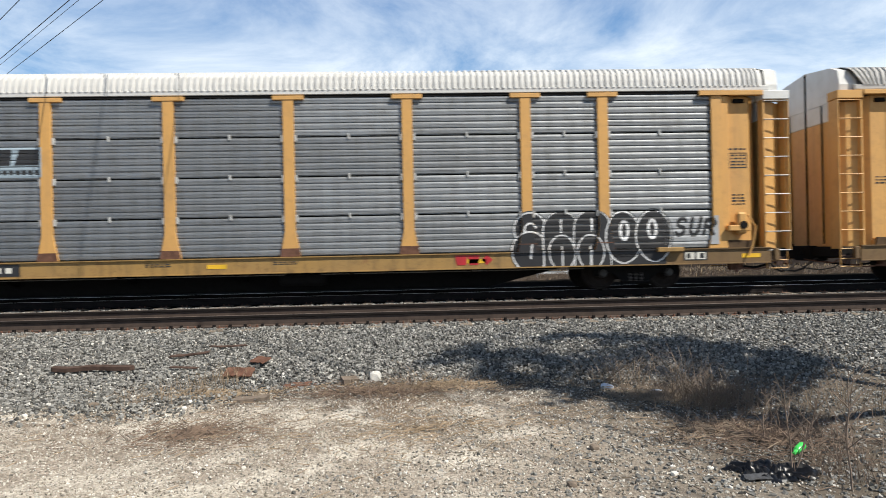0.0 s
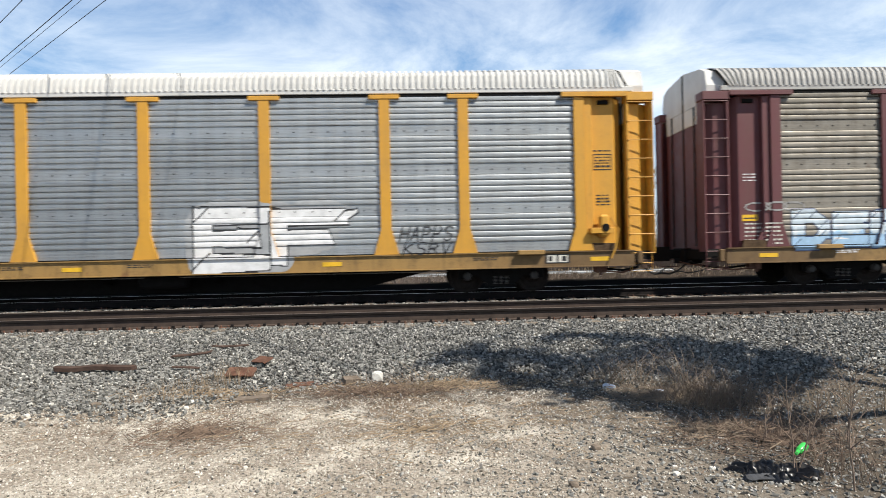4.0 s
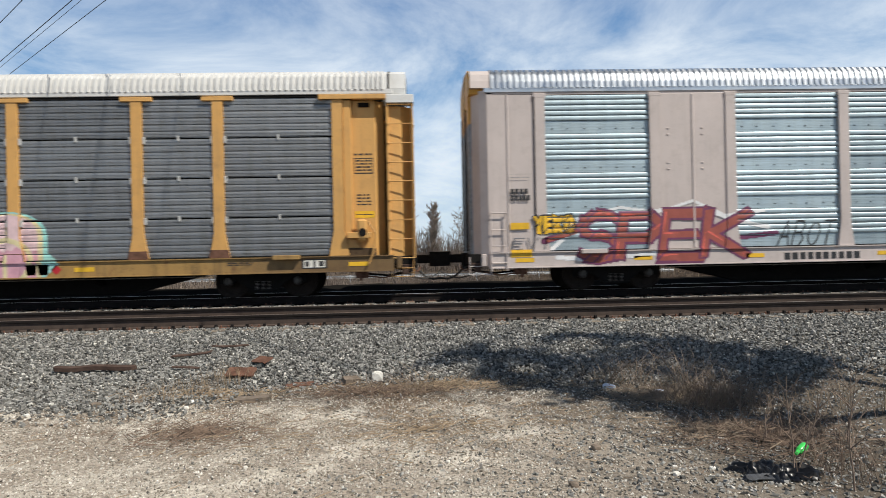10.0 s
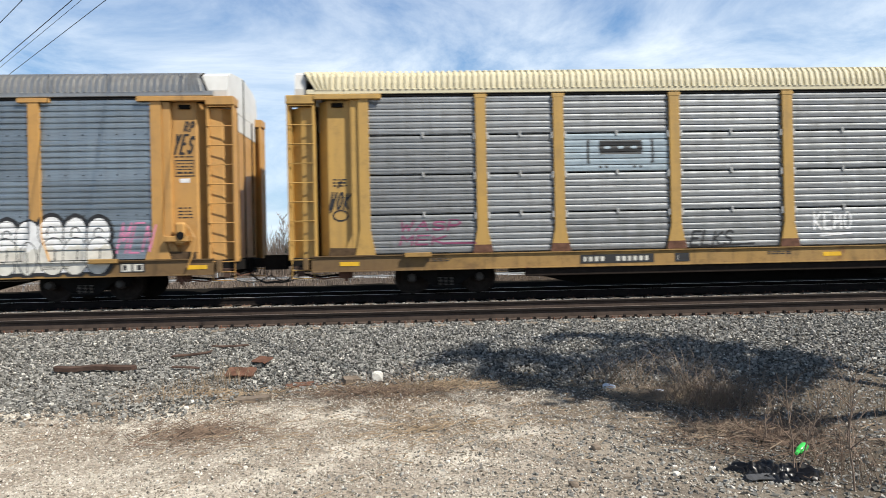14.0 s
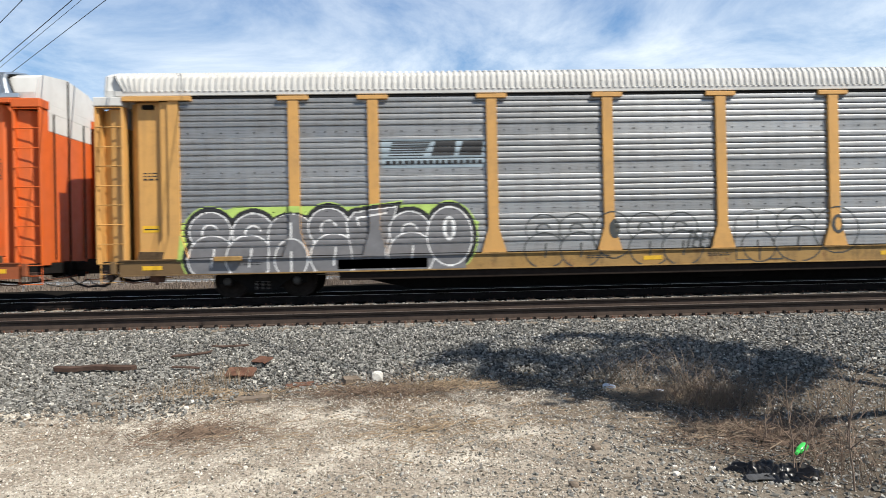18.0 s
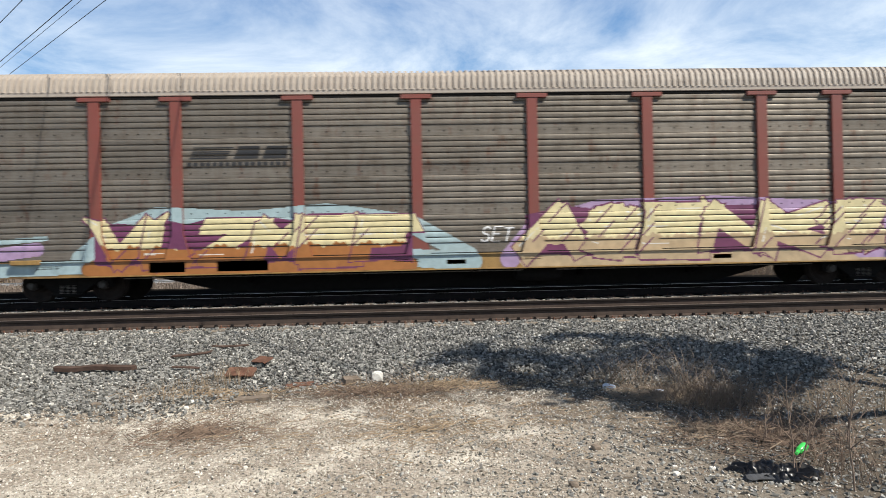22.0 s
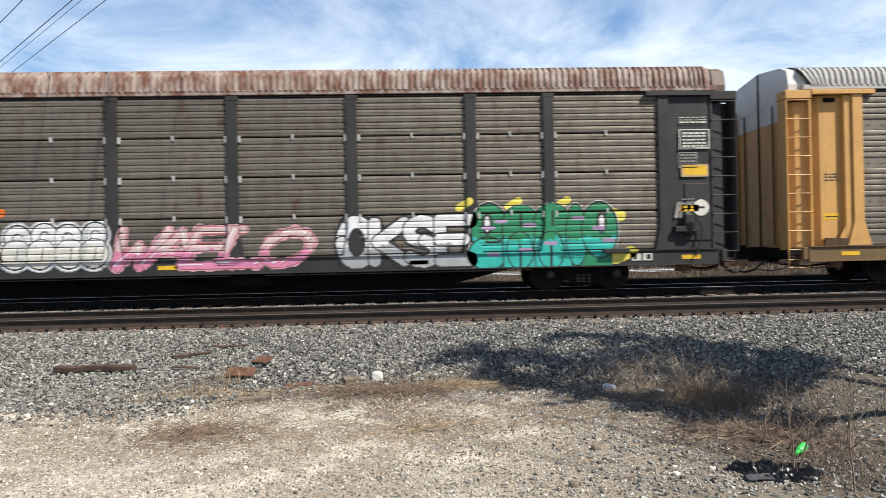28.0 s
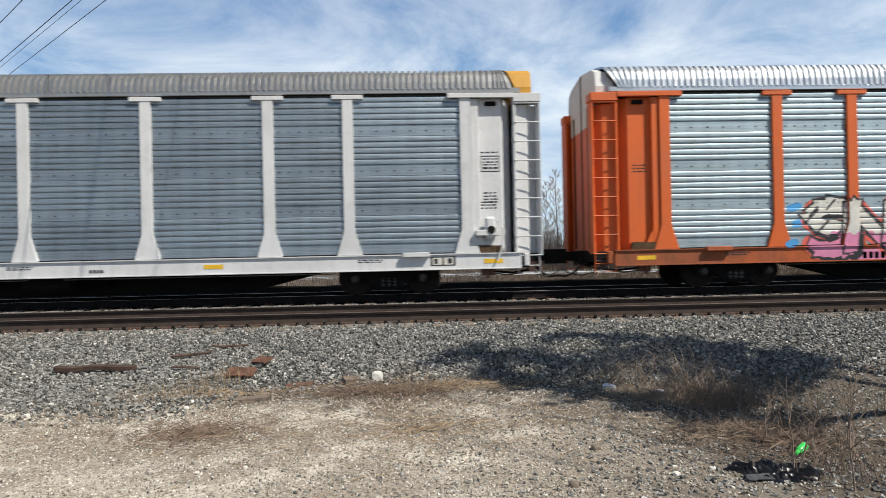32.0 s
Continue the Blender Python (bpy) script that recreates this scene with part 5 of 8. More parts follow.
conifer(sight(-0.035, 48), 48, 7.4, 1.7, 2, "dark green spruce among brush", NEEDLE)
limb_tree("conical_tree", "dense leafless conical tree behind the railway", sight(0.025, 46), 46, 6.6, 7, TWIGGY, 110, 0.22, 0.012, 0.06, True, 14)
shrub_band("brush", "dense leafless brush behind the railway", -52, 60, 44, 58, 3600, 6.2, 11, TWIGGY)
shrub_band("brush", "low brown brush at the field's edge", -48, 56, 36, 44, 1800, 2.2, 12, TWIGGY)
shrub_band("reeds", "pale dry reeds and grass behind the tracks", 4, 32, 9, 26, 2600, 0.35, 13, DRYPALE)
shrub_band("brush", "low bare brush behind the tracks", -28, 5, 9, 30, 2600, 0.45, 14, TWIGGY)


def guard_rail():
    g = new("guard_rail")
    tagged(g, "low galvanised guard rail along the field", "guard rail")
    part("beam", mesh_of("beam", *extrude_x([(21.96, -0.55), (22.0, -0.52), (21.96, -0.46), (22.0, -0.42), (21.96, -0.38), (22.02, -0.38), (22.05, -0.55)], -30, 16), GALV), g)
    me = mesh_of("guard_post", *soft_box(-0.06, 0.06, 22.05, 22.17, -1.05, -0.36, 0.01), GALV)
    for i in range(24):
        part("post", me, g, "", pose(-29.5 + 1.95 * i, 0, 0))


guard_rail()


def utility_pole(x, y, h):
    """A plain grey pole with a steel strip down its side."""
    u = new("utility_pole")
    u.matrix_basis = pose(x, y, gz(x, y) - 0.1)
    tagged(u, "weathered grey utility pole behind the tracks", "pole")
    part("shaft", mesh_of("shaft", *tube_vf([(0, 0, 0), (0, 0, h * 0.5), (0, 0, h)], [0.11, 0.10, 0.085], 12), BARK), u)
    part("ground_strip", mesh_of("ground_strip", *soft_box(0.10, 0.17, -0.06, 0.02, 0.3, h - 0.1, 0.01), GALV), u, "pale metal strip")


utility_pole(-13.2, 25.0, 11.0)


# ---- overhead wires and the tree beside the camera ----
def wires():
    d = Vector((-0.706, 0.708, 0))
    for x, y, z, r in ((-11.651, 2.074, 8.25, 0.011), (-11.772, 3.563, 8.25, 0.012), (-11.611, 3.429, 8.06, 0.007), (-12.469, 6.101, 8.95, 0.011)):
        p = Vector((x, y, z))
        ob = new("overhead_wire", mesh_of("overhead_wire", *tube_vf([p + d * (-60 + 10 * i) for i in range(19)], r, 6), WIREMAT))
        tagged(ob, "thin black overhead wire crossing the sky", "wire", "overhead wires")


wires()


def shade_tree():
    """Many-stemmed evergreen standing beside the camera, whose shadow falls across the ballast."""
    rng = random.Random(77)
    x, y = 6.9, -12.8
    root = new("juniper_tree")
    root.matrix_basis = pose(x, y, gz(x, y) - 0.05)
    tagged(root, "many-stemmed evergreen tree beside the tracks", "tree")
    across, deep = Vector((0.602, 0.799, 0)), Vector((0.67, -0.505, 1))
    at = lambda h, a: across * a + Vector((0, 0, h))
    stems = (((0.0, 0.1), (2.2, 1.2), (3.85, 1.66), (5.2, 2.0), (6.15, 2.07), (7.36, 1.93), (8.5, 1.6), (9.3, 0.9)), ((0.0, 0.0), (3.0, 0.9), (5.2, 1.35), (6.2, 1.36), (7.0, 1.05), (7.6, 0.25), (8.9, 0.03), (9.8, -0.1)),
             ((0.0, -0.1), (2.6, -0.1), (3.8, -0.25), (4.3, -0.87), (5.4, -1.16), (6.4, -0.85), (7.75, -0.76), (8.6, -0.7)), ((4.6, 1.2), (5.19, 0.71), (5.18, 0.1), (5.15, -0.45)), ((4.7, 0.8), (5.3, 1.15), (6.2, 1.5), (7.2, 1.45)), ((5.0, 0.0), (5.2, -0.45), (5.7, -0.5)), ((5.2, 0.5), (6.1, 0.55), (6.8, 0.45), (7.4, 0.25)))
    bushy = ((4.4, 8.9, 300, 0.20), (4.6, 9.9, 560, 0.42), (4.4, 8.7, 520, 0.21), (4.2, 5.9, 1300, 0.42), (4.8, 7.3, 800, 0.34), (4.9, 5.9, 330, 0.30), (5.4, 6.7, 420, 0.30))
    for line, (h0, h1, thick, wide) in zip(stems, bushy):
        n = len(line)
        part("stem", mesh_of("stem", *tube_vf([at(h, a) for h, a in line], [0.085 * (1 - i / n) + 0.015 for i in range(n)], 7), BARK), root)
        v, f = [], []
        for (ha, aa), (hb, ab) in zip(line, line[1:]):
            for _ in range(int(thick * math.hypot(hb - ha, ab - aa))):
                t = rng.random()
                h, a = ha + (hb - ha) * t, aa + (ab - aa) * t
                if not h0 < h < h1:
                    continue
                # sprays hang in uneven bunches along the stem
                w = wide * (0.75 + 0.6 * math.sin(h * 7.3 + a * 5 + thick))
                c = at(h + rng.gauss(0, 0.09), a + rng.gauss(0, w)) + deep * rng.gauss(0, 0.28)
                e1 = Vector((rng.gauss(0, 1), rng.gauss(0, 1), rng.gauss(0, 0.8))).normalized() * 0.10
                e2 = e1.cross(Vector((rng.gauss(0, 1), rng.gauss(0, 1), rng.gauss(0, 1)))).normalized() * 0.03
                k = len(v)
                v += [tuple(c - e1), tuple(c + e2), tuple(c + e1), tuple(c - e2), tuple(c + e1.cross(e2).normalized() * 0.02)]
                f += [(k, k + 1, k + 4), (k + 1, k + 2, k + 4), (k + 2, k + 3, k + 4), (k + 3, k, k + 4), (k, k + 3, k + 2, k + 1)]
        part("crown", mesh_of("crown", v, f, NEEDLE), root)


shade_tree()

# ---- paint on the car sides: raster of draped strips, a few millimetres proud of the sheets ----
SPRAY = {}
for nm, rgb in dict(black=(0.018, 0.018, 0.02), sage=(0.36, 0.44, 0.33), white=(0.72, 0.72, 0.72), grey=(0.16, 0.16, 0.17), silver=(0.34, 0.35, 0.36), charcoal=(0.05, 0.055, 0.055), palegreen=(0.50, 0.62, 0.42),
                    lightblue=(0.33, 0.50, 0.68), paleblue=(0.52, 0.60, 0.66), navy=(0.03, 0.05, 0.13), blue=(0.06, 0.30, 0.62), green=(0.02, 0.22, 0.10), darkgreen=(0.012, 0.07, 0.045), bluegreen=(0.018, 0.05, 0.047), pine=(0.045, 0.12, 0.10), fog=(0.44, 0.44, 0.43),
                    lime=(0.42, 0.58, 0.14), yellow=(0.74, 0.62, 0.10), sun=(0.72, 0.42, 0.02), teal=(0.03, 0.42, 0.36), red=(0.42, 0.018, 0.025), brick=(0.30, 0.075, 0.055), coral=(0.66, 0.12, 0.09),
                    orange=(0.66, 0.15, 0.015), pink=(0.56, 0.30, 0.36), palepink=(0.62, 0.45, 0.46), rose=(0.62, 0.22, 0.36), cream=(0.62, 0.54, 0.31), mint=(0.30, 0.58, 0.54), purple=(0.14, 0.035, 0.09),
                    violet=(0.16, 0.11, 0.36), lilac=(0.36, 0.25, 0.40), paleteal=(0.32, 0.42, 0.44), rust=(0.33, 0.13, 0.035), tan=(0.44, 0.33, 0.20), maroon=(0.125, 0.032, 0.036), frost=(0.29, 0.36, 0.41), wine=(0.24, 0.06, 0.13),
                    carblue=(0.03, 0.04, 0.24), plate=(0.022, 0.022, 0.024), ivory=(0.62, 0.60, 0.54), gold=(0.60, 0.34, 0.12), upgold=(0.64, 0.30, 0.012), lemon=(0.66, 0.45, 0.14), dim=(0.30, 0.29, 0.28)).items():
    SPRAY[nm] = plain("spray_" + nm, rgb, rough=0.55, spread=0.18, scale=4.0)


def arc(cx, cz, rx, rz, a0, a1, n=9):
    return [(cx + rx * math.cos(radians(a0 + (a1 - a0) * i / n)), cz + rz * math.sin(radians(a0 + (a1 - a0) * i / n))) for i in range(n + 1)]


GLYPHS = {
    "A": [[(0, 0), (0.5, 1), (1, 0)], [(0.22, 0.38), (0.78, 0.38)]], "B": [[(0, 0), (0, 1), (0.6, 1), (0.85, 0.78), (0.6, 0.54), (0, 0.54)], [(0.6, 0.54), (0.95, 0.28), (0.65, 0), (0, 0)]],
    "C": [arc(0.55, 0.5, 0.55, 0.5, 50, 310)], "D": [[(0, 0), (0, 1), (0.55, 1), (0.95, 0.65), (0.95, 0.35), (0.55, 0), (0, 0)]], "E": [[(1, 1), (0, 1), (0, 0), (1, 0)], [(0, 0.52), (0.8, 0.52)]],
    "F": [[(1, 1), (0, 1), (0, 0)], [(0, 0.52), (0.75, 0.52)]], "G": [arc(0.55, 0.5, 0.55, 0.5, 50, 330) + [(1, 0.45), (0.6, 0.45)]], "H": [[(0, 0), (0, 1)], [(1, 0), (1, 1)], [(0, 0.5), (1, 0.5)]],
    "I": [[(0.5, 0), (0.5, 1)]], "J": [[(0.15, 1), (1, 1)], [(0.65, 1), (0.65, 0.25), (0.4, 0), (0.05, 0.15)]], "K": [[(0, 0), (0, 1)], [(1, 1), (0.1, 0.5), (1, 0)]], "L": [[(0, 1), (0, 0), (0.9, 0)]],
    "M": [[(0, 0), (0.05, 1), (0.5, 0.4), (0.95, 1), (1, 0)]], "N": [[(0, 0), (0, 1), (1, 0), (1, 1)]], "O": [arc(0.5, 0.5, 0.5, 0.5, 0, 360, 14)], "P": [[(0, 0), (0, 1), (0.65, 1), (0.95, 0.74), (0.65, 0.45), (0, 0.45)]],
    "Q": [arc(0.5, 0.5, 0.5, 0.5, 0, 360, 14), [(0.6, 0.3), (1, -0.05)]], "R": [[(0, 0), (0, 1), (0.65, 1), (0.95, 0.76), (0.65, 0.5), (0, 0.5)], [(0.45, 0.5), (1, 0)]],
    "S": [arc(0.5, 0.75, 0.46, 0.25, 30, 250, 7) + arc(0.5, 0.26, 0.48, 0.26, 80, -150, 7)], "T": [[(0, 1), (1, 1)], [(0.5, 1), (0.5, 0)]], "U": [[(0, 1), (0, 0.3), (0.3, 0), (0.7, 0), (1, 0.3), (1, 1)]],
    "V": [[(0, 1), (0.5, 0), (1, 1)]], "W": [[(0, 1), (0.25, 0), (0.5, 0.6), (0.75, 0), (1, 1)]], "X": [[(0, 0), (1, 1)], [(0, 1), (1, 0)]], "Y": [[(0, 1), (0.5, 0.5), (1, 1)], [(0.5, 0.5), (0.5, 0)]],
    "e": [[(0.12, 0.5), (0.95, 0.52)] + arc(0.5, 0.5, 0.48, 0.5, 10, 320, 11)],
    "Z": [[(0, 1), (1, 1), (0, 0), (1, 0)]], "-": [[(0.1, 0.5), (0.9, 0.5)]], '"': [[(0.3, 1), (0.3, 0.75)], [(0.7, 1), (0.7, 0.75)]],
}


def letters(text, x0, x1, z0, z1, r, lean=0.0, bounce=0.0, gap=0.12, seed=1):
    """Each letter's strokes on the side, as lists of (x, z) lines."""
    rng = random.Random(seed)
    n = len(text)
    cell = (x1 - x0) / n
    out = []
    for i, ch in enumerate(text):
        a, b = x0 + i * cell + r + cell * gap / 2, x0 + (i + 1) * cell - r - cell * gap / 2
        if b - a < 0.04:
            a, b = (a + b) / 2 - 0.02, (a + b) / 2 + 0.02
        u, w = rng.uniform(-bounce, bounce) * (z1 - z0), rng.uniform(-bounce, bounce) * (z1 - z0)
        lo, hi = z0 + r + max(0, u), z1 - r + min(0, w)
        out.append([[(a + (b - a) * px + lean * (pz - 0.5) * (hi - lo), lo + (hi - lo) * pz) for px, pz in line] for line in GLYPHS.get(ch, [])])
    return out


def wedge(a, b, ra, rb, cut):
    """A slanted, flared stroke from a to b, as a four-cornered outline."""
    dx, dz = b[0] - a[0], b[1] - a[1]
    q = math.hypot(dx, dz) or 1.0
    ux, uz = dx / q, dz / q
    return [(a[0] - uz * ra - ux * ra * (0.7 + cut), a[1] + ux * ra - uz * ra * (0.7 + cut)), (b[0] - uz * rb + ux * rb * (0.7 - cut), b[1] + ux * rb + uz * rb * (0.7 - cut)),
            (b[0] + uz * rb + ux * rb * (0.7 + cut), b[1] - ux * rb + uz * rb * (0.7 + cut)), (a[0] + uz * ra - ux * ra * (0.7 - cut), a[1] - ux * ra - uz * ra * (0.7 - cut))]


def strokes(line, rng, r):
    """Segments of a letter's line with a swelling width."""
    return [(p, q, r * rng.uniform(0.72, 1.25), r * rng.uniform(0.72, 1.25), rng.uniform(-0.5, 0.5)) for p, q in zip(line, line[1:])]


def puffs(line, rng, r, c):
    """A cloudy edge: blobs of uneven size along a line."""
    ops = []
    for (xa, za), (xb, zb) in zip(line, line[1:]):
        n = max(1, int(math.hypot(xb - xa, zb - za) / 0.16))
        for i in range(n):
            t = (i + rng.random()) / n
            x, z = xa + (xb - xa) * t, za + (zb - za) * t
            ops.append(("line", c, [(x, z), (x + 0.01, z)], r * rng.uniform(0.7, 1.15)))
    return ops


def wildstyle(text, x0, x1, z0, z1, r, fill, out="black", halo=None, o=0.03, h=0.07, shade=None, gloss=None, lean=0.0, bounce=0.08, gap=0.0, seed=1, low=None, fills=None, bubble=False, core=None):
    """Paint steps of one lettered piece: cloud, cast shadow, then letter by letter its edge, body and shine."""
    rng = random.Random(seed * 31 + len(text) + int(100 * x0))
    ls = letters(text, x0, x1, z0, z1, r, lean, bounce, gap, seed)
    ops = []
    if halo:
        ops += [p for l in ls for s in l for p in puffs(s, rng, r + o + h * 1.6, halo)] + [("line", halo, s, r + o + h * 0.6) for l in ls for s in l]
    if core:
        # the dark ground that shows between the letters
        top = [(x0 + (x1 - x0) * i / 14, z1 - rng.uniform(0.03, 0.26) * (z1 - z0)) for i in range(15)]
        foot = [(x0 + (x1 - x0) * i / 14, z0 + rng.uniform(0.02, 0.12) * (z1 - z0)) for i in range(14, -1, -1)]
        ops.append(("poly", core, top + foot))
    if shade:
        ops += [("line", shade, [(x + 0.07, z - 0.06) for x, z in s], r + o) for l in ls for s in l]
    zl = z0 + (z1 - z0) * 0.42
    for i, l in enumerate(ls):
        f = fills[i % len(fills)] if fills else fill
        if bubble or not f:
            for s in l:
                k = max(1, len(s) // 2)
                for t in ((s[:k + 1], s[k:]) if bubble and len(s) > 3 else (s,)):
                    ops += [("line", out, t, r + o)]
                    if bubble:
                        ops.append(("line", f, t, r))
                        if low:
                            ops.append(("low", low, t, r, zl))
                        if gloss:
                            ops.append(("line", gloss, [(x - r * 0.4, z + r * 0.4) for x, z in t], 0.016))
            if not bubble:
                ops += [("line", None, s, r) for s in l]
            continue
        segs = [g for s in l for g in strokes(s, rng, r)]
        # a barb shooting out of the letter
        if r > 0.08 and l:
            e = rng.choice([l[0][0], l[-1][-1]])
            d = (rng.uniform(-1, 1) * 2.4 * r, (1 if e[1] > (z0 + z1) / 2 else -0.6) * rng.uniform(0.5, 1.6) * r)
            segs.append((e, (e[0] + d[0], e[1] + d[1]), r * 0.8, r * 0.12, 0.0))
        for p, q, ra, rb, cut in segs:
            ops += [("poly", out, wedge(p, q, ra + o, rb + o, cut))]
        for p, q, ra, rb, cut in segs:
            w = wedge(p, q, ra, rb, cut)
            ops += [("poly", f, w)]
            if low:
                ops += [("low", low, w, 0, zl)]
            if gloss and rng.random() < 0.6:
                m = ((p[0] + q[0]) / 2, (p[1] + q[1]) / 2)
                ops.append(("poly", gloss, wedge((p[0] - ra * 0.4, p[1] + ra * 0.45), (m[0] - ra * 0.4, m[1] + ra * 0.45), 0.022, 0.008, 0)))
        for p, q, ra, rb, cut in segs[1:]:
            if rng.random() < 0.55:
                # overlap line where one bar crosses another
                ops.append(("line", out, [(p[0] - ra, p[1] - ra * 0.6), (p[0] + ra * 0.6, p[1] + ra)], o * 0.45))
    return ops


def oval(cx, cz, rx, rz, n=22):
    return [(cx + rx * math.cos(2 * math.pi * i / n), cz + rz * math.sin(2 * math.pi * i / n)) for i in range(n)]


def vault(x0, x1, z0, z1, rise):
    """A door-shaped outline with a rounded head."""
    return [(x0, z0)] + arc((x0 + x1) / 2, z1 - rise, (x1 - x0) / 2, rise, 180, 0, 10) + [(x1, z0)]


def throwup(forms, x0, x1, z0, z1, fill, line, o=0.035, halo=None, hw=0.06, low=None, eye=None, seed=1, slit=0.02):
    """Fat overlapping bubble forms: 8 two lobes, n an arch with a slit, o an oval with an eye, l a slim bar, e an oval over a foot, t a wedge with a flat top."""
    rng = random.Random(seed)
    wide = [0.5 if c == "l" else 1.0 for c in forms]
    unit, H, x = (x1 - x0) / sum(wide), z1 - z0, x0
    shapes, marks = [], []
    for c, w in zip(forms, wide):
        w *= unit
        m, up, q = x + w / 2, rng.uniform(-0.05, 0.03) * H, rng.uniform(-0.07, 0.07) * w
        if c == "8":
            shapes += [oval(m + q, z0 + 0.71 * H + up, 0.50 * w, 0.29 * H), oval(m - q, z0 + 0.29 * H, 0.57 * w, 0.34 * H)]
            marks += [("line", line, arc(m + q, z0 + 0.70 * H + up, 0.20 * w, 0.12 * H, 200, 20, 6), slit), ("line", line, [(m - q, z0 + 0.16 * H), (m - q + 0.05 * w, z0 + 0.42 * H)], slit)]
        elif c == "n":
            shapes += [vault(x - 0.06 * w, x + 1.06 * w, z0, z1 + up, 0.30 * H), oval(m + q, z0 + 0.26 * H, 0.40 * w, 0.30 * H)]
            marks += [("line", line, [(m + q, z0), (m + q, z0 + 0.36 * H)], slit), ("line", line, [(m, z1 + up - 0.14 * H), (m, z1 + up - 0.36 * H)], slit)]
        elif c == "l":
            shapes += [oval(m, (z0 + z1) / 2, 0.62 * w, 0.50 * H)]
        elif c == "t":
            shapes += [[(x - 0.1 * w, z1 - 0.20 * H), (x + 0.1 * w, z1 - 0.05 * H), (x + 1.15 * w, z1 + 0.03 * H), (x + 0.85 * w, z0 + 0.35 * H), (x + 0.9 * w, z0), (x + 0.1 * w, z0)]]
            marks += [("line", line, [(x + 0.2 * w, z1 - 0.24 * H), (x + 0.15 * w, z1 - 0.13 * H), (x + 0.9 * w, z1 - 0.06 * H)], slit)]
        else:
            shapes += [oval(m, z0 + 0.56 * H + up, 0.56 * w, 0.45 * H)] + ([oval(m + q, z0 + 0.22 * H, 0.58 * w, 0.26 * H)] if c == "e" else [])
            marks += [("poly", line, oval(m + q, z0 + 0.68 * H + up, 0.17 * w, 0.19 * H)), ("poly", eye or fill, oval(m + q, z0 + 0.68 * H + up, 0.08 * w, 0.13 * H))]
            marks += [("line", line, [(m - 0.1 * w, z0 + 0.40 * H), (m + 0.25 * w, z0 + 0.40 * H), (m + 0.45 * w, z0 + 0.47 * H)], slit)] if c == "e" else []
        x += w

    def grow(shape, d):
        cx, cz = sum(p[0] for p in shape) / len(shape), sum(p[1] for p in shape) / len(shape)
        a, b = max(abs(p[0] - cx) for p in shape), max(abs(p[1] - cz) for p in shape)
        return [(cx + (px - cx) * (1 + d / a), cz + (pz - cz) * (1 + d / b)) for px, pz in shape]
    ops = []
    for col, d in (halo or ()):
        ops += [("poly", col, grow(sh, o + d)) for sh in shapes]
    zl = z0 + 0.45 * H
    if fill:
        ops.append(("poly", fill, [(x0 + 0.1, z0), (x0 + 0.12, z0 + 0.7 * H), (x1 - 0.12, z0 + 0.7 * H), (x1 - 0.1, z0)]))
    for sh in shapes:
        ops += [("poly", line, grow(sh, o)), ("poly", fill, sh)]
        if low:
            ops.append(("low", low, sh, 0, zl))
    return ops + marks


def jagged(x0, x1, z0, z1, n, c, d, seed):
    """A patch of paint with a ragged, spiky edge, grown by d."""
    rng = random.Random(seed)
    top, foot = [], []
    for i in range(n + 1):
        x = x0 + (x1 - x0) * (i + rng.uniform(-0.3, 0.3)) / n
        top.append((x + (0.10 if i % 2 else 0.0), z1 + d - (rng.uniform(0.0, 0.16) if i % 2 else rng.uniform(0.16, 0.50)) * (z1 - z0)))
        foot.append((x, z0 - d + (0.0 if i % 3 else rng.uniform(0.03, 0.24) * (z1 - z0))))
    return ("poly", c, [(x0 - d - 0.25, z1 - 0.5 * (z1 - z0))] + top + [(x1 + d + 0.2, z0 + 0.75 * (z1 - z0)), (x1 + d, z0 + 0.35 * (z1 - z0))] + foot[::-1])


def rounded(line, k=5):
    """A bent line drawn as a smooth curve through its points."""
    if len(line) < 3:
        return line
    p = [line[0]] + list(line) + [line[-1]]
    out = []
    for a, b, c, d in zip(p, p[1:], p[2:], p[3:]):
        for i in range(k):
            t = i / k
            out.append(tuple(0.5 * (2 * b[j] + (c[j] - a[j]) * t + (2 * a[j] - 5 * b[j] + 4 * c[j] - d[j]) * t * t + (3 * b[j] - a[j] - 3 * c[j] + d[j]) * t ** 3) for j in (0, 1)))
    return out + [line[-1]]


def banded(text, x0, x1, z0, z1, r, coats, lean=0.0, bounce=0.06, gap=0.0, seed=1, fills=("white",)):
    """Fat curved letters in coats of paint: (colour, width, shift sideways, shift up), one letter over the other; * takes each letter's own."""
    ops = []
    ls = letters(text, x0, x1, z0, z1, r, lean, bounce, gap, seed)
    for i, l in enumerate(ls):
        for c, w, dx, dz in coats:
            c = fills[i % len(fills)] if c == "*" else c
            ops += [("line", c, [(x + dx, z + dz) for x, z in rounded(line)], w) for line in l]
    return ops


def tag_ops(text, x0, x1, z0, z1, color, r=0.02, lean=0.25, seed=3):
    return [("line", color, s, r) for l in letters(text, x0, x1, z0, z1, r, lean, 0.1, 0.15, seed) for s in l]


def bars(color, x0, x1, z0, z1, n, share=0.72, rng=None):
    """Writing that is not lettered: a row of short bars."""
    w = (x1 - x0) / n
    return [("rect", color, x0 + i * w, x0 + (i + share) * w, z0, z1) for i in range(n)]


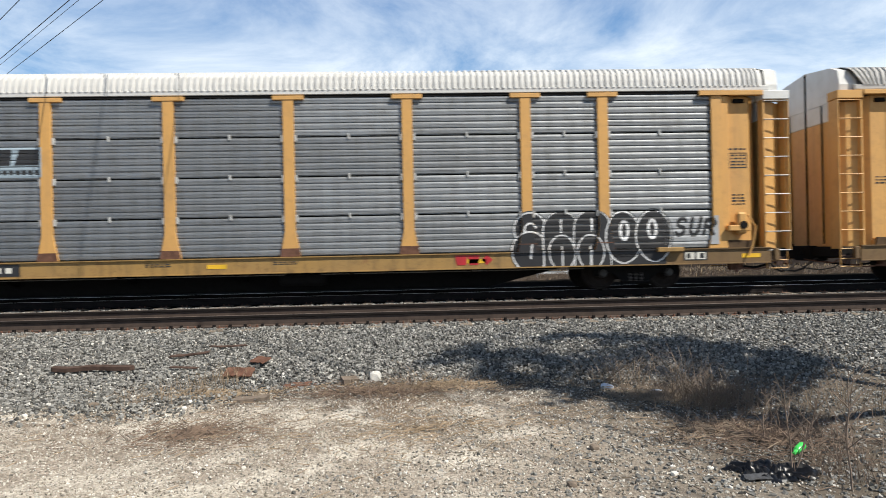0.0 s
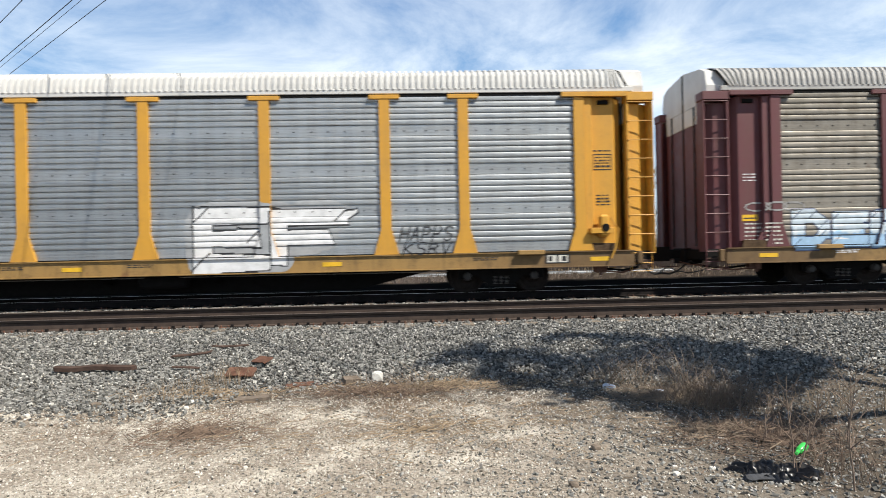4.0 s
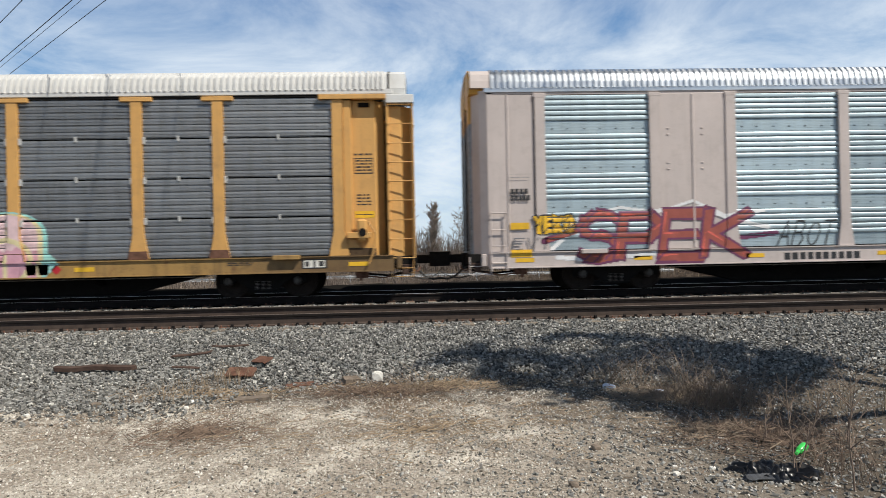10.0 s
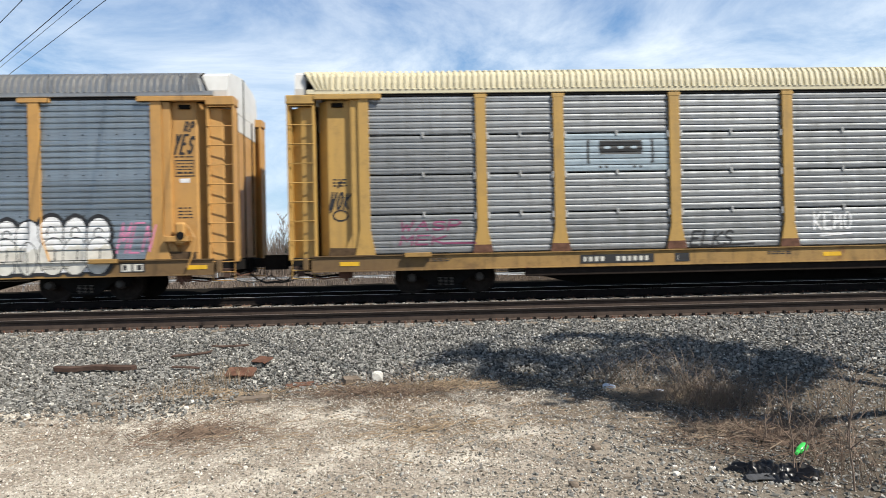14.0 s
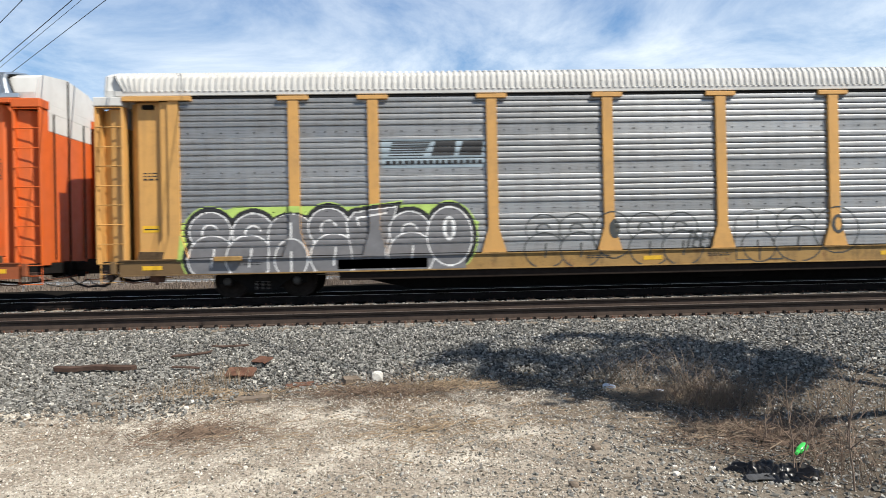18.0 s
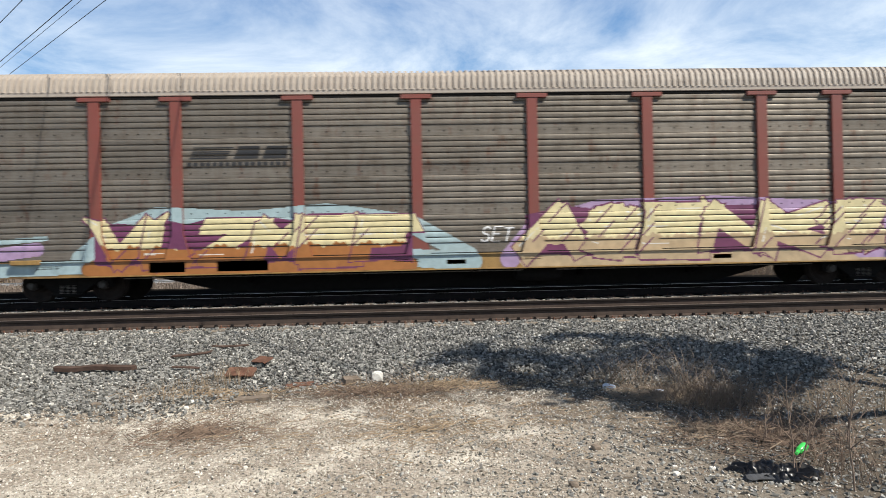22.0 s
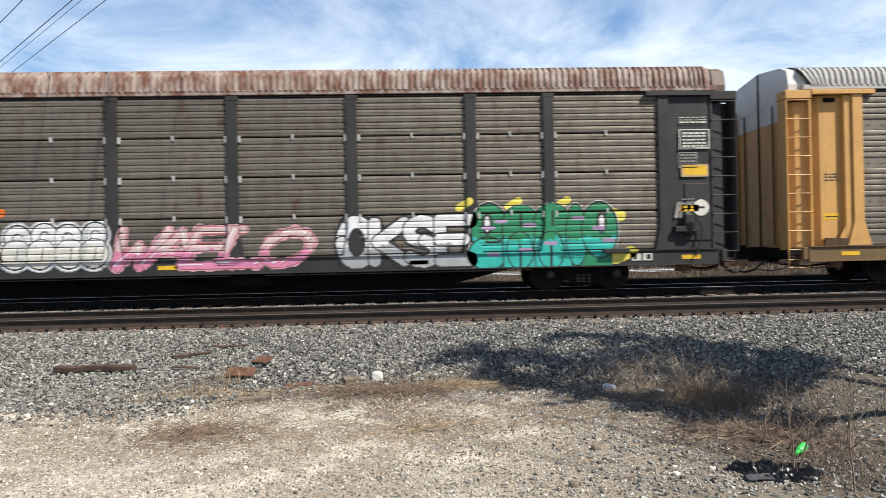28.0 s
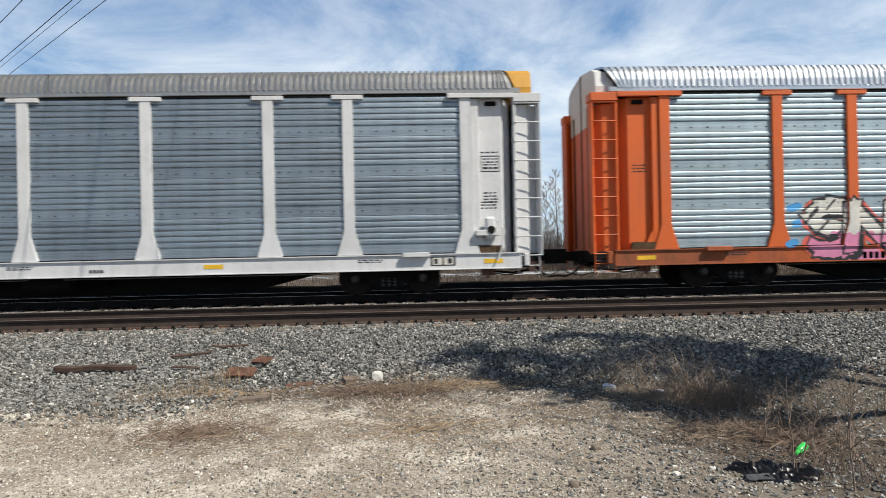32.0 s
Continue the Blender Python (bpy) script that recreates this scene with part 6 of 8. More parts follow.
def stencil(x0, x1, z1, rows, color="black", h=0.03, pitch=0.075):
    """Small lines of unreadable lettering."""
    rng = random.Random(int(1000 * x0) + rows)
    ops = []
    for k in range(rows):
        x, z = x0, z1 - k * pitch
        while x < x1 - 0.04:
            w = min(rng.uniform(0.05, 0.14), x1 - x)
            ops.append(("rect", color, x, x + w, z - h, z))
            x += w + 0.03
    return ops


def surface_rows(style):
    """Heights at which the sheets bend, and their depth there."""
    rows = []
    for r in range(4):
        z0 = Z_SILL + r * ROW
        if style == "fine":
            prof = rib_profile(0.022, ROW - 0.010, 6, 0.020, slot=0.010)
        elif style == "wide":
            prof = rib_profile(0.004, ROW - 0.004, 5, 0.022, 0.25)
        else:
            prof = rib_profile(0.004, ROW - 0.004, 5, 0.026, 0.30)
        rows += [(z + z0, y) for y, z in prof[:-2]]
    return rows


def drape(car, spec, ops, name, label="", step=0.012):
    """Rasters paint steps and lays the strips on the car's near side."""
    xs, zs = [], []
    for op in ops:
        if op[0] == "rect":
            xs += op[2:4]
            zs += op[4:6]
        elif op[0] == "poly":
            xs += [p[0] for p in op[2]]
            zs += [p[1] for p in op[2]]
        else:
            xs += [p[0] - op[3] for p in op[2]] + [p[0] + op[3] for p in op[2]]
            zs += [p[1] - op[3] for p in op[2]] + [p[1] + op[3] for p in op[2]]
    xa, xb, za, zb = max(min(xs), -13.0), min(max(xs), 13.0), max(min(zs), 0.59), min(max(zs), 4.7)
    if xb - xa < 0.01 or zb - za < 0.005:
        return None
    bends = surface_rows(spec["panel"])
    cuts = sorted({round(z, 4) for z, _ in bends if za < z < zb} | {za, zb} | {z for z in (0.925, 0.95, 0.956, 1.13, 1.15, 1.55, 2.55) if za < z < zb})
    fine = []
    for a, b in zip(cuts, cuts[1:]):
        k = max(1, math.ceil((b - a) / 0.026))
        fine += [a + (b - a) * i / k for i in range(k)]
    fine.append(zb)
    zedge = np.array(fine)
    zmid = (zedge[1:] + zedge[:-1]) / 2
    nx = max(2, int((xb - xa) / step))
    xedge = np.linspace(xa, xb, nx + 1)
    xmid = (xedge[1:] + xedge[:-1]) / 2
    GX, GZ = np.meshgrid(xmid, zmid)
    colors, index = [], {}
    grid = np.full(GX.shape, -1, dtype=np.int32)
    for op in ops:
        c = op[1]
        if c is not None and c not in index:
            index[c] = len(colors)
            colors.append(c)
        ci = -1 if c is None else index[c]
        if op[0] == "rect":
            grid[(GX >= op[2]) & (GX <= op[3]) & (GZ >= op[4]) & (GZ <= op[5])] = ci
        elif op[0] == "poly" or op[0] == "low" and op[3] == 0:
            p = op[2]
            i0, i1 = np.searchsorted(xmid, (min(q[0] for q in p), max(q[0] for q in p)))
            j0, j1 = np.searchsorted(zmid, (min(q[1] for q in p), max(q[1] for q in p)))
            if i1 <= i0 or j1 <= j0:
                continue
            sx, sz = GX[j0:j1, i0:i1], GZ[j0:j1, i0:i1]
            inside = np.zeros(sx.shape, bool)
            for (x1, z1), (x2, z2) in zip(p, p[1:] + p[:1]):
                if z1 != z2:
                    inside ^= ((z1 > sz) != (z2 > sz)) & (sx < (x2 - x1) * (sz - z1) / (z2 - z1) + x1)
            if op[0] == "low":
                inside &= sz < op[4] + 0.05 * np.sin(sx * 9) + 0.03 * np.sin(sx * 31)
            grid[j0:j1, i0:i1][inside] = ci
        else:
            r = op[3]
            px, pz = [q[0] for q in op[2]], [q[1] for q in op[2]]
            i0, i1 = np.searchsorted(xmid, (min(px) - r, max(px) + r))
            j0, j1 = np.searchsorted(zmid, (min(pz) - r, max(pz) + r))
            if i1 <= i0 or j1 <= j0:
                continue
            sx, sz = GX[j0:j1, i0:i1], GZ[j0:j1, i0:i1]
            hit = np.zeros(sx.shape, bool)
            for (x1, z1), (x2, z2) in zip(op[2], op[2][1:]):
                dx, dz = x2 - x1, z2 - z1
                q = dx * dx + dz * dz
                t = np.clip(((sx - x1) * dx + (sz - z1) * dz) / q, 0, 1) if q > 0 else 0
                hit |= (sx - x1 - t * dx) ** 2 + (sz - z1 - t * dz) ** 2 < r * r
            if op[0] == "low":
                hit &= sz < op[4] + 0.05 * np.sin(sx * 9) + 0.03 * np.sin(sx * 31)
            grid[j0:j1, i0:i1][hit] = ci
    bz, by = np.array([b[0] for b in bends]), np.array([b[1] for b in bends])
    eps = 0.006
    blank = spec.get("blank", {})
    foot = spec.get("foot", 0.24 if spec["panel"] == "fine" else 0.30)
    v, f, mi = [], [], []
    for j in range(len(zmid)):
        row = grid[j]
        if (row < 0).all():
            continue
        z, z0, z1 = zmid[j], zedge[j], zedge[j + 1]
        seam = z > 0.956 and not (0.022 if spec["panel"] == "fine" else 0.004) < (z - Z_SILL) % ROW < ROW - 0.008
        if z < 0.956:
            kind = np.zeros(nx, np.int32)
        else:
            kind = np.full(nx, 2, np.int32)
            w = 0.125 if z > 1.55 else 0.125 + (foot - 0.125) * (1.55 - z) / 0.595
            for k, (a, b) in enumerate(zip(POSTS, POSTS[1:])):
                if k in blank:
                    kind[(xmid > a) & (xmid < b)] = 3
                if k in spec.get("plates", {}) and z > 2.87:
                    kind[(xmid > a) & (xmid < b)] = 3
            for p in POSTS:
                kind[np.abs(xmid - p) < w] = 1
            kind[np.abs(xmid) > 11.98] = 3
            if not spec.get("flat_end") and spec["panel"] != "tri":
                kind[(np.abs(xmid) > 12.16) & (np.abs(xmid) < 12.75)] = 4
                kind[np.abs(xmid) > 12.75] = 5
        key = row * 8 + kind
        edges = np.flatnonzero(np.diff(key)) + 1
        for a, b in zip(np.concatenate(([0], edges)), np.concatenate((edges, [nx]))):
            c, k = row[a], kind[a]
            if c < 0 or k == 5:
                continue
            if k == 0:
                y0 = y1 = SIDE - 0.03 if z < 0.925 else SIDE - 0.07
            elif k == 1:
                y0 = y1 = SIDE - (0.04 if z < 1.13 and spec.get("shoe") else 0.03)
            elif k == 2:
                y0, y1 = float(np.interp(z0 + 1e-4, bz, by)), float(np.interp(z1 - 1e-4, bz, by))
                if seam or min(y0, y1) > -1.466:      # spray does not reach the bottom of a groove
                    continue
            elif k == 3:
                y0 = y1 = SIDE - 0.012
            else:
                y0 = y1 = SIDE + 0.14
            n = len(v)
            v += [(xedge[a], y0 - eps, z0), (xedge[b], y0 - eps, z0), (xedge[b], y1 - eps, z1), (xedge[a], y1 - eps, z1)]
            f.append((n, n + 1, n + 2, n + 3))
            mi.append(c)
    if not f:
        return None
    me = bpy.data.meshes.new(name)
    me.from_pydata(v, [], f)
    for c in colors:
        me.materials.append(SPRAY[c])
    me.polygons.foreach_set("material_index", mi)
    me.update()
    ob = part(name, me, car, label)
    if name == "stencil":
        ob["kind"] = "stuff"
    return ob

NO = {}
SPECS = [
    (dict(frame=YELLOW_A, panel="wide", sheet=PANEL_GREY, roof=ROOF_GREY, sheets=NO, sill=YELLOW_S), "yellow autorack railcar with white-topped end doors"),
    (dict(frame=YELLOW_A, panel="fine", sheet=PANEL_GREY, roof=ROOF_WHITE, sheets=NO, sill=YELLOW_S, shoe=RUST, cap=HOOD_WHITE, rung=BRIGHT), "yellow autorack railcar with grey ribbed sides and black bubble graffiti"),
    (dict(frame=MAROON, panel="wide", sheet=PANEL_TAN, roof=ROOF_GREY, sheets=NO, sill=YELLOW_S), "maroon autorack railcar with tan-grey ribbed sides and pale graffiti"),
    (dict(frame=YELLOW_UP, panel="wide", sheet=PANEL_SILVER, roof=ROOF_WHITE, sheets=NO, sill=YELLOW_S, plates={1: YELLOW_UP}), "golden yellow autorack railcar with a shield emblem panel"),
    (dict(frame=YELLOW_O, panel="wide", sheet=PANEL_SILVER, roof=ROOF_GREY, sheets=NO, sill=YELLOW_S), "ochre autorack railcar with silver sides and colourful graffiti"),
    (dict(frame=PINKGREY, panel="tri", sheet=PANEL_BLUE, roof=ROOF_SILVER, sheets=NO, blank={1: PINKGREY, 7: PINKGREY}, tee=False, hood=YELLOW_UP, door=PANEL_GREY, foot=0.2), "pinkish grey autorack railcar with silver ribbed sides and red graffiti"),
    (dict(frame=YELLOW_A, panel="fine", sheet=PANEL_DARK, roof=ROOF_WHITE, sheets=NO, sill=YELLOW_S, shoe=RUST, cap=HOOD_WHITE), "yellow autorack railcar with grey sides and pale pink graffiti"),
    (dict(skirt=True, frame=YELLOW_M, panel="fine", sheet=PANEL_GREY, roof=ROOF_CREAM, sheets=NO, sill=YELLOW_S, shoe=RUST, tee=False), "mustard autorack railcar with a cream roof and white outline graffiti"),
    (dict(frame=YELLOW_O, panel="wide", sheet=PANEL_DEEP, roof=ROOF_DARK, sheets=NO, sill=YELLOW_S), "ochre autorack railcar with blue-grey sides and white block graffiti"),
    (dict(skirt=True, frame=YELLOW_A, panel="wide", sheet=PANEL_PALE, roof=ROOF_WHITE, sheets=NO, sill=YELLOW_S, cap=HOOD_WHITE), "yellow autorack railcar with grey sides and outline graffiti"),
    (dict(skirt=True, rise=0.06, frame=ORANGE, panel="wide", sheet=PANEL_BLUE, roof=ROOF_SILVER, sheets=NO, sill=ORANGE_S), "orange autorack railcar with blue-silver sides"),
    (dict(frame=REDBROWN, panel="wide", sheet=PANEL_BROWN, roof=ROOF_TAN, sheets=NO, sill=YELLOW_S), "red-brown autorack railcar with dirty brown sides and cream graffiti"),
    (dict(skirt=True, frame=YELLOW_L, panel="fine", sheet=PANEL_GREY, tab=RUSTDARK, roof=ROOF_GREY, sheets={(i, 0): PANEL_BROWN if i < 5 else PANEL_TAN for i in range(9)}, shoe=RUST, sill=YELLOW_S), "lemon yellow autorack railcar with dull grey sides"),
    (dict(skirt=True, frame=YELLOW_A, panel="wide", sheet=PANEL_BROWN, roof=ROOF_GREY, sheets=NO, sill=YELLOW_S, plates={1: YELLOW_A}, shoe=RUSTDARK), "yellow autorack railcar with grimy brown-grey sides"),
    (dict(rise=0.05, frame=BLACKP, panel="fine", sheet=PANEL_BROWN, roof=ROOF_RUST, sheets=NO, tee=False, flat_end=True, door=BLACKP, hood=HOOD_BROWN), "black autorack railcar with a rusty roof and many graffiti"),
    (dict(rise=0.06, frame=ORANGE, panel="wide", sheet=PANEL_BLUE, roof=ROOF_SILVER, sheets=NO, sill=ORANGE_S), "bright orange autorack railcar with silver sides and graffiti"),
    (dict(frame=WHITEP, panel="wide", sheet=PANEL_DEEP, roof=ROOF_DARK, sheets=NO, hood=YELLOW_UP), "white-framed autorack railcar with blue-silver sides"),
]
CARS, AXLES = [], []
for spec, label in SPECS:
    car, axles = railcar(spec, label)
    CARS.append(car)
    AXLES.append(axles)


# ---- lettering, emblems and graffiti, car by car ----
def rect(c, x0, x1, z0, z1):
    return ("rect", c, x0, x1, z0, z1)


def plate(x0, x1, z0, z1, n1, n2):
    """Black sill plate with two groups of pale bars."""
    zc, h = (z0 + z1) / 2, (z1 - z0) * 0.27
    m = x0 + (x1 - x0) * (n1 + 0.5) / (n1 + n2 + 1)
    return [rect("plate", x0, x1, z0, z1)] + bars("ivory", x0 + 0.08, m - 0.1, zc - h, zc + h, n1, 0.58) + bars("ivory", m + 0.15, x1 - 0.08, zc - h, zc + h, n2, 0.58)


def number(c, x0, x1, z0, z1, n):
    return bars(c, x0, x1, z0, z1, n)


def wedge_logo(x0, x1, z0, z1):
    """Slanted orange blocks over a long black wedge."""
    h = z1 - z0
    w = (x1 - x0) / 4.2
    zs = z0 + h * 0.42
    ops = [("poly", "orange", [(x0 + 0.25 + i * w, zs), (x0 + 0.25 + (i + 0.82) * w, zs), (x0 + 0.40 + (i + 0.82) * w, z1), (x0 + 0.40 + i * w, z1)]) for i in range(4)]
    return ops + [("poly", "plate", [(x0, z0), (x0 + 0.18, zs - 0.03), (x1, zs - 0.03), (x1 - 0.3, zs - 0.07)])]


def horse_logo(x0, x1, z0, z1, dark="plate", patch="frost"):
    """Pale patch with speed stripes, an arched mark, two heavy blocks and a line of small bars."""
    h, w = z1 - z0, x1 - x0
    ops = [rect(patch, x0 - 0.1, x1 + 0.05, z0 - 0.12, z1 + 0.05)] if patch else []
    for k in range(6):
        z = z0 + h * (0.30 + 0.12 * k)
        ops.append(("poly", dark, [(x0 + 0.05 + 0.02 * k, z), (x0 + 0.38 * w + 0.035 * k, z), (x0 + 0.39 * w + 0.035 * k, z + h * 0.075), (x0 + 0.07 + 0.02 * k, z + h * 0.075)]))
    for u0, u1 in ((0.46, 0.70), (0.74, 0.98)):
        ops.append(("poly", dark, [(x0 + u0 * w, z0 + 0.3 * h), (x0 + u1 * w, z0 + 0.3 * h), (x0 + (u1 + 0.02) * w, z1), (x0 + (u0 + 0.05) * w, z1)]))
    return ops + bars(dark, x0, x1, z0 - 0.05, z0 + 0.10 * h, 16, 0.7)


def block_logo(x0, x1, z0, z1, patch, dark="plate"):
    """Coloured patch with three heavy blocks over a bar."""
    h, w = z1 - z0, x1 - x0
    a, b = z0 + 0.36 * h, z0 + 0.88 * h
    ops = [rect(patch, x0, x1, z0, z1), rect(dark, x0 + 0.18 * w, x0 + 0.84 * w, z0 + 0.13 * h, z0 + 0.27 * h)]
    for i in range(3):
        c = x0 + (0.29 + 0.22 * i) * w
        m = (a + b) / 2
        ops.append(("poly", dark, [(c - 0.19, a), (c + 0.19, a), (c + 0.22, m), (c + 0.19, b), (c - 0.19, b), (c - 0.22, m)]))
        ops.append(("line", patch, [(c - 0.04, m), (c + 0.04, m)], 0.035))
    return ops


def noodle_logo(x0, x1, z0, z1, c, r):
    """A rounded ring and a slanting bar."""
    w, h = x1 - x0, z1 - z0
    ring = [(0.08, 1), (0.0, 0.85), (0.0, 0.15), (0.08, 0), (0.42, 0), (0.5, 0.15), (0.5, 0.85), (0.42, 1), (0.08, 1)]
    return [("line", c, [(x0 + a * w, z0 + b * h) for a, b in line], r) for line in (ring, [(0.68, 0.95), (0.95, 0.05)])]


def tank_logo(x0, x1, z0, z1, c="red"):
    """Two tapered blocks and a lozenge."""
    w, h = x1 - x0, z1 - z0
    ops = [("poly", c, [(x0 + u * w, z0), (x0 + (u + 0.24) * w, z0), (x0 + (u + 0.28) * w, z1), (x0 + (u - 0.04) * w, z1)]) for u in (0.05, 0.38)]
    return ops + [("poly", c, [(x0 + 0.70 * w, (z0 + z1) / 2), (x0 + 0.85 * w, z0), (x1, (z0 + z1) / 2), (x0 + 0.85 * w, z1)])]


def common_marks(i, car, spec):
    """Reflectors on the sill, stencils and labels at both ends."""
    rng = random.Random(40 + i)
    orange = i in (10, 15)
    for k, x in enumerate((-12.4, -9.6, -6.6, -3.4, -0.6, 2.6, 5.6, 8.4, 12.3)):
        x += rng.uniform(-0.25, 0.25)
        if i != 5 and (k % 2 or -8.8 < x < -4.2):
            continue
        c = "rust" if orange and k % 2 else "sun"
        drape(car, spec, [rect(c, x, x + 0.46, 0.70, 0.80)], "reflector", "yellow reflective strip on the sill")
    dark = "dim" if i == 14 else "white" if i in (2, 11) else "plate"
    if i == 5:
        return
    e = stencil(12.22, 12.66, 3.42, 1, dark) + [rect(dark, 12.22, 12.68, 3.30, 3.315), rect(dark, 12.22, 12.68, 2.93, 2.945), rect(dark, 12.22, 12.235, 2.93, 3.315), rect(dark, 12.665, 12.68, 2.93, 3.315)] + stencil(12.27, 12.64, 3.26, 4, dark)
    drape(car, spec, e, "stencil", "small stencilled data panel")
    drape(car, spec, stencil(12.28, 12.62, 2.45 - rng.uniform(0, 0.3), 4, dark), "stencil", "lines of small stencilled marks")
    drape(car, spec, stencil(-12.62, -12.28, 2.95 + rng.uniform(-0.3, 0.3), 3, dark), "stencil", "lines of small stencilled marks")
    if i in (2, 6, 9, 11, 12, 13, 14):
        drape(car, spec, [rect("sun", 12.22, 12.70, 1.86, 2.02), rect("plate", 12.26, 12.66, 1.93, 1.95)], "warning_label", "yellow warning label")
        drape(car, spec, [rect("sun", -12.66, -12.26, 1.60, 1.76), rect("plate", -12.62, -12.30, 1.66, 1.69)], "warning_label", "yellow warning label")
    if i in (4, 8, 10, 15):
        drape(car, spec, [rect("white", 12.33, 12.57, 2.78, 2.88)], "label", "small white label")
    drape(car, spec, [rect("plate", 10.95, 11.55, 0.66, 0.88)] + [rect("ivory", 11.0, 11.22, 0.68, 0.86), rect("plate", 11.03, 11.12, 0.70, 0.84), rect("ivory", 11.28, 11.5, 0.68, 0.86), rect("plate", 11.36, 11.47, 0.70, 0.84)], "data_plate", "black and white data plate on the sill")
    for x in (-10.4, -2.0, 1.0, 9.2):
        drape(car, spec, stencil(x, x + 0.6, 0.84, 2, dark if i != 14 else "dim", 0.02, 0.05), "stencil")


def piece(i, ops, label="spray-painted graffiti lettering", name="graffiti"):
    drape(CARS[i], SPECS[i][0], ops, name, label)


def paint_cars():
    g = wildstyle
    for i, car in enumerate(CARS):
        common_marks(i, car, SPECS[i][0])
    # first full car
    piece(1, throwup("8nnoo", 6.80, 10.62, 0.56, 1.93, "black", "white", 0.032, (("charcoal", 0.03),), seed=3), "black bubble graffiti with white outlines")
    piece(1, [rect("silver", 10.5, 11.85, 1.05, 1.75)] + tag_ops("SUR", 10.75, 11.82, 1.24, 1.74, "black", 0.045), "small black tag on a pale patch")
    piece(1, throwup("8n8nn", -11.70, -7.45, 0.50, 2.08, "black", "white", 0.036, seed=5, slit=0.026), "black block graffiti with white outlines")
    piece(1, tank_logo(5.33, 6.25, 0.66, 0.90), "red emblem blocks", "emblem")
    piece(1, horse_logo(-6.74, -4.39, 3.06, 3.60), "dark emblem with speed stripes", "emblem")
    piece(1, plate(-7.72, -4.88, 0.62, 0.90, 4, 6), "black plate with pale bars", "number_plate")
    # maroon car
    piece(2, [("poly", "blue", [(-4.0, 0.59), (-3.3, 0.66), (-3.2, 1.0), (1.2, 0.75), (2.0, 0.59)])] + throwup("eoole", -3.12, 1.16, 0.62, 2.04, "charcoal", "palegreen", 0.06, (("black", 0.02),), eye="lightblue", seed=4), "dark bubble graffiti with pale green outlines")
    piece(2, throwup("8888", 1.95, 4.08, 0.72, 1.88, "lightblue", "navy", 0.022, (("navy", 0.03),), seed=2, slit=0.014), "light blue bubble graffiti")
    piece(2, [jagged(7.2, 9.5, 0.62, 1.80, 11, "green", 0.0, 8)] + banded("WXNA", 7.2, 9.3, 0.70, 1.6, 0.05, (("darkgreen", 0.035, 0, 0),), 0.4, 0.2, -0.3, 6), "green angular graffiti")
    piece(2, tag_ops("ES", 10.4, 11.4, 1.0, 1.6, "grey", 0.018), "faint grey tag")
    piece(2, [rect("maroon", -4.14, -1.58, 2.91, 3.69)] + bars("white", -4.04, -2.65, 3.34, 3.55, 7, 0.8) + [rect("white", -4.10, -1.90, 3.13, 3.22), rect("white", -4.10, -1.95, 2.98, 3.07), ("line", "white", arc(-1.98, 3.28, 0.26, 0.28, 0, 210), 0.055), ("line", "white", arc(-1.98, 3.28, 0.10, 0.12, -20, 200), 0.04)], "maroon plate with white bars and a curled mark", "emblem")
    piece(2, [rect("plate", 4.95, 6.73, 0.60, 0.84)] + tank_logo(5.35, 6.35, 0.65, 0.80, "silver"), "black plate with pale blocks", "emblem")
    piece(2, g("DER-QSD", -11.45, -4.48, 0.86, 1.85, 0.15, "paleblue", "navy", None, 0.025, 0.05, gap=0.0, gloss="white", low="lightblue"), "pale blue and white block graffiti")
    piece(2, plate(-7.75, -5.01, 0.60, 0.84, 4, 6), "black plate with pale bars", "number_plate")
    piece(2, [("line", "dim", arc(-12.3 + 0.45 * k, 1.95, 0.28, 0.10, 0, 360, 12), 0.02) for k in range(3)] + [("line", "dim", arc(-4.4 + 0.5 * k, 1.80, 0.30, 0.14, 0, 360, 12), 0.03) for k in range(4)] + stencil(-12.6, -11.75, 1.55, 6, "ivory", 0.035, 0.10), "pale scribbles")
    # golden yellow car
    piece(3, [("poly", "ivory", [(-8.50, 4.44), (-8.38, 4.52), (-7.66, 4.52), (-7.54, 4.44), (-7.56, 3.92), (-7.68, 3.66), (-8.02, 3.55), (-8.36, 3.66), (-8.48, 3.92)]), ("poly", "carblue", [(-8.46, 4.42), (-8.36, 4.49), (-7.68, 4.49), (-7.58, 4.42), (-7.59, 4.10), (-8.45, 4.10)])] +
          [rect("red", -8.40 + 0.155 * k, -8.33 + 0.155 * k, 3.68 if k in (0, 5) else 3.60, 4.08) for k in range(6)] + bars("ivory", -8.32, -7.72, 4.33, 4.42, 5) + bars("ivory", -8.36, -7.68, 4.18, 4.27, 7), "shield emblem of blue, red and white", "emblem")
    piece(3, [op for l in letters("BUILDING AMERICA", -8.82, -7.24, 3.16, 3.31, 0.012, 0, 0, 0.12) for op in [("line", "plate", s, 0.014) for s in l]], "dark slogan lettering", "slogan")
    piece(3, g("JEWLS", -6.95, -2.70, 0.66, 2.00, 0.15, "black", "black", "white", 0.0, 0.07, gap=-0.08, bounce=0.03), "black block graffiti edged in white")
    piece(3, g("SEI", -11.68, -9.2, 0.95, 2.0, 0.16, "silver", "white", None, 0.03, 0), "faded silver graffiti with white outlines")
    piece(3, plate(-8.06, -5.46, 0.60, 0.82, 4, 6), "black plate with pale bars", "number_plate")
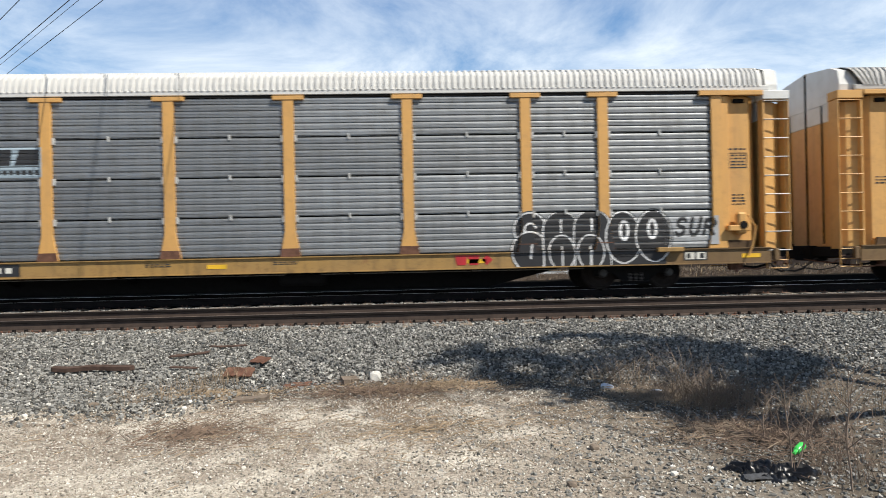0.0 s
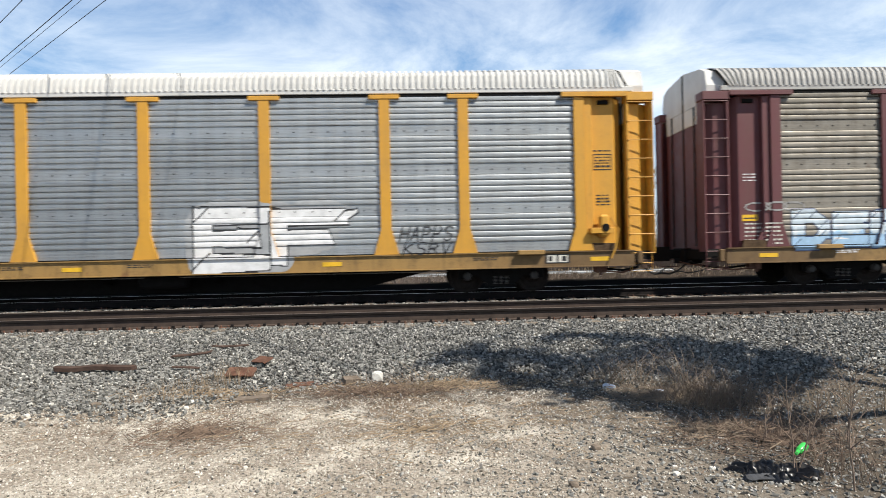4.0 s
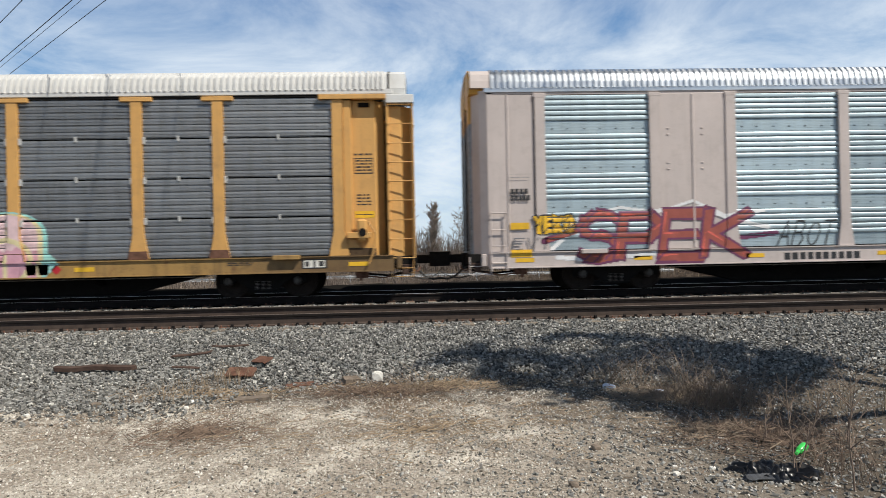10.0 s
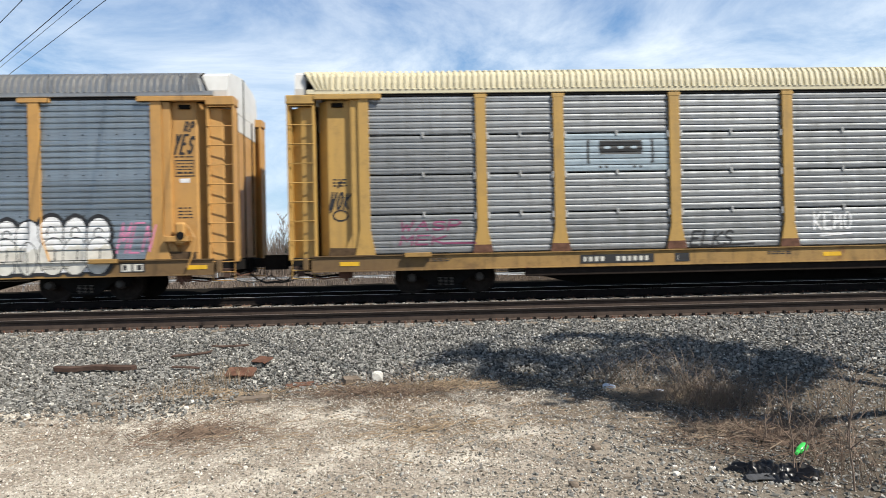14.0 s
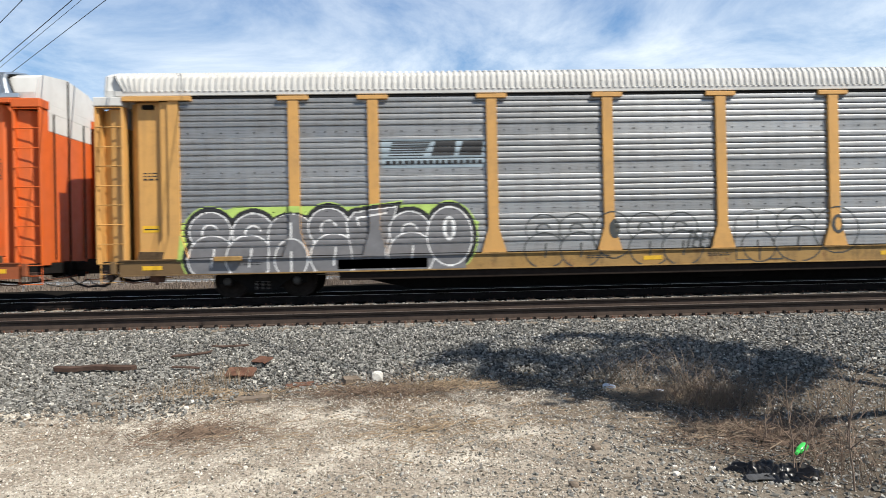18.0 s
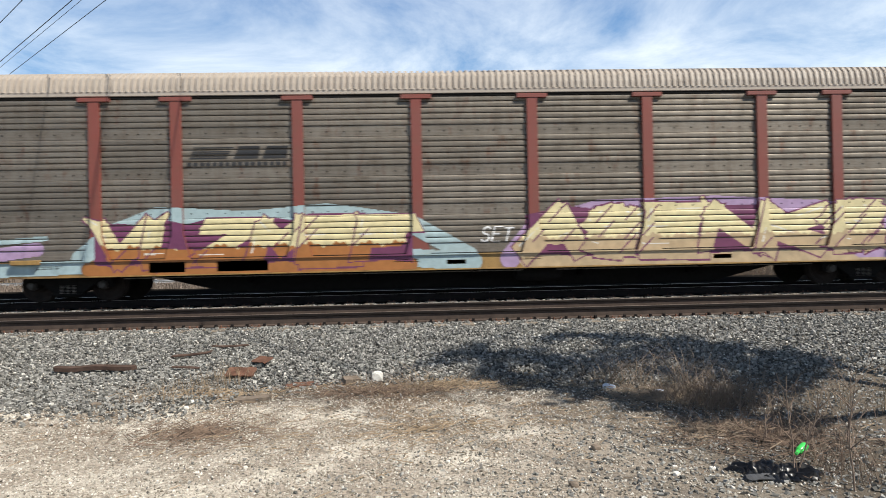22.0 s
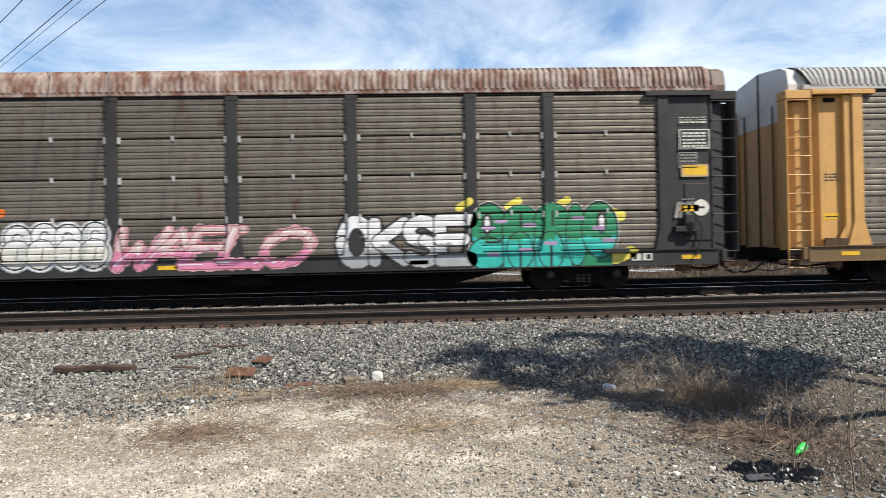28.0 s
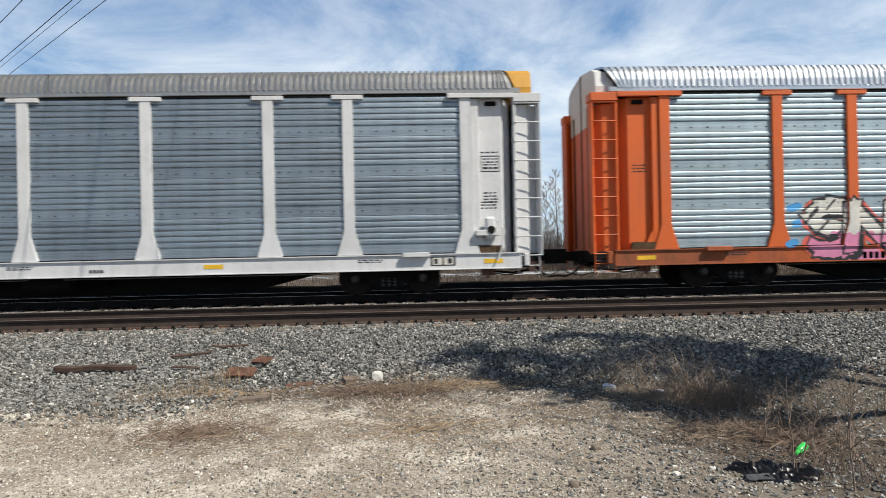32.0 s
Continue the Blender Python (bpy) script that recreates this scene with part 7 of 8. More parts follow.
    piece(3, tag_ops("JEW", -8.3, -7.2, 1.2, 1.62, "grey", 0.018), "thin dark tag")
    piece(3, g("EF", 2.6, 6.2, 0.62, 2.15, 0.20, "white", "black", "silver", 0.04, 0.10, gap=-0.05), "white block graffiti")
    piece(3, tag_ops("HAPPS", 7.43, 8.74, 1.25, 1.65, "black", 0.018) + tag_ops("KSRV", 7.5, 8.7, 0.92, 1.25, "black", 0.018), "thin black tag")
    # ochre car
    piece(4, [("line", "red", [(-0.95, 1.3), (-0.4, 1.45)], 0.12), ("line", "coral", [(-0.9, 1.1), (-0.55, 1.2)], 0.08), ("line", "red", [(-6.9, 1.2), (-6.6, 1.5)], 0.14), ("line", "red", [(-4.2, 0.72), (-3.0, 0.68)], 0.10)] + g("POCUP", -6.75, -0.95, 0.60, 2.04, 0.205, "white", "black", "yellow", 0.055, 0.06, gap=-0.14, gloss="silver", bounce=0.05, core="black", seed=2), "white block graffiti with black and yellow edges")
    piece(4, [("line", "red", [(-0.1, 1.05), (2.3, 1.72), (4.4, 1.74), (5.2, 1.45)], 0.13), ("line", "red", [(4.6, 1.6), (5.2, 1.0)], 0.12), ("line", "red", [(0.0, 0.75), (0.6, 1.5)], 0.10)] + [jagged(-0.2, 5.15, 0.66, 1.80, 12, "red", 0.05, 3)] + banded("SKUVA", -0.2, 5.1, 0.62, 1.72, 0.16, (("purple", 0.195, 0, 0), ("*", 0.155, 0, 0), ("ivory", 0.018, -0.05, 0.06)), lean=-0.12, gap=-0.22, seed=4, fills=("yellow", "teal", "yellow", "teal", "yellow")) + tag_ops("TCH", 5.2, 5.9, 1.52, 1.72, "red", 0.02), "yellow and teal graffiti on a red burst")
    piece(4, tank_logo(-6.69, -4.81, 3.10, 3.64), "red emblem blocks", "emblem")
    piece(4, tank_logo(5.12, 6.02, 0.62, 0.86), "red emblem blocks", "emblem")
    piece(4, number("white", -6.6, -4.2, 0.62, 0.72, 11), "row of white bars", "number_plate")
    # pinkish grey three-level car
    piece(5, [("line", "white", [(-11.6, 1.2), (-10.9, 1.75), (-9.9, 2.0), (-9.0, 1.86), (-8.1, 2.12), (-7.3, 1.75), (-6.3, 1.85)], 0.035), ("line", "white", [(-11.6, 1.0), (-11.0, 1.55), (-9.8, 1.85), (-7.9, 1.95), (-7.0, 1.6), (-6.2, 1.45)], 0.05), ("line", "white", [(-11.5, 0.8), (-10.6, 0.72), (-9.0, 0.85)], 0.05)] + g("SPEK", -10.95, -6.75, 0.66, 1.92, 0.095, "brick", "purple", None, 0.055, 0, gap=-0.15, gloss="coral", lean=0.15) + [("line", "purple", [(-6.9, 1.2), (-6.0, 1.3)], 0.06), ("line", "purple", [(-11.8, 1.2), (-11.0, 1.45)], 0.08), ("line", "brick", [(-11.7, 1.22), (-11.0, 1.42)], 0.05)], "red angular graffiti with white flourishes")
    piece(5, g("YEKO", -12.05, -11.05, 1.36, 1.84, 0.055, "sun", "black", None, 0.03, 0, gap=-0.1), "orange lettered graffiti")
    piece(5, tag_ops("EVT", -12.6, -11.6, 1.0, 1.3, "grey", 0.018) + tag_ops("ABOT", -5.95, -4.5, 0.95, 1.6, "black", 0.018), "thin dark tags")
    piece(5, wedge_logo(4.53, 6.96, 3.25, 3.65), "orange blocks over a black wedge", "emblem")
    piece(5, [("line", "sage", s, 0.016) for l in letters("VEN", 7.4, 8.8, 1.75, 2.2, 0.02, 0.3, 0.2) + letters("SETH", 7.4, 8.9, 1.28, 1.7, 0.02, 0.3, 0.2) + letters("MUSO", 7.5, 8.8, 1.5, 2.0, 0.02, -0.2, 0.2) for s in l], "faded green scrawl")
    piece(5, number("plate", -5.84, -3.88, 0.63, 0.80, 10), "row of dark bars", "number_plate")
    piece(5, number("plate", -12.6, -12.15, 2.36, 2.5, 4) + number("plate", -12.6, -12.1, 2.2, 2.33, 5) + stencil(-12.6, -12.1, 3.0, 4, "dim", 0.02) + stencil(12.1, 12.55, 3.3, 5, "dim", 0.025), "dark bars", "stencil")
    piece(5, [rect("sun", -12.62, -12.15, 1.5, 1.66), rect("sun", -12.62, -12.1, 0.82, 1.0), rect("sun", 12.05, 12.5, 0.72, 0.88), rect("sun", 12.1, 12.5, 1.75, 1.88)], "yellow labels", "warning_label")
    # yellow car with pink letters
    piece(6, block_logo(-6.95, -4.36, 2.94, 3.87, "gold"), "yellow patch with dark blocks over a bar", "emblem")
    piece(6, [("poly", "mint", [(-2.8, 1.0), (-2.0, 1.5), (4.6, 1.5), (5.3, 0.9), (5.0, 0.62), (-2.4, 0.62)])] + [op for k, x in enumerate((-2.45, -0.35, 1.55, 3.45)) for op in throwup("n", x, x + 1.25, 0.55, 2.14 - 0.05 * (k % 2), "palepink", "cream", 0.12, (("mint", 0.10),), low="pink", seed=6 + k, slit=0.05)], "faded pink and mint bubble graffiti")
    piece(6, g("SVEK", -6.62, -2.70, 0.72, 1.94, 0.16, "paleblue", "plate", None, 0.05, 0, gap=-0.12, shade="plate", gloss="white"), "pale blue block graffiti with dark shading")
    piece(6, plate(-8.07, -5.57, 0.62, 0.88, 4, 6), "black plate with pale bars", "number_plate")
    piece(6, tag_ops("CASE", -8.7, -7.8, 1.4, 1.7, "dim", 0.018) + tag_ops("KVZA", -8.7, -7.8, 1.1, 1.35, "dim", 0.018), "thin grey tag")
    piece(6, tank_logo(4.5, 5.35, 0.64, 0.88), "red emblem blocks", "emblem")
    # mustard car
    piece(7, [("poly", "plate", [(3.45, 1.0), (3.9, 1.35), (4.6, 1.5), (5.4, 1.9), (8.0, 1.85), (7.9, 0.9), (4.6, 0.85)])] + throwup("888o88", 3.55, 8.15, 0.62, 1.97, None, "white", 0.03, seed=7, eye="white", slit=0.018) + [("poly", "plate", oval(x, 1.25, 0.16, 0.3)) for x in (4.35, 5.6, 7.1)], "white outline graffiti with dark shading")
    piece(7, tag_ops("KEMO", -0.80, 0.22, 1.34, 1.80, "white", 0.025, 0) + [("line", "white", [(-0.6, 1.2), (0.3, 1.26)], 0.02)], "white tag")
    piece(7, tag_ops("ELKS", -3.9, -2.8, 1.0, 1.4, "black", 0.025) + [("line", "black", [(-3.9, 0.98), (-2.3, 1.05)], 0.02)], "thin black tag")
    piece(7, tag_ops("SLRMAFS", 1.85, 3.3, 1.52, 1.82, "ivory", 0.02) + tag_ops("LE", 8.3, 8.9, 1.75, 1.95, "ivory", 0.02) + tag_ops("SEEO", 8.4, 9.0, 1.5, 1.7, "ivory", 0.015) + tag_ops("CASE", 9.8, 10.8, 1.2, 1.5, "frost", 0.02), "thin white tags")
    piece(7, [rect("frost", -6.98, -4.38, 2.90, 3.84)] + [("line", "plate", [(-6.25, 3.62), (-6.4, 3.62), (-6.4, 3.1), (-6.25, 3.1)], 0.03), ("line", "plate", [(-4.95, 3.62), (-4.8, 3.62), (-4.8, 3.1), (-4.95, 3.1)], 0.03)] + block_logo(-6.35, -4.85, 3.06, 3.72, "frost") + [rect("frost", -6.3, -4.9, 3.06, 3.26)] + [("line", "plate", [(x, 2.99), (x + 0.01, 2.99)], 0.035) for x in (-6.1, -5.95, -5.25, -5.1)], "pale blue patch with dark blocks in brackets", "emblem")
    piece(7, plate(-6.66, -4.84, 0.64, 0.85, 4, 6), "black plate with pale bars", "number_plate")
    piece(7, plate(-4.32, -3.95, 0.64, 0.85, 1, 1), "small black plate with bars", "number_plate")
    piece(7, tag_ops("WASP", -11.05, -9.5, 1.50, 1.78, "wine", 0.022) + tag_ops("MEK", -11.05, -9.9, 1.16, 1.42, "wine", 0.022) + [("line", "wine", [(-10.0, 1.2), (-9.2, 1.2)], 0.02)], "thin purple-red tag")
    piece(7, tag_ops("WOK", -12.72, -12.2, 2.05, 2.5, "black", 0.026) + [("line", "black", arc(-12.45, 1.92, 0.18, 0.13, 0, 360, 10), 0.02), ("line", "black", [(-12.7, 2.0), (-12.62, 2.15)], 0.022), ("line", "black", [(-12.5, 2.6), (-12.42, 2.75)], 0.02)], "dark scribbled tag")
    # ochre car with blue-grey sides
    piece(8, throwup("88n888", 7.52, 10.72, 0.70, 1.98, "white", "black", 0.022, (("black", 0.075),), low="ivory", seed=8, slit=0.014), "white bubble graffiti with black outlines")
    piece(8, tag_ops("MEN", 10.9, 11.78, 1.1, 1.85, "rose", 0.02) + tag_ops("OE", 3.0, 4.3, 1.0, 1.9, "darkgreen", 0.018) + tag_ops("MET", 4.6, 5.8, 1.2, 1.7, "darkgreen", 0.018) + tag_ops("SHX", 6.6, 7.4, 1.3, 1.7, "grey", 0.022), "thin faint tags")
    piece(8, [("line", "lime", [(-11.6, 0.9), (-10.6, 1.7), (-8.0, 1.9), (-6.2, 1.7)], 0.16), ("line", "lime", [(-11.8, 0.75), (-4.6, 0.72)], 0.13)] + g("GLYPH", -11.35, -6.0, 0.62, 1.84, 0.19, None, "black", None, 0.03, 0, gap=-0.08, fills=["ivory", "ivory", "lilac", "lightblue", "paleblue"], low="white", shade="plate"), "white and blue block graffiti on green")
    piece(8, bars("dim", -6.86, -4.30, 3.24, 3.42, 9, 0.75), "row of dark bars", "emblem")
    piece(8, number("white", -6.85, -4.62, 0.66, 0.84, 10), "row of white bars", "number_plate")
    piece(8, tag_ops("YES", 12.2, 12.70, 3.45, 3.95, "black", 0.028) + tag_ops("RP", 12.45, 12.72, 4.0, 4.25, "black", 0.02), "dark tag")
    # yellow car with outline letters
    piece(9, [("poly", "lime", [(-11.8, 0.9), (-11.7, 1.8), (-10.4, 2.18), (-8.0, 2.14), (-5.4, 2.16), (-4.6, 1.7), (-4.75, 0.9)])] + throwup("88n8t8o", -11.5, -4.85, 0.50, 2.05, "grey", "white", 0.034, (("lime", 0.135), ("black", 0.105)), seed=9, slit=0.022), "grey graffiti with white outlines and green edges")
    piece(9, throwup("88o88", -3.45, 0.8, 0.62, 1.85, None, "charcoal", 0.028, eye="charcoal", seed=10, slit=0.02), "thin dark outline graffiti")
    piece(9, throwup("n8o", 1.8, 4.8, 0.66, 1.9, None, "charcoal", 0.028, seed=11, slit=0.02), "thin dark outline graffiti")
    piece(9, tag_ops("ZEEVB", 5.85, 6.95, 1.25, 1.7, "charcoal", 0.02) + g("CO", 7.8, 8.75, 1.1, 1.72, 0.10, None, "charcoal", None, 0.028, 0) + tag_ops("KTN", 10.5, 11.55, 1.15, 1.58, "charcoal", 0.028) + tag_ops("TEES", 0.5, 1.2, 0.95, 1.4, "charcoal", 0.022), "thin dark tags")
    piece(9, horse_logo(-6.83, -4.46, 3.16, 3.68), "dark emblem with speed stripes", "emblem")
    piece(9, plate(-8.03, -5.87, 0.63, 0.86, 4, 6), "black plate with pale bars", "number_plate")
    # orange car
    piece(10, tag_ops('"GHOST"', -4.0, -1.66, 1.08, 1.84, "white", 0.03, 0.15), "white dripping tag")
    piece(10, tag_ops("EK", -10.95, -10.5, 2.28, 2.52, "mint", 0.025), "small pale cyan tag")
    piece(10, wedge_logo(4.49, 6.94, 3.24, 3.67), "orange blocks over a black wedge", "emblem")
    piece(10, number("plate", -6.64, -5.0, 0.66, 0.80, 10), "row of dark bars", "number_plate")
    # red-brown car
    piece(11, [("line", "paleteal", [(-9.4, 1.0), (-8.6, 1.6), (-7.6, 1.98), (-5.5, 1.85), (-3.6, 2.0), (-1.6, 1.7), (-0.2, 0.9)], 0.22), ("line", "paleteal", [(-11.6, 0.75), (-9.4, 0.80)], 0.16), ("line", "paleteal", [(-2.0, 0.9), (-0.1, 0.75)], 0.22), ("line", "rust", [(-9.2, 0.75), (-1.6, 0.72)], 0.16)] + g("VLZMEF", -9.05, -1.55, 0.72, 1.95, 0.235, "cream", "purple", None, 0.035, 0, gap=-0.28, gloss="ivory", low="rust", lean=0.2, bounce=0.02, core="purple") + [("line", "lilac", [(-11.5, 1.1), (-10.4, 1.25)], 0.16), ("line", "paleteal", [(-11.6, 1.4), (-10.2, 1.5)], 0.06)], "cream and orange graffiti on a pale blue cloud")
    piece(11, [("line", "lilac", [(0.8, 0.8), (1.4, 1.5), (3.0, 1.95), (6.0, 2.0), (8.6, 1.85), (10.8, 1.5), (11.6, 0.9)], 0.24), ("line", "tan", [(1.2, 0.75), (10.2, 0.74)], 0.17), ("line", "lilac", [(9.5, 0.8), (11.4, 0.74)], 0.15)] + g("ASENKS", 1.2, 10.2, 0.74, 2.08, 0.24, "cream", "purple", None, 0.04, 0, gap=-0.22, gloss="ivory", lean=0.25, low="tan", bounce=0.03, core="purple") + tag_ops("EAP", 10.6, 11.3, 1.3, 1.6, "white", 0.02) + tag_ops("SET", 0.1, 0.9, 1.2, 1.6, "white", 0.02), "cream and purple angular graffiti")
    piece(11, horse_logo(-6.88, -4.48, 3.20, 3.62, "black", None), "faded dark emblem with speed stripes", "emblem")
    piece(11, plate(-7.79, -6.95, 0.64, 0.88, 4, 1) + plate(-6.2, -5.0, 0.64, 0.88, 3, 3), "black plate with pale bars", "number_plate")
    piece(11, [("line", "ivory", arc(-12.62 + 0.14 * k, 3.30, 0.13, 0.16, 0, 360, 10), 0.018) for k in range(4)] + [("line", "ivory", arc(-12.62 + 0.14 * k, 2.95, 0.14, 0.16, 0, 360, 10), 0.018) for k in range(4)] + tag_ops("SHEK", -12.7, -12.18, 2.0, 2.45, "white", 0.035), "white bubble scribbles")
    piece(11, [rect("cream", -12.66, -11.99, 1.80, 1.90)] + bars("white", -12.55, -12.15, 4.25, 4.29, 3), "cream stripe", "label")
    # lemon car
    piece(12, throwup("8n8e8n8o8ne", -8.7, 4.0, 1.0, 2.08, None, "fog", 0.022, seed=12, slit=0.018), "faint pale outline graffiti")
    piece(12, [("line", "dim", [(-11.5, 1.3), (-9.6, 1.35)], 0.22), ("line", "silver", [(-10.9, 1.6), (-10.3, 1.65)], 0.12)], "smeared pale paint")
    piece(12, block_logo(-6.95, -4.36, 2.90, 3.82, "lemon"), "yellow patch with dark blocks over a bar", "emblem")
    piece(12, plate(-7.7, -5.17, 0.60, 0.90, 4, 6), "black plate with pale bars", "number_plate")
    piece(12, [rect("darkgreen", 5.01, 6.41, 0.62, 0.90), rect("lemon", 5.1, 6.3, 0.62, 0.90)] + tank_logo(5.2, 6.2, 0.66, 0.88, "red"), "red blocks between green bands", "emblem")
    piece(12, [rect("sun", -12.66, -12.2, 3.15, 3.55), rect("sun", -12.66, -12.2, 1.86, 2.02)] + stencil(-12.6, -12.26, 3.48, 3, "plate") + stencil(-12.6, -12.26, 1.7, 3, "plate"), "yellow labels with dark lines", "warning_label")
    # grimy yellow car
    piece(13, g("TAG", 0.05, 2.40, 0.95, 1.80, 0.14, "ivory", "grey", None, 0.04, 0, gap=-0.05, low="silver"), "white and grey block graffiti")
    piece(13, g("ZMS", 2.72, 5.10, 0.92, 1.68, 0.13, None, "dim", None, 0.03, 0, gap=-0.1, low="dim"), "grey outline graffiti")
    piece(13, [("line", "ivory", arc(4.8, 2.82, 0.35, 0.14, 160, 20), 0.03)], "white stroke")
    piece(13, noodle_logo(-8.78, -7.36, 3.62, 4.10, "plate", 0.06), "bent dark band emblem", "emblem")
    piece(13, tank_logo(5.27, 6.2, 0.63, 0.88), "red emblem blocks", "emblem")
    piece(13, plate(-7.4, -4.9, 0.62, 0.88, 4, 6), "black plate with pale bars", "number_plate")
    piece(13, [("line", "ivory", arc(-8.0, 1.62, 0.16, 0.15, 0, 360, 10), 0.08), ("line", "ivory", [(-8.15, 1.1), (-7.85, 1.12)], 0.08), ("line", "ivory", [(-8.0, 1.15), (-8.0, 1.3)], 0.04)] + [("line", "frost", [(-6.6 + 0.5 * k, 1.1), (-6.4 + 0.5 * k, 1.8)], 0.13) for k in range(4)] + tag_ops("ES", -7.6, -7.2, 1.2, 1.6, "black", 0.02), "white and pale blue painted marks")
    # black car
    piece(14, [jagged(-12.2, -7.2, 0.68, 2.12, 26, "lime", 0.10, 4), jagged(-12.2, -7.2, 0.68, 2.12, 26, "ivory", 0.045, 4), jagged(-12.2, -7.2, 0.68, 2.12, 26, "violet", -0.03, 4)] + [op for k, c in enumerate("MJSHUL") for op in banded(c, -12.0 + 0.79 * k, -11.2 + 0.79 * k, 0.85, 1.8, 0.05, (("ivory", 0.05, 0, 0), ("violet", 0.03, 0.035, -0.01)), 0.5, 0.2, seed=k)], "purple graffiti with white and green edges")
    piece(14, [("line", "orange", [(-6.9, 0.8), (-6.8, 2.0), (-4.0, 2.12)], 0.10), ("line", "rust", [(-6.8, 0.7), (-4.2, 0.7)], 0.14)] + g("LEC", -6.80, -4.2, 0.88, 2.05, 0.20, "black", "black", "dim", 0.02, 0.05, gap=-0.1, lean=0.3), "black graffiti with an orange edge")
    piece(14, throwup("8888", -3.95, -1.55, 0.84, 1.84, "white", "plate", 0.02, (("silver", 0.08), ("white", 0.05), ("plate", 0.02)), low="ivory", seed=14, slit=0.014), "white bubble graffiti")
    piece(14, g("WAELO", -1.3, 3.1, 0.70, 1.72, 0.085, "palepink", "brick", "pink", 0.02, 0.03, gap=-0.4, lean=0.5, low="rose", gloss="white"), "pink angular graffiti")
    piece(14, g("OKSE", 3.92, 7.08, 0.62, 1.90, 0.14, "white", "black", "black", 0.035, 0.03, gap=-0.25, bubble=True, low="silver"), "white block graffiti with black edges")
    piece(14, [("line", "yellow", [(x, 2.05), (x + 0.25, 2.2)], 0.09) for x in (6.8, 8.0, 9.2)] + [("line", "yellow", [(10.3, 1.9), (10.75, 1.8)], 0.14), ("line", "yellow", [(10.6, 0.75), (11.0, 0.9)], 0.14)] + throwup("ennlo", 7.14, 10.62, 0.60, 2.08, "green", "black", 0.035, (("white", 0.03), ("black", 0.015)), low="teal", eye="white", seed=15, slit=0.03) + [("line", "lilac", [(x, z), (x + 0.22, z)], 0.05) for x, z in ((7.4, 1.55), (7.7, 1.7), (8.3, 1.0), (8.4, 1.6), (8.9, 1.15), (9.6, 1.75), (10.1, 1.5), (10.35, 1.2), (7.5, 0.9))], "green and teal bubble graffiti with yellow stars")
    piece(14, [rect("plate", -6.96, -4.36, 2.90, 3.84)] + noodle_logo(-6.3, -4.95, 3.2, 3.58, "ivory", 0.075), "black patch with a bent white band", "emblem")
    piece(14, number("ivory", -8.79, -7.05, 0.64, 0.80, 8), "row of white bars", "number_plate")
    piece(14, [rect("ivory", 12.24, 13.0, 3.40, 3.88), rect("plate", 12.27, 12.97, 3.43, 3.85)] + stencil(12.32, 12.93, 3.80, 5, "ivory", 0.035, 0.08) + stencil(12.25, 12.95, 4.18, 3, "ivory", 0.02, 0.06), "white-framed stencil panel", "stencil")
    piece(14, [rect("tan", 12.28, 12.95, 2.71, 3.02), rect("sun", 12.32, 12.91, 2.75, 2.98)] + [rect("tan", -12.85, -12.2, 1.55, 1.82)], "tan warning label", "warning_label")
    piece(14, [("line", "ivory", arc(12.75, 1.95, 0.10, 0.10, 0, 360, 10), 0.10), rect("plate", 12.66, 12.84, 1.93, 1.98)] + tag_ops("WEX", 12.1, 12.5, 1.7, 2.1, "dim", 0.025) + tag_ops("VEN", -12.8, -12.0, 1.95, 2.15, "ivory", 0.02) + stencil(-12.7, -12.2, 3.55, 1, "ivory") + stencil(-12.7, -12.0, 2.8, 2, "ivory", 0.02, 0.05), "white marks and tags", "stencil")
    # bright orange car
    piece(15, [("line", "blue", [(x, z), (x + 0.2, z + 0.05)], 0.09) for x, z in ((-8.8, 1.0), (-8.6, 1.5), (-8.7, 1.9), (-5.9, 2.0), (-4.3, 1.9), (-3.2, 1.3), (-2.9, 1.6), (-3.5, 0.9), (-7.9, 0.8))] + [("line", "rose", [(-7.6, 0.72), (-2.6, 0.72)], 0.13)] + g("SNUMR", -8.2, -3.0, 0.66, 2.12, 0.18, "ivory", "black", "coral", 0.06, 0.035, gap=-0.38, shade="black", lean=0.1, low="rose", bounce=0.06), "white and pink angular graffiti with blue drops")
    piece(15, g("SFU", -1.24, -0.18, 1.18, 1.73, 0.07, "coral", "black", None, 0.025, 0, gap=-0.1) + [("line", "black", [(-2.0, 1.75), (-1.4, 1.5)], 0.014), ("line", "black", [(-2.1, 1.3), (-1.4, 1.35)], 0.014), ("line", "black", [(0.0, 1.5), (0.55, 1.75)], 0.014), ("line", "black", [(0.0, 1.3), (0.6, 1.1)], 0.014)], "coral red lettered tag")
    piece(15, banded("NYSBZJ", 1.45, 7.40, 0.60, 2.10, 0.23, (("lime", 0.235, -0.11, -0.05), ("palegreen", 0.245, 0.015, 0.01), ("black", 0.225, 0, 0), ("pine", 0.105, -0.03, 0.01), ("black", 0.035, 0.01, -0.01)), lean=0.1, gap=-0.42, bounce=0.14, seed=5), "dark green graffiti with lime edges")
    piece(15, tag_ops("ES", 7.6, 8.4, 1.4, 1.8, "grey", 0.018), "thin dark tag")
    piece(15, wedge_logo(4.5, 6.89, 3.24, 3.65), "orange blocks over a black wedge", "emblem")
    piece(15, number("ivory", -6.94, -5.43, 0.62, 0.78, 10), "row of pale bars", "number_plate")
    piece(16, number("plate", 2.9, 3.25, 0.66, 0.74, 4) + stencil(12.2, 12.6, 2.2, 3, "plate"), "small dark bars", "stencil")


paint_cars()


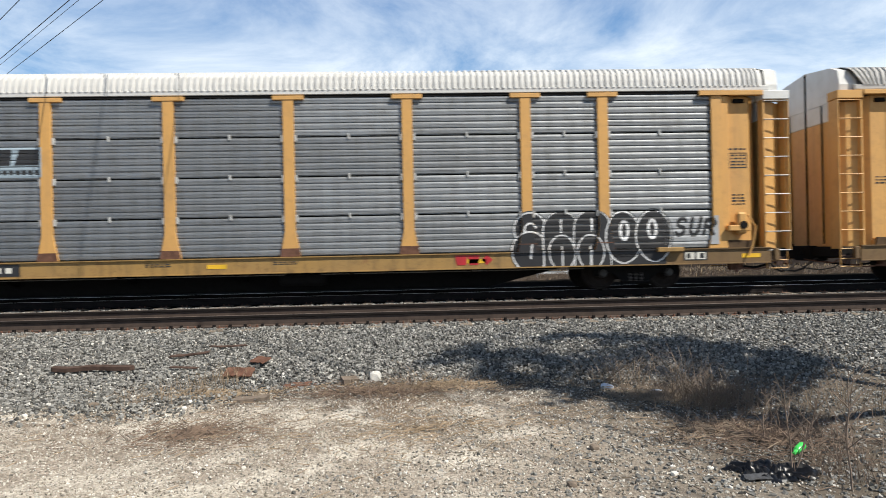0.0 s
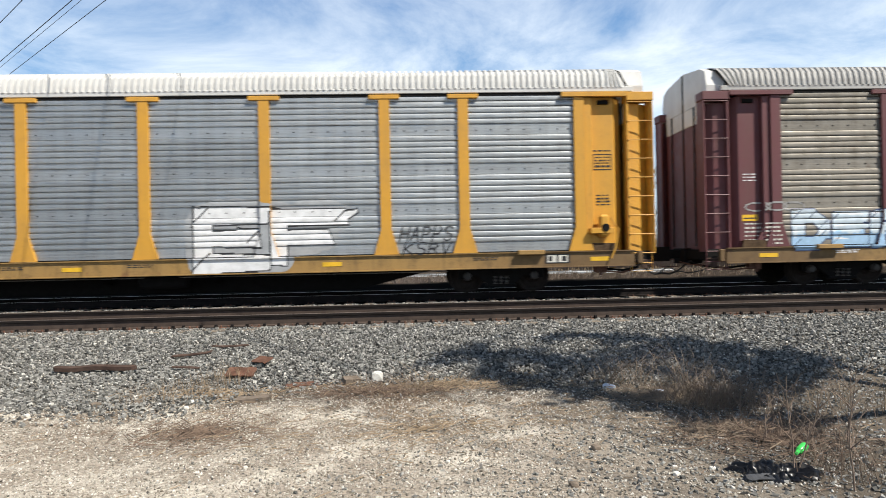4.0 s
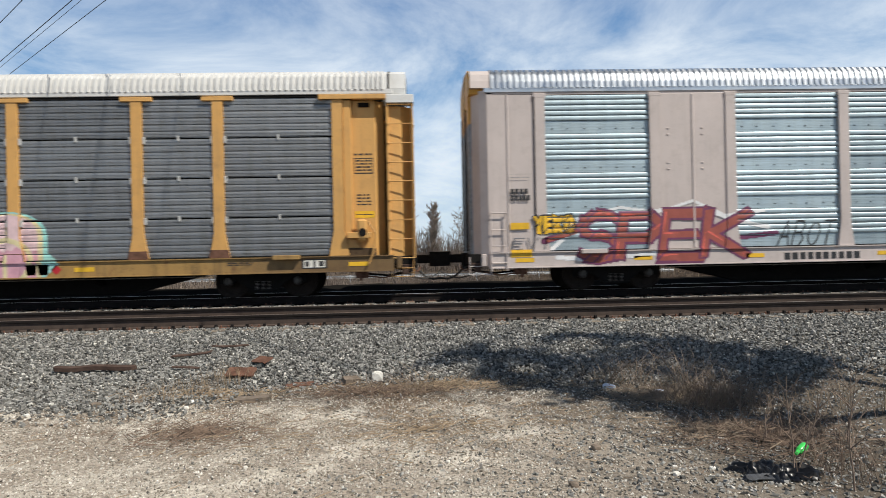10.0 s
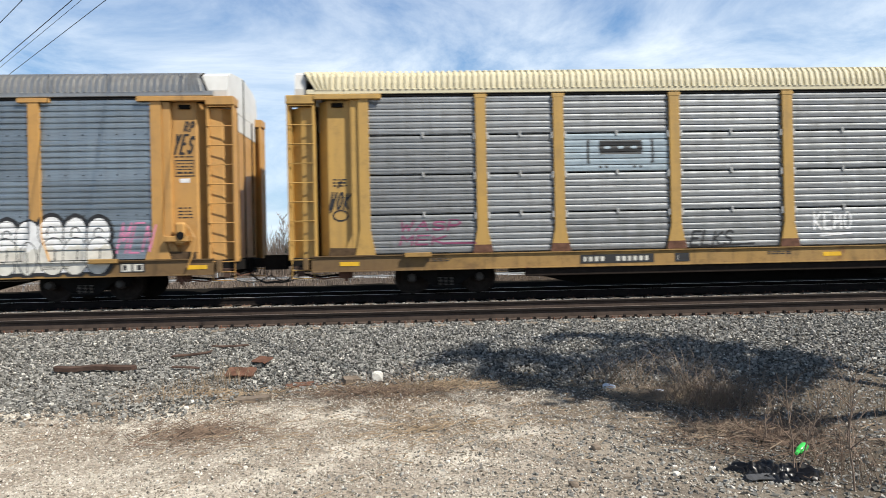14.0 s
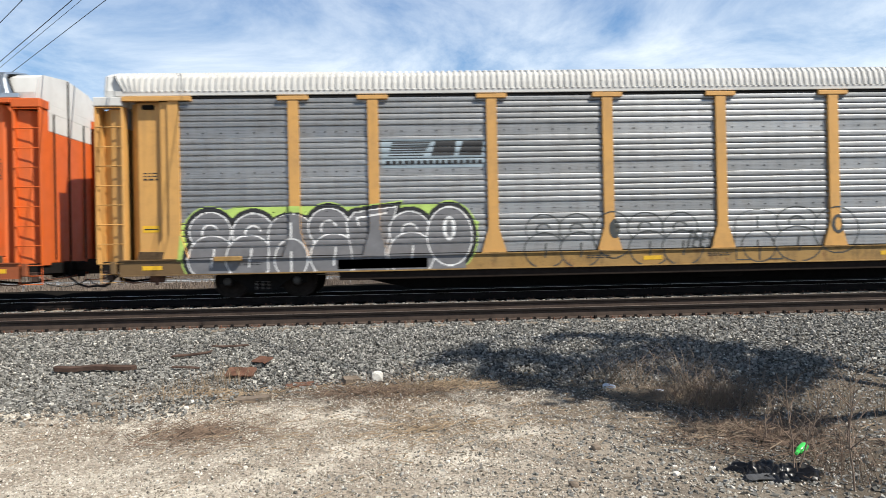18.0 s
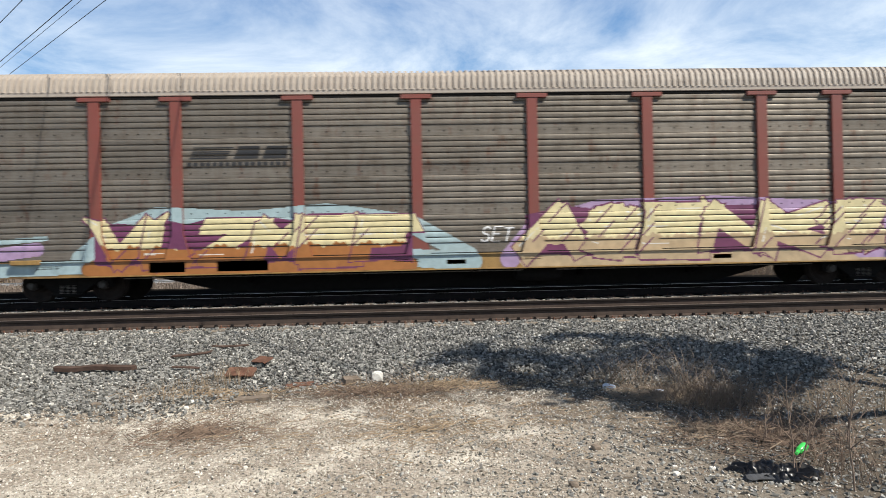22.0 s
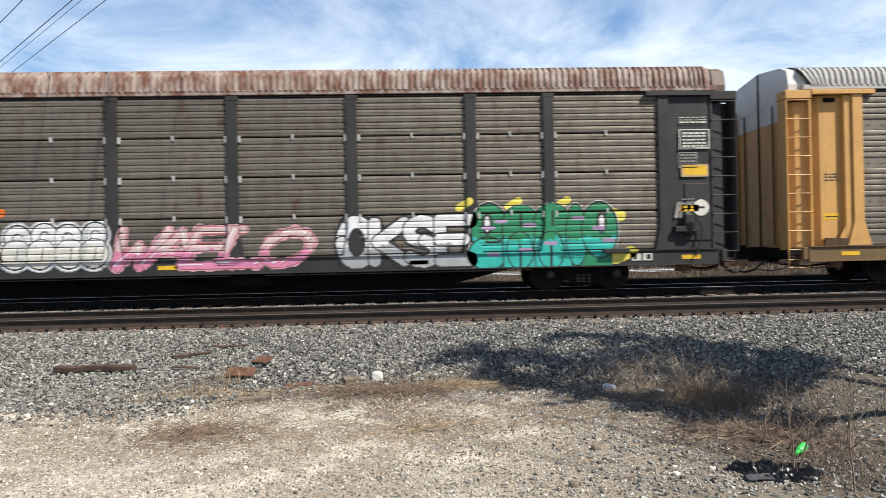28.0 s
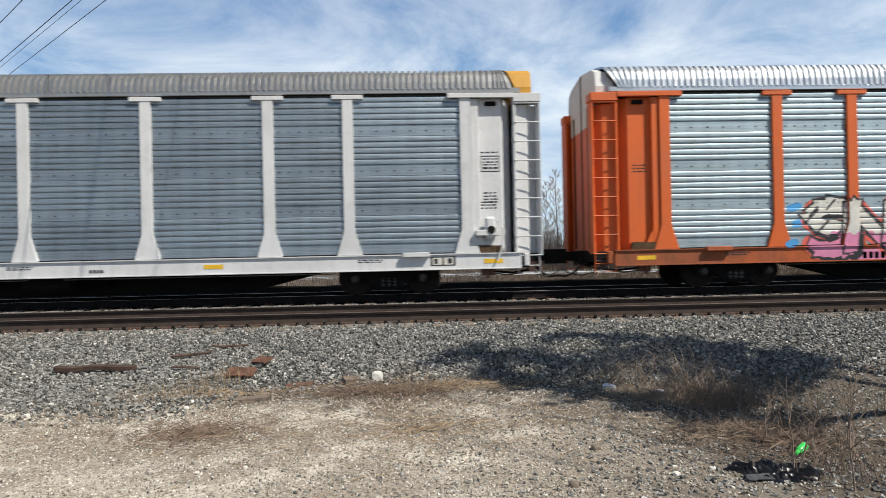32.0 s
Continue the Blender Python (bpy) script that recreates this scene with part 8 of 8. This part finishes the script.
def train_x(t):
    """Way of the train's first gap along the line, in metres, at t seconds: it slows a little."""
    return 9.917 + 13.4845 * t - 0.0131239 * t * t + 0.000143178 * t ** 3


def motions():
    for i, car in enumerate(CARS):
        off = PITCH * (i - 1) + PITCH / 2
        walk(car, [(t, pose(train_x(t) - off, 0, 0)) for t in range(0, 33, 2)])
        # wheels turn while the car is near
        near = [f for f in range(0, 961) if abs(train_x(f / 30) - off) < 34]
        if not near:
            continue
        first, last = near[0], near[-1]
        start = train_x(first / 30)
        turn = [(f / 30, math.degrees((train_x(f / 30) - start) / 0.42)) for f in near]
        for ws in AXLES[i]:
            x, y, z = ws.location
            rows = ([(0.0, pose(x, y, z))] if first else []) + [(t, pose(x, y, z, 0, a, 0)) for t, a in turn]
            if last < 960:
                rows.append((32.0, pose(x, y, z, 0, turn[-1][1], 0)))
            walk(ws, rows)


motions()
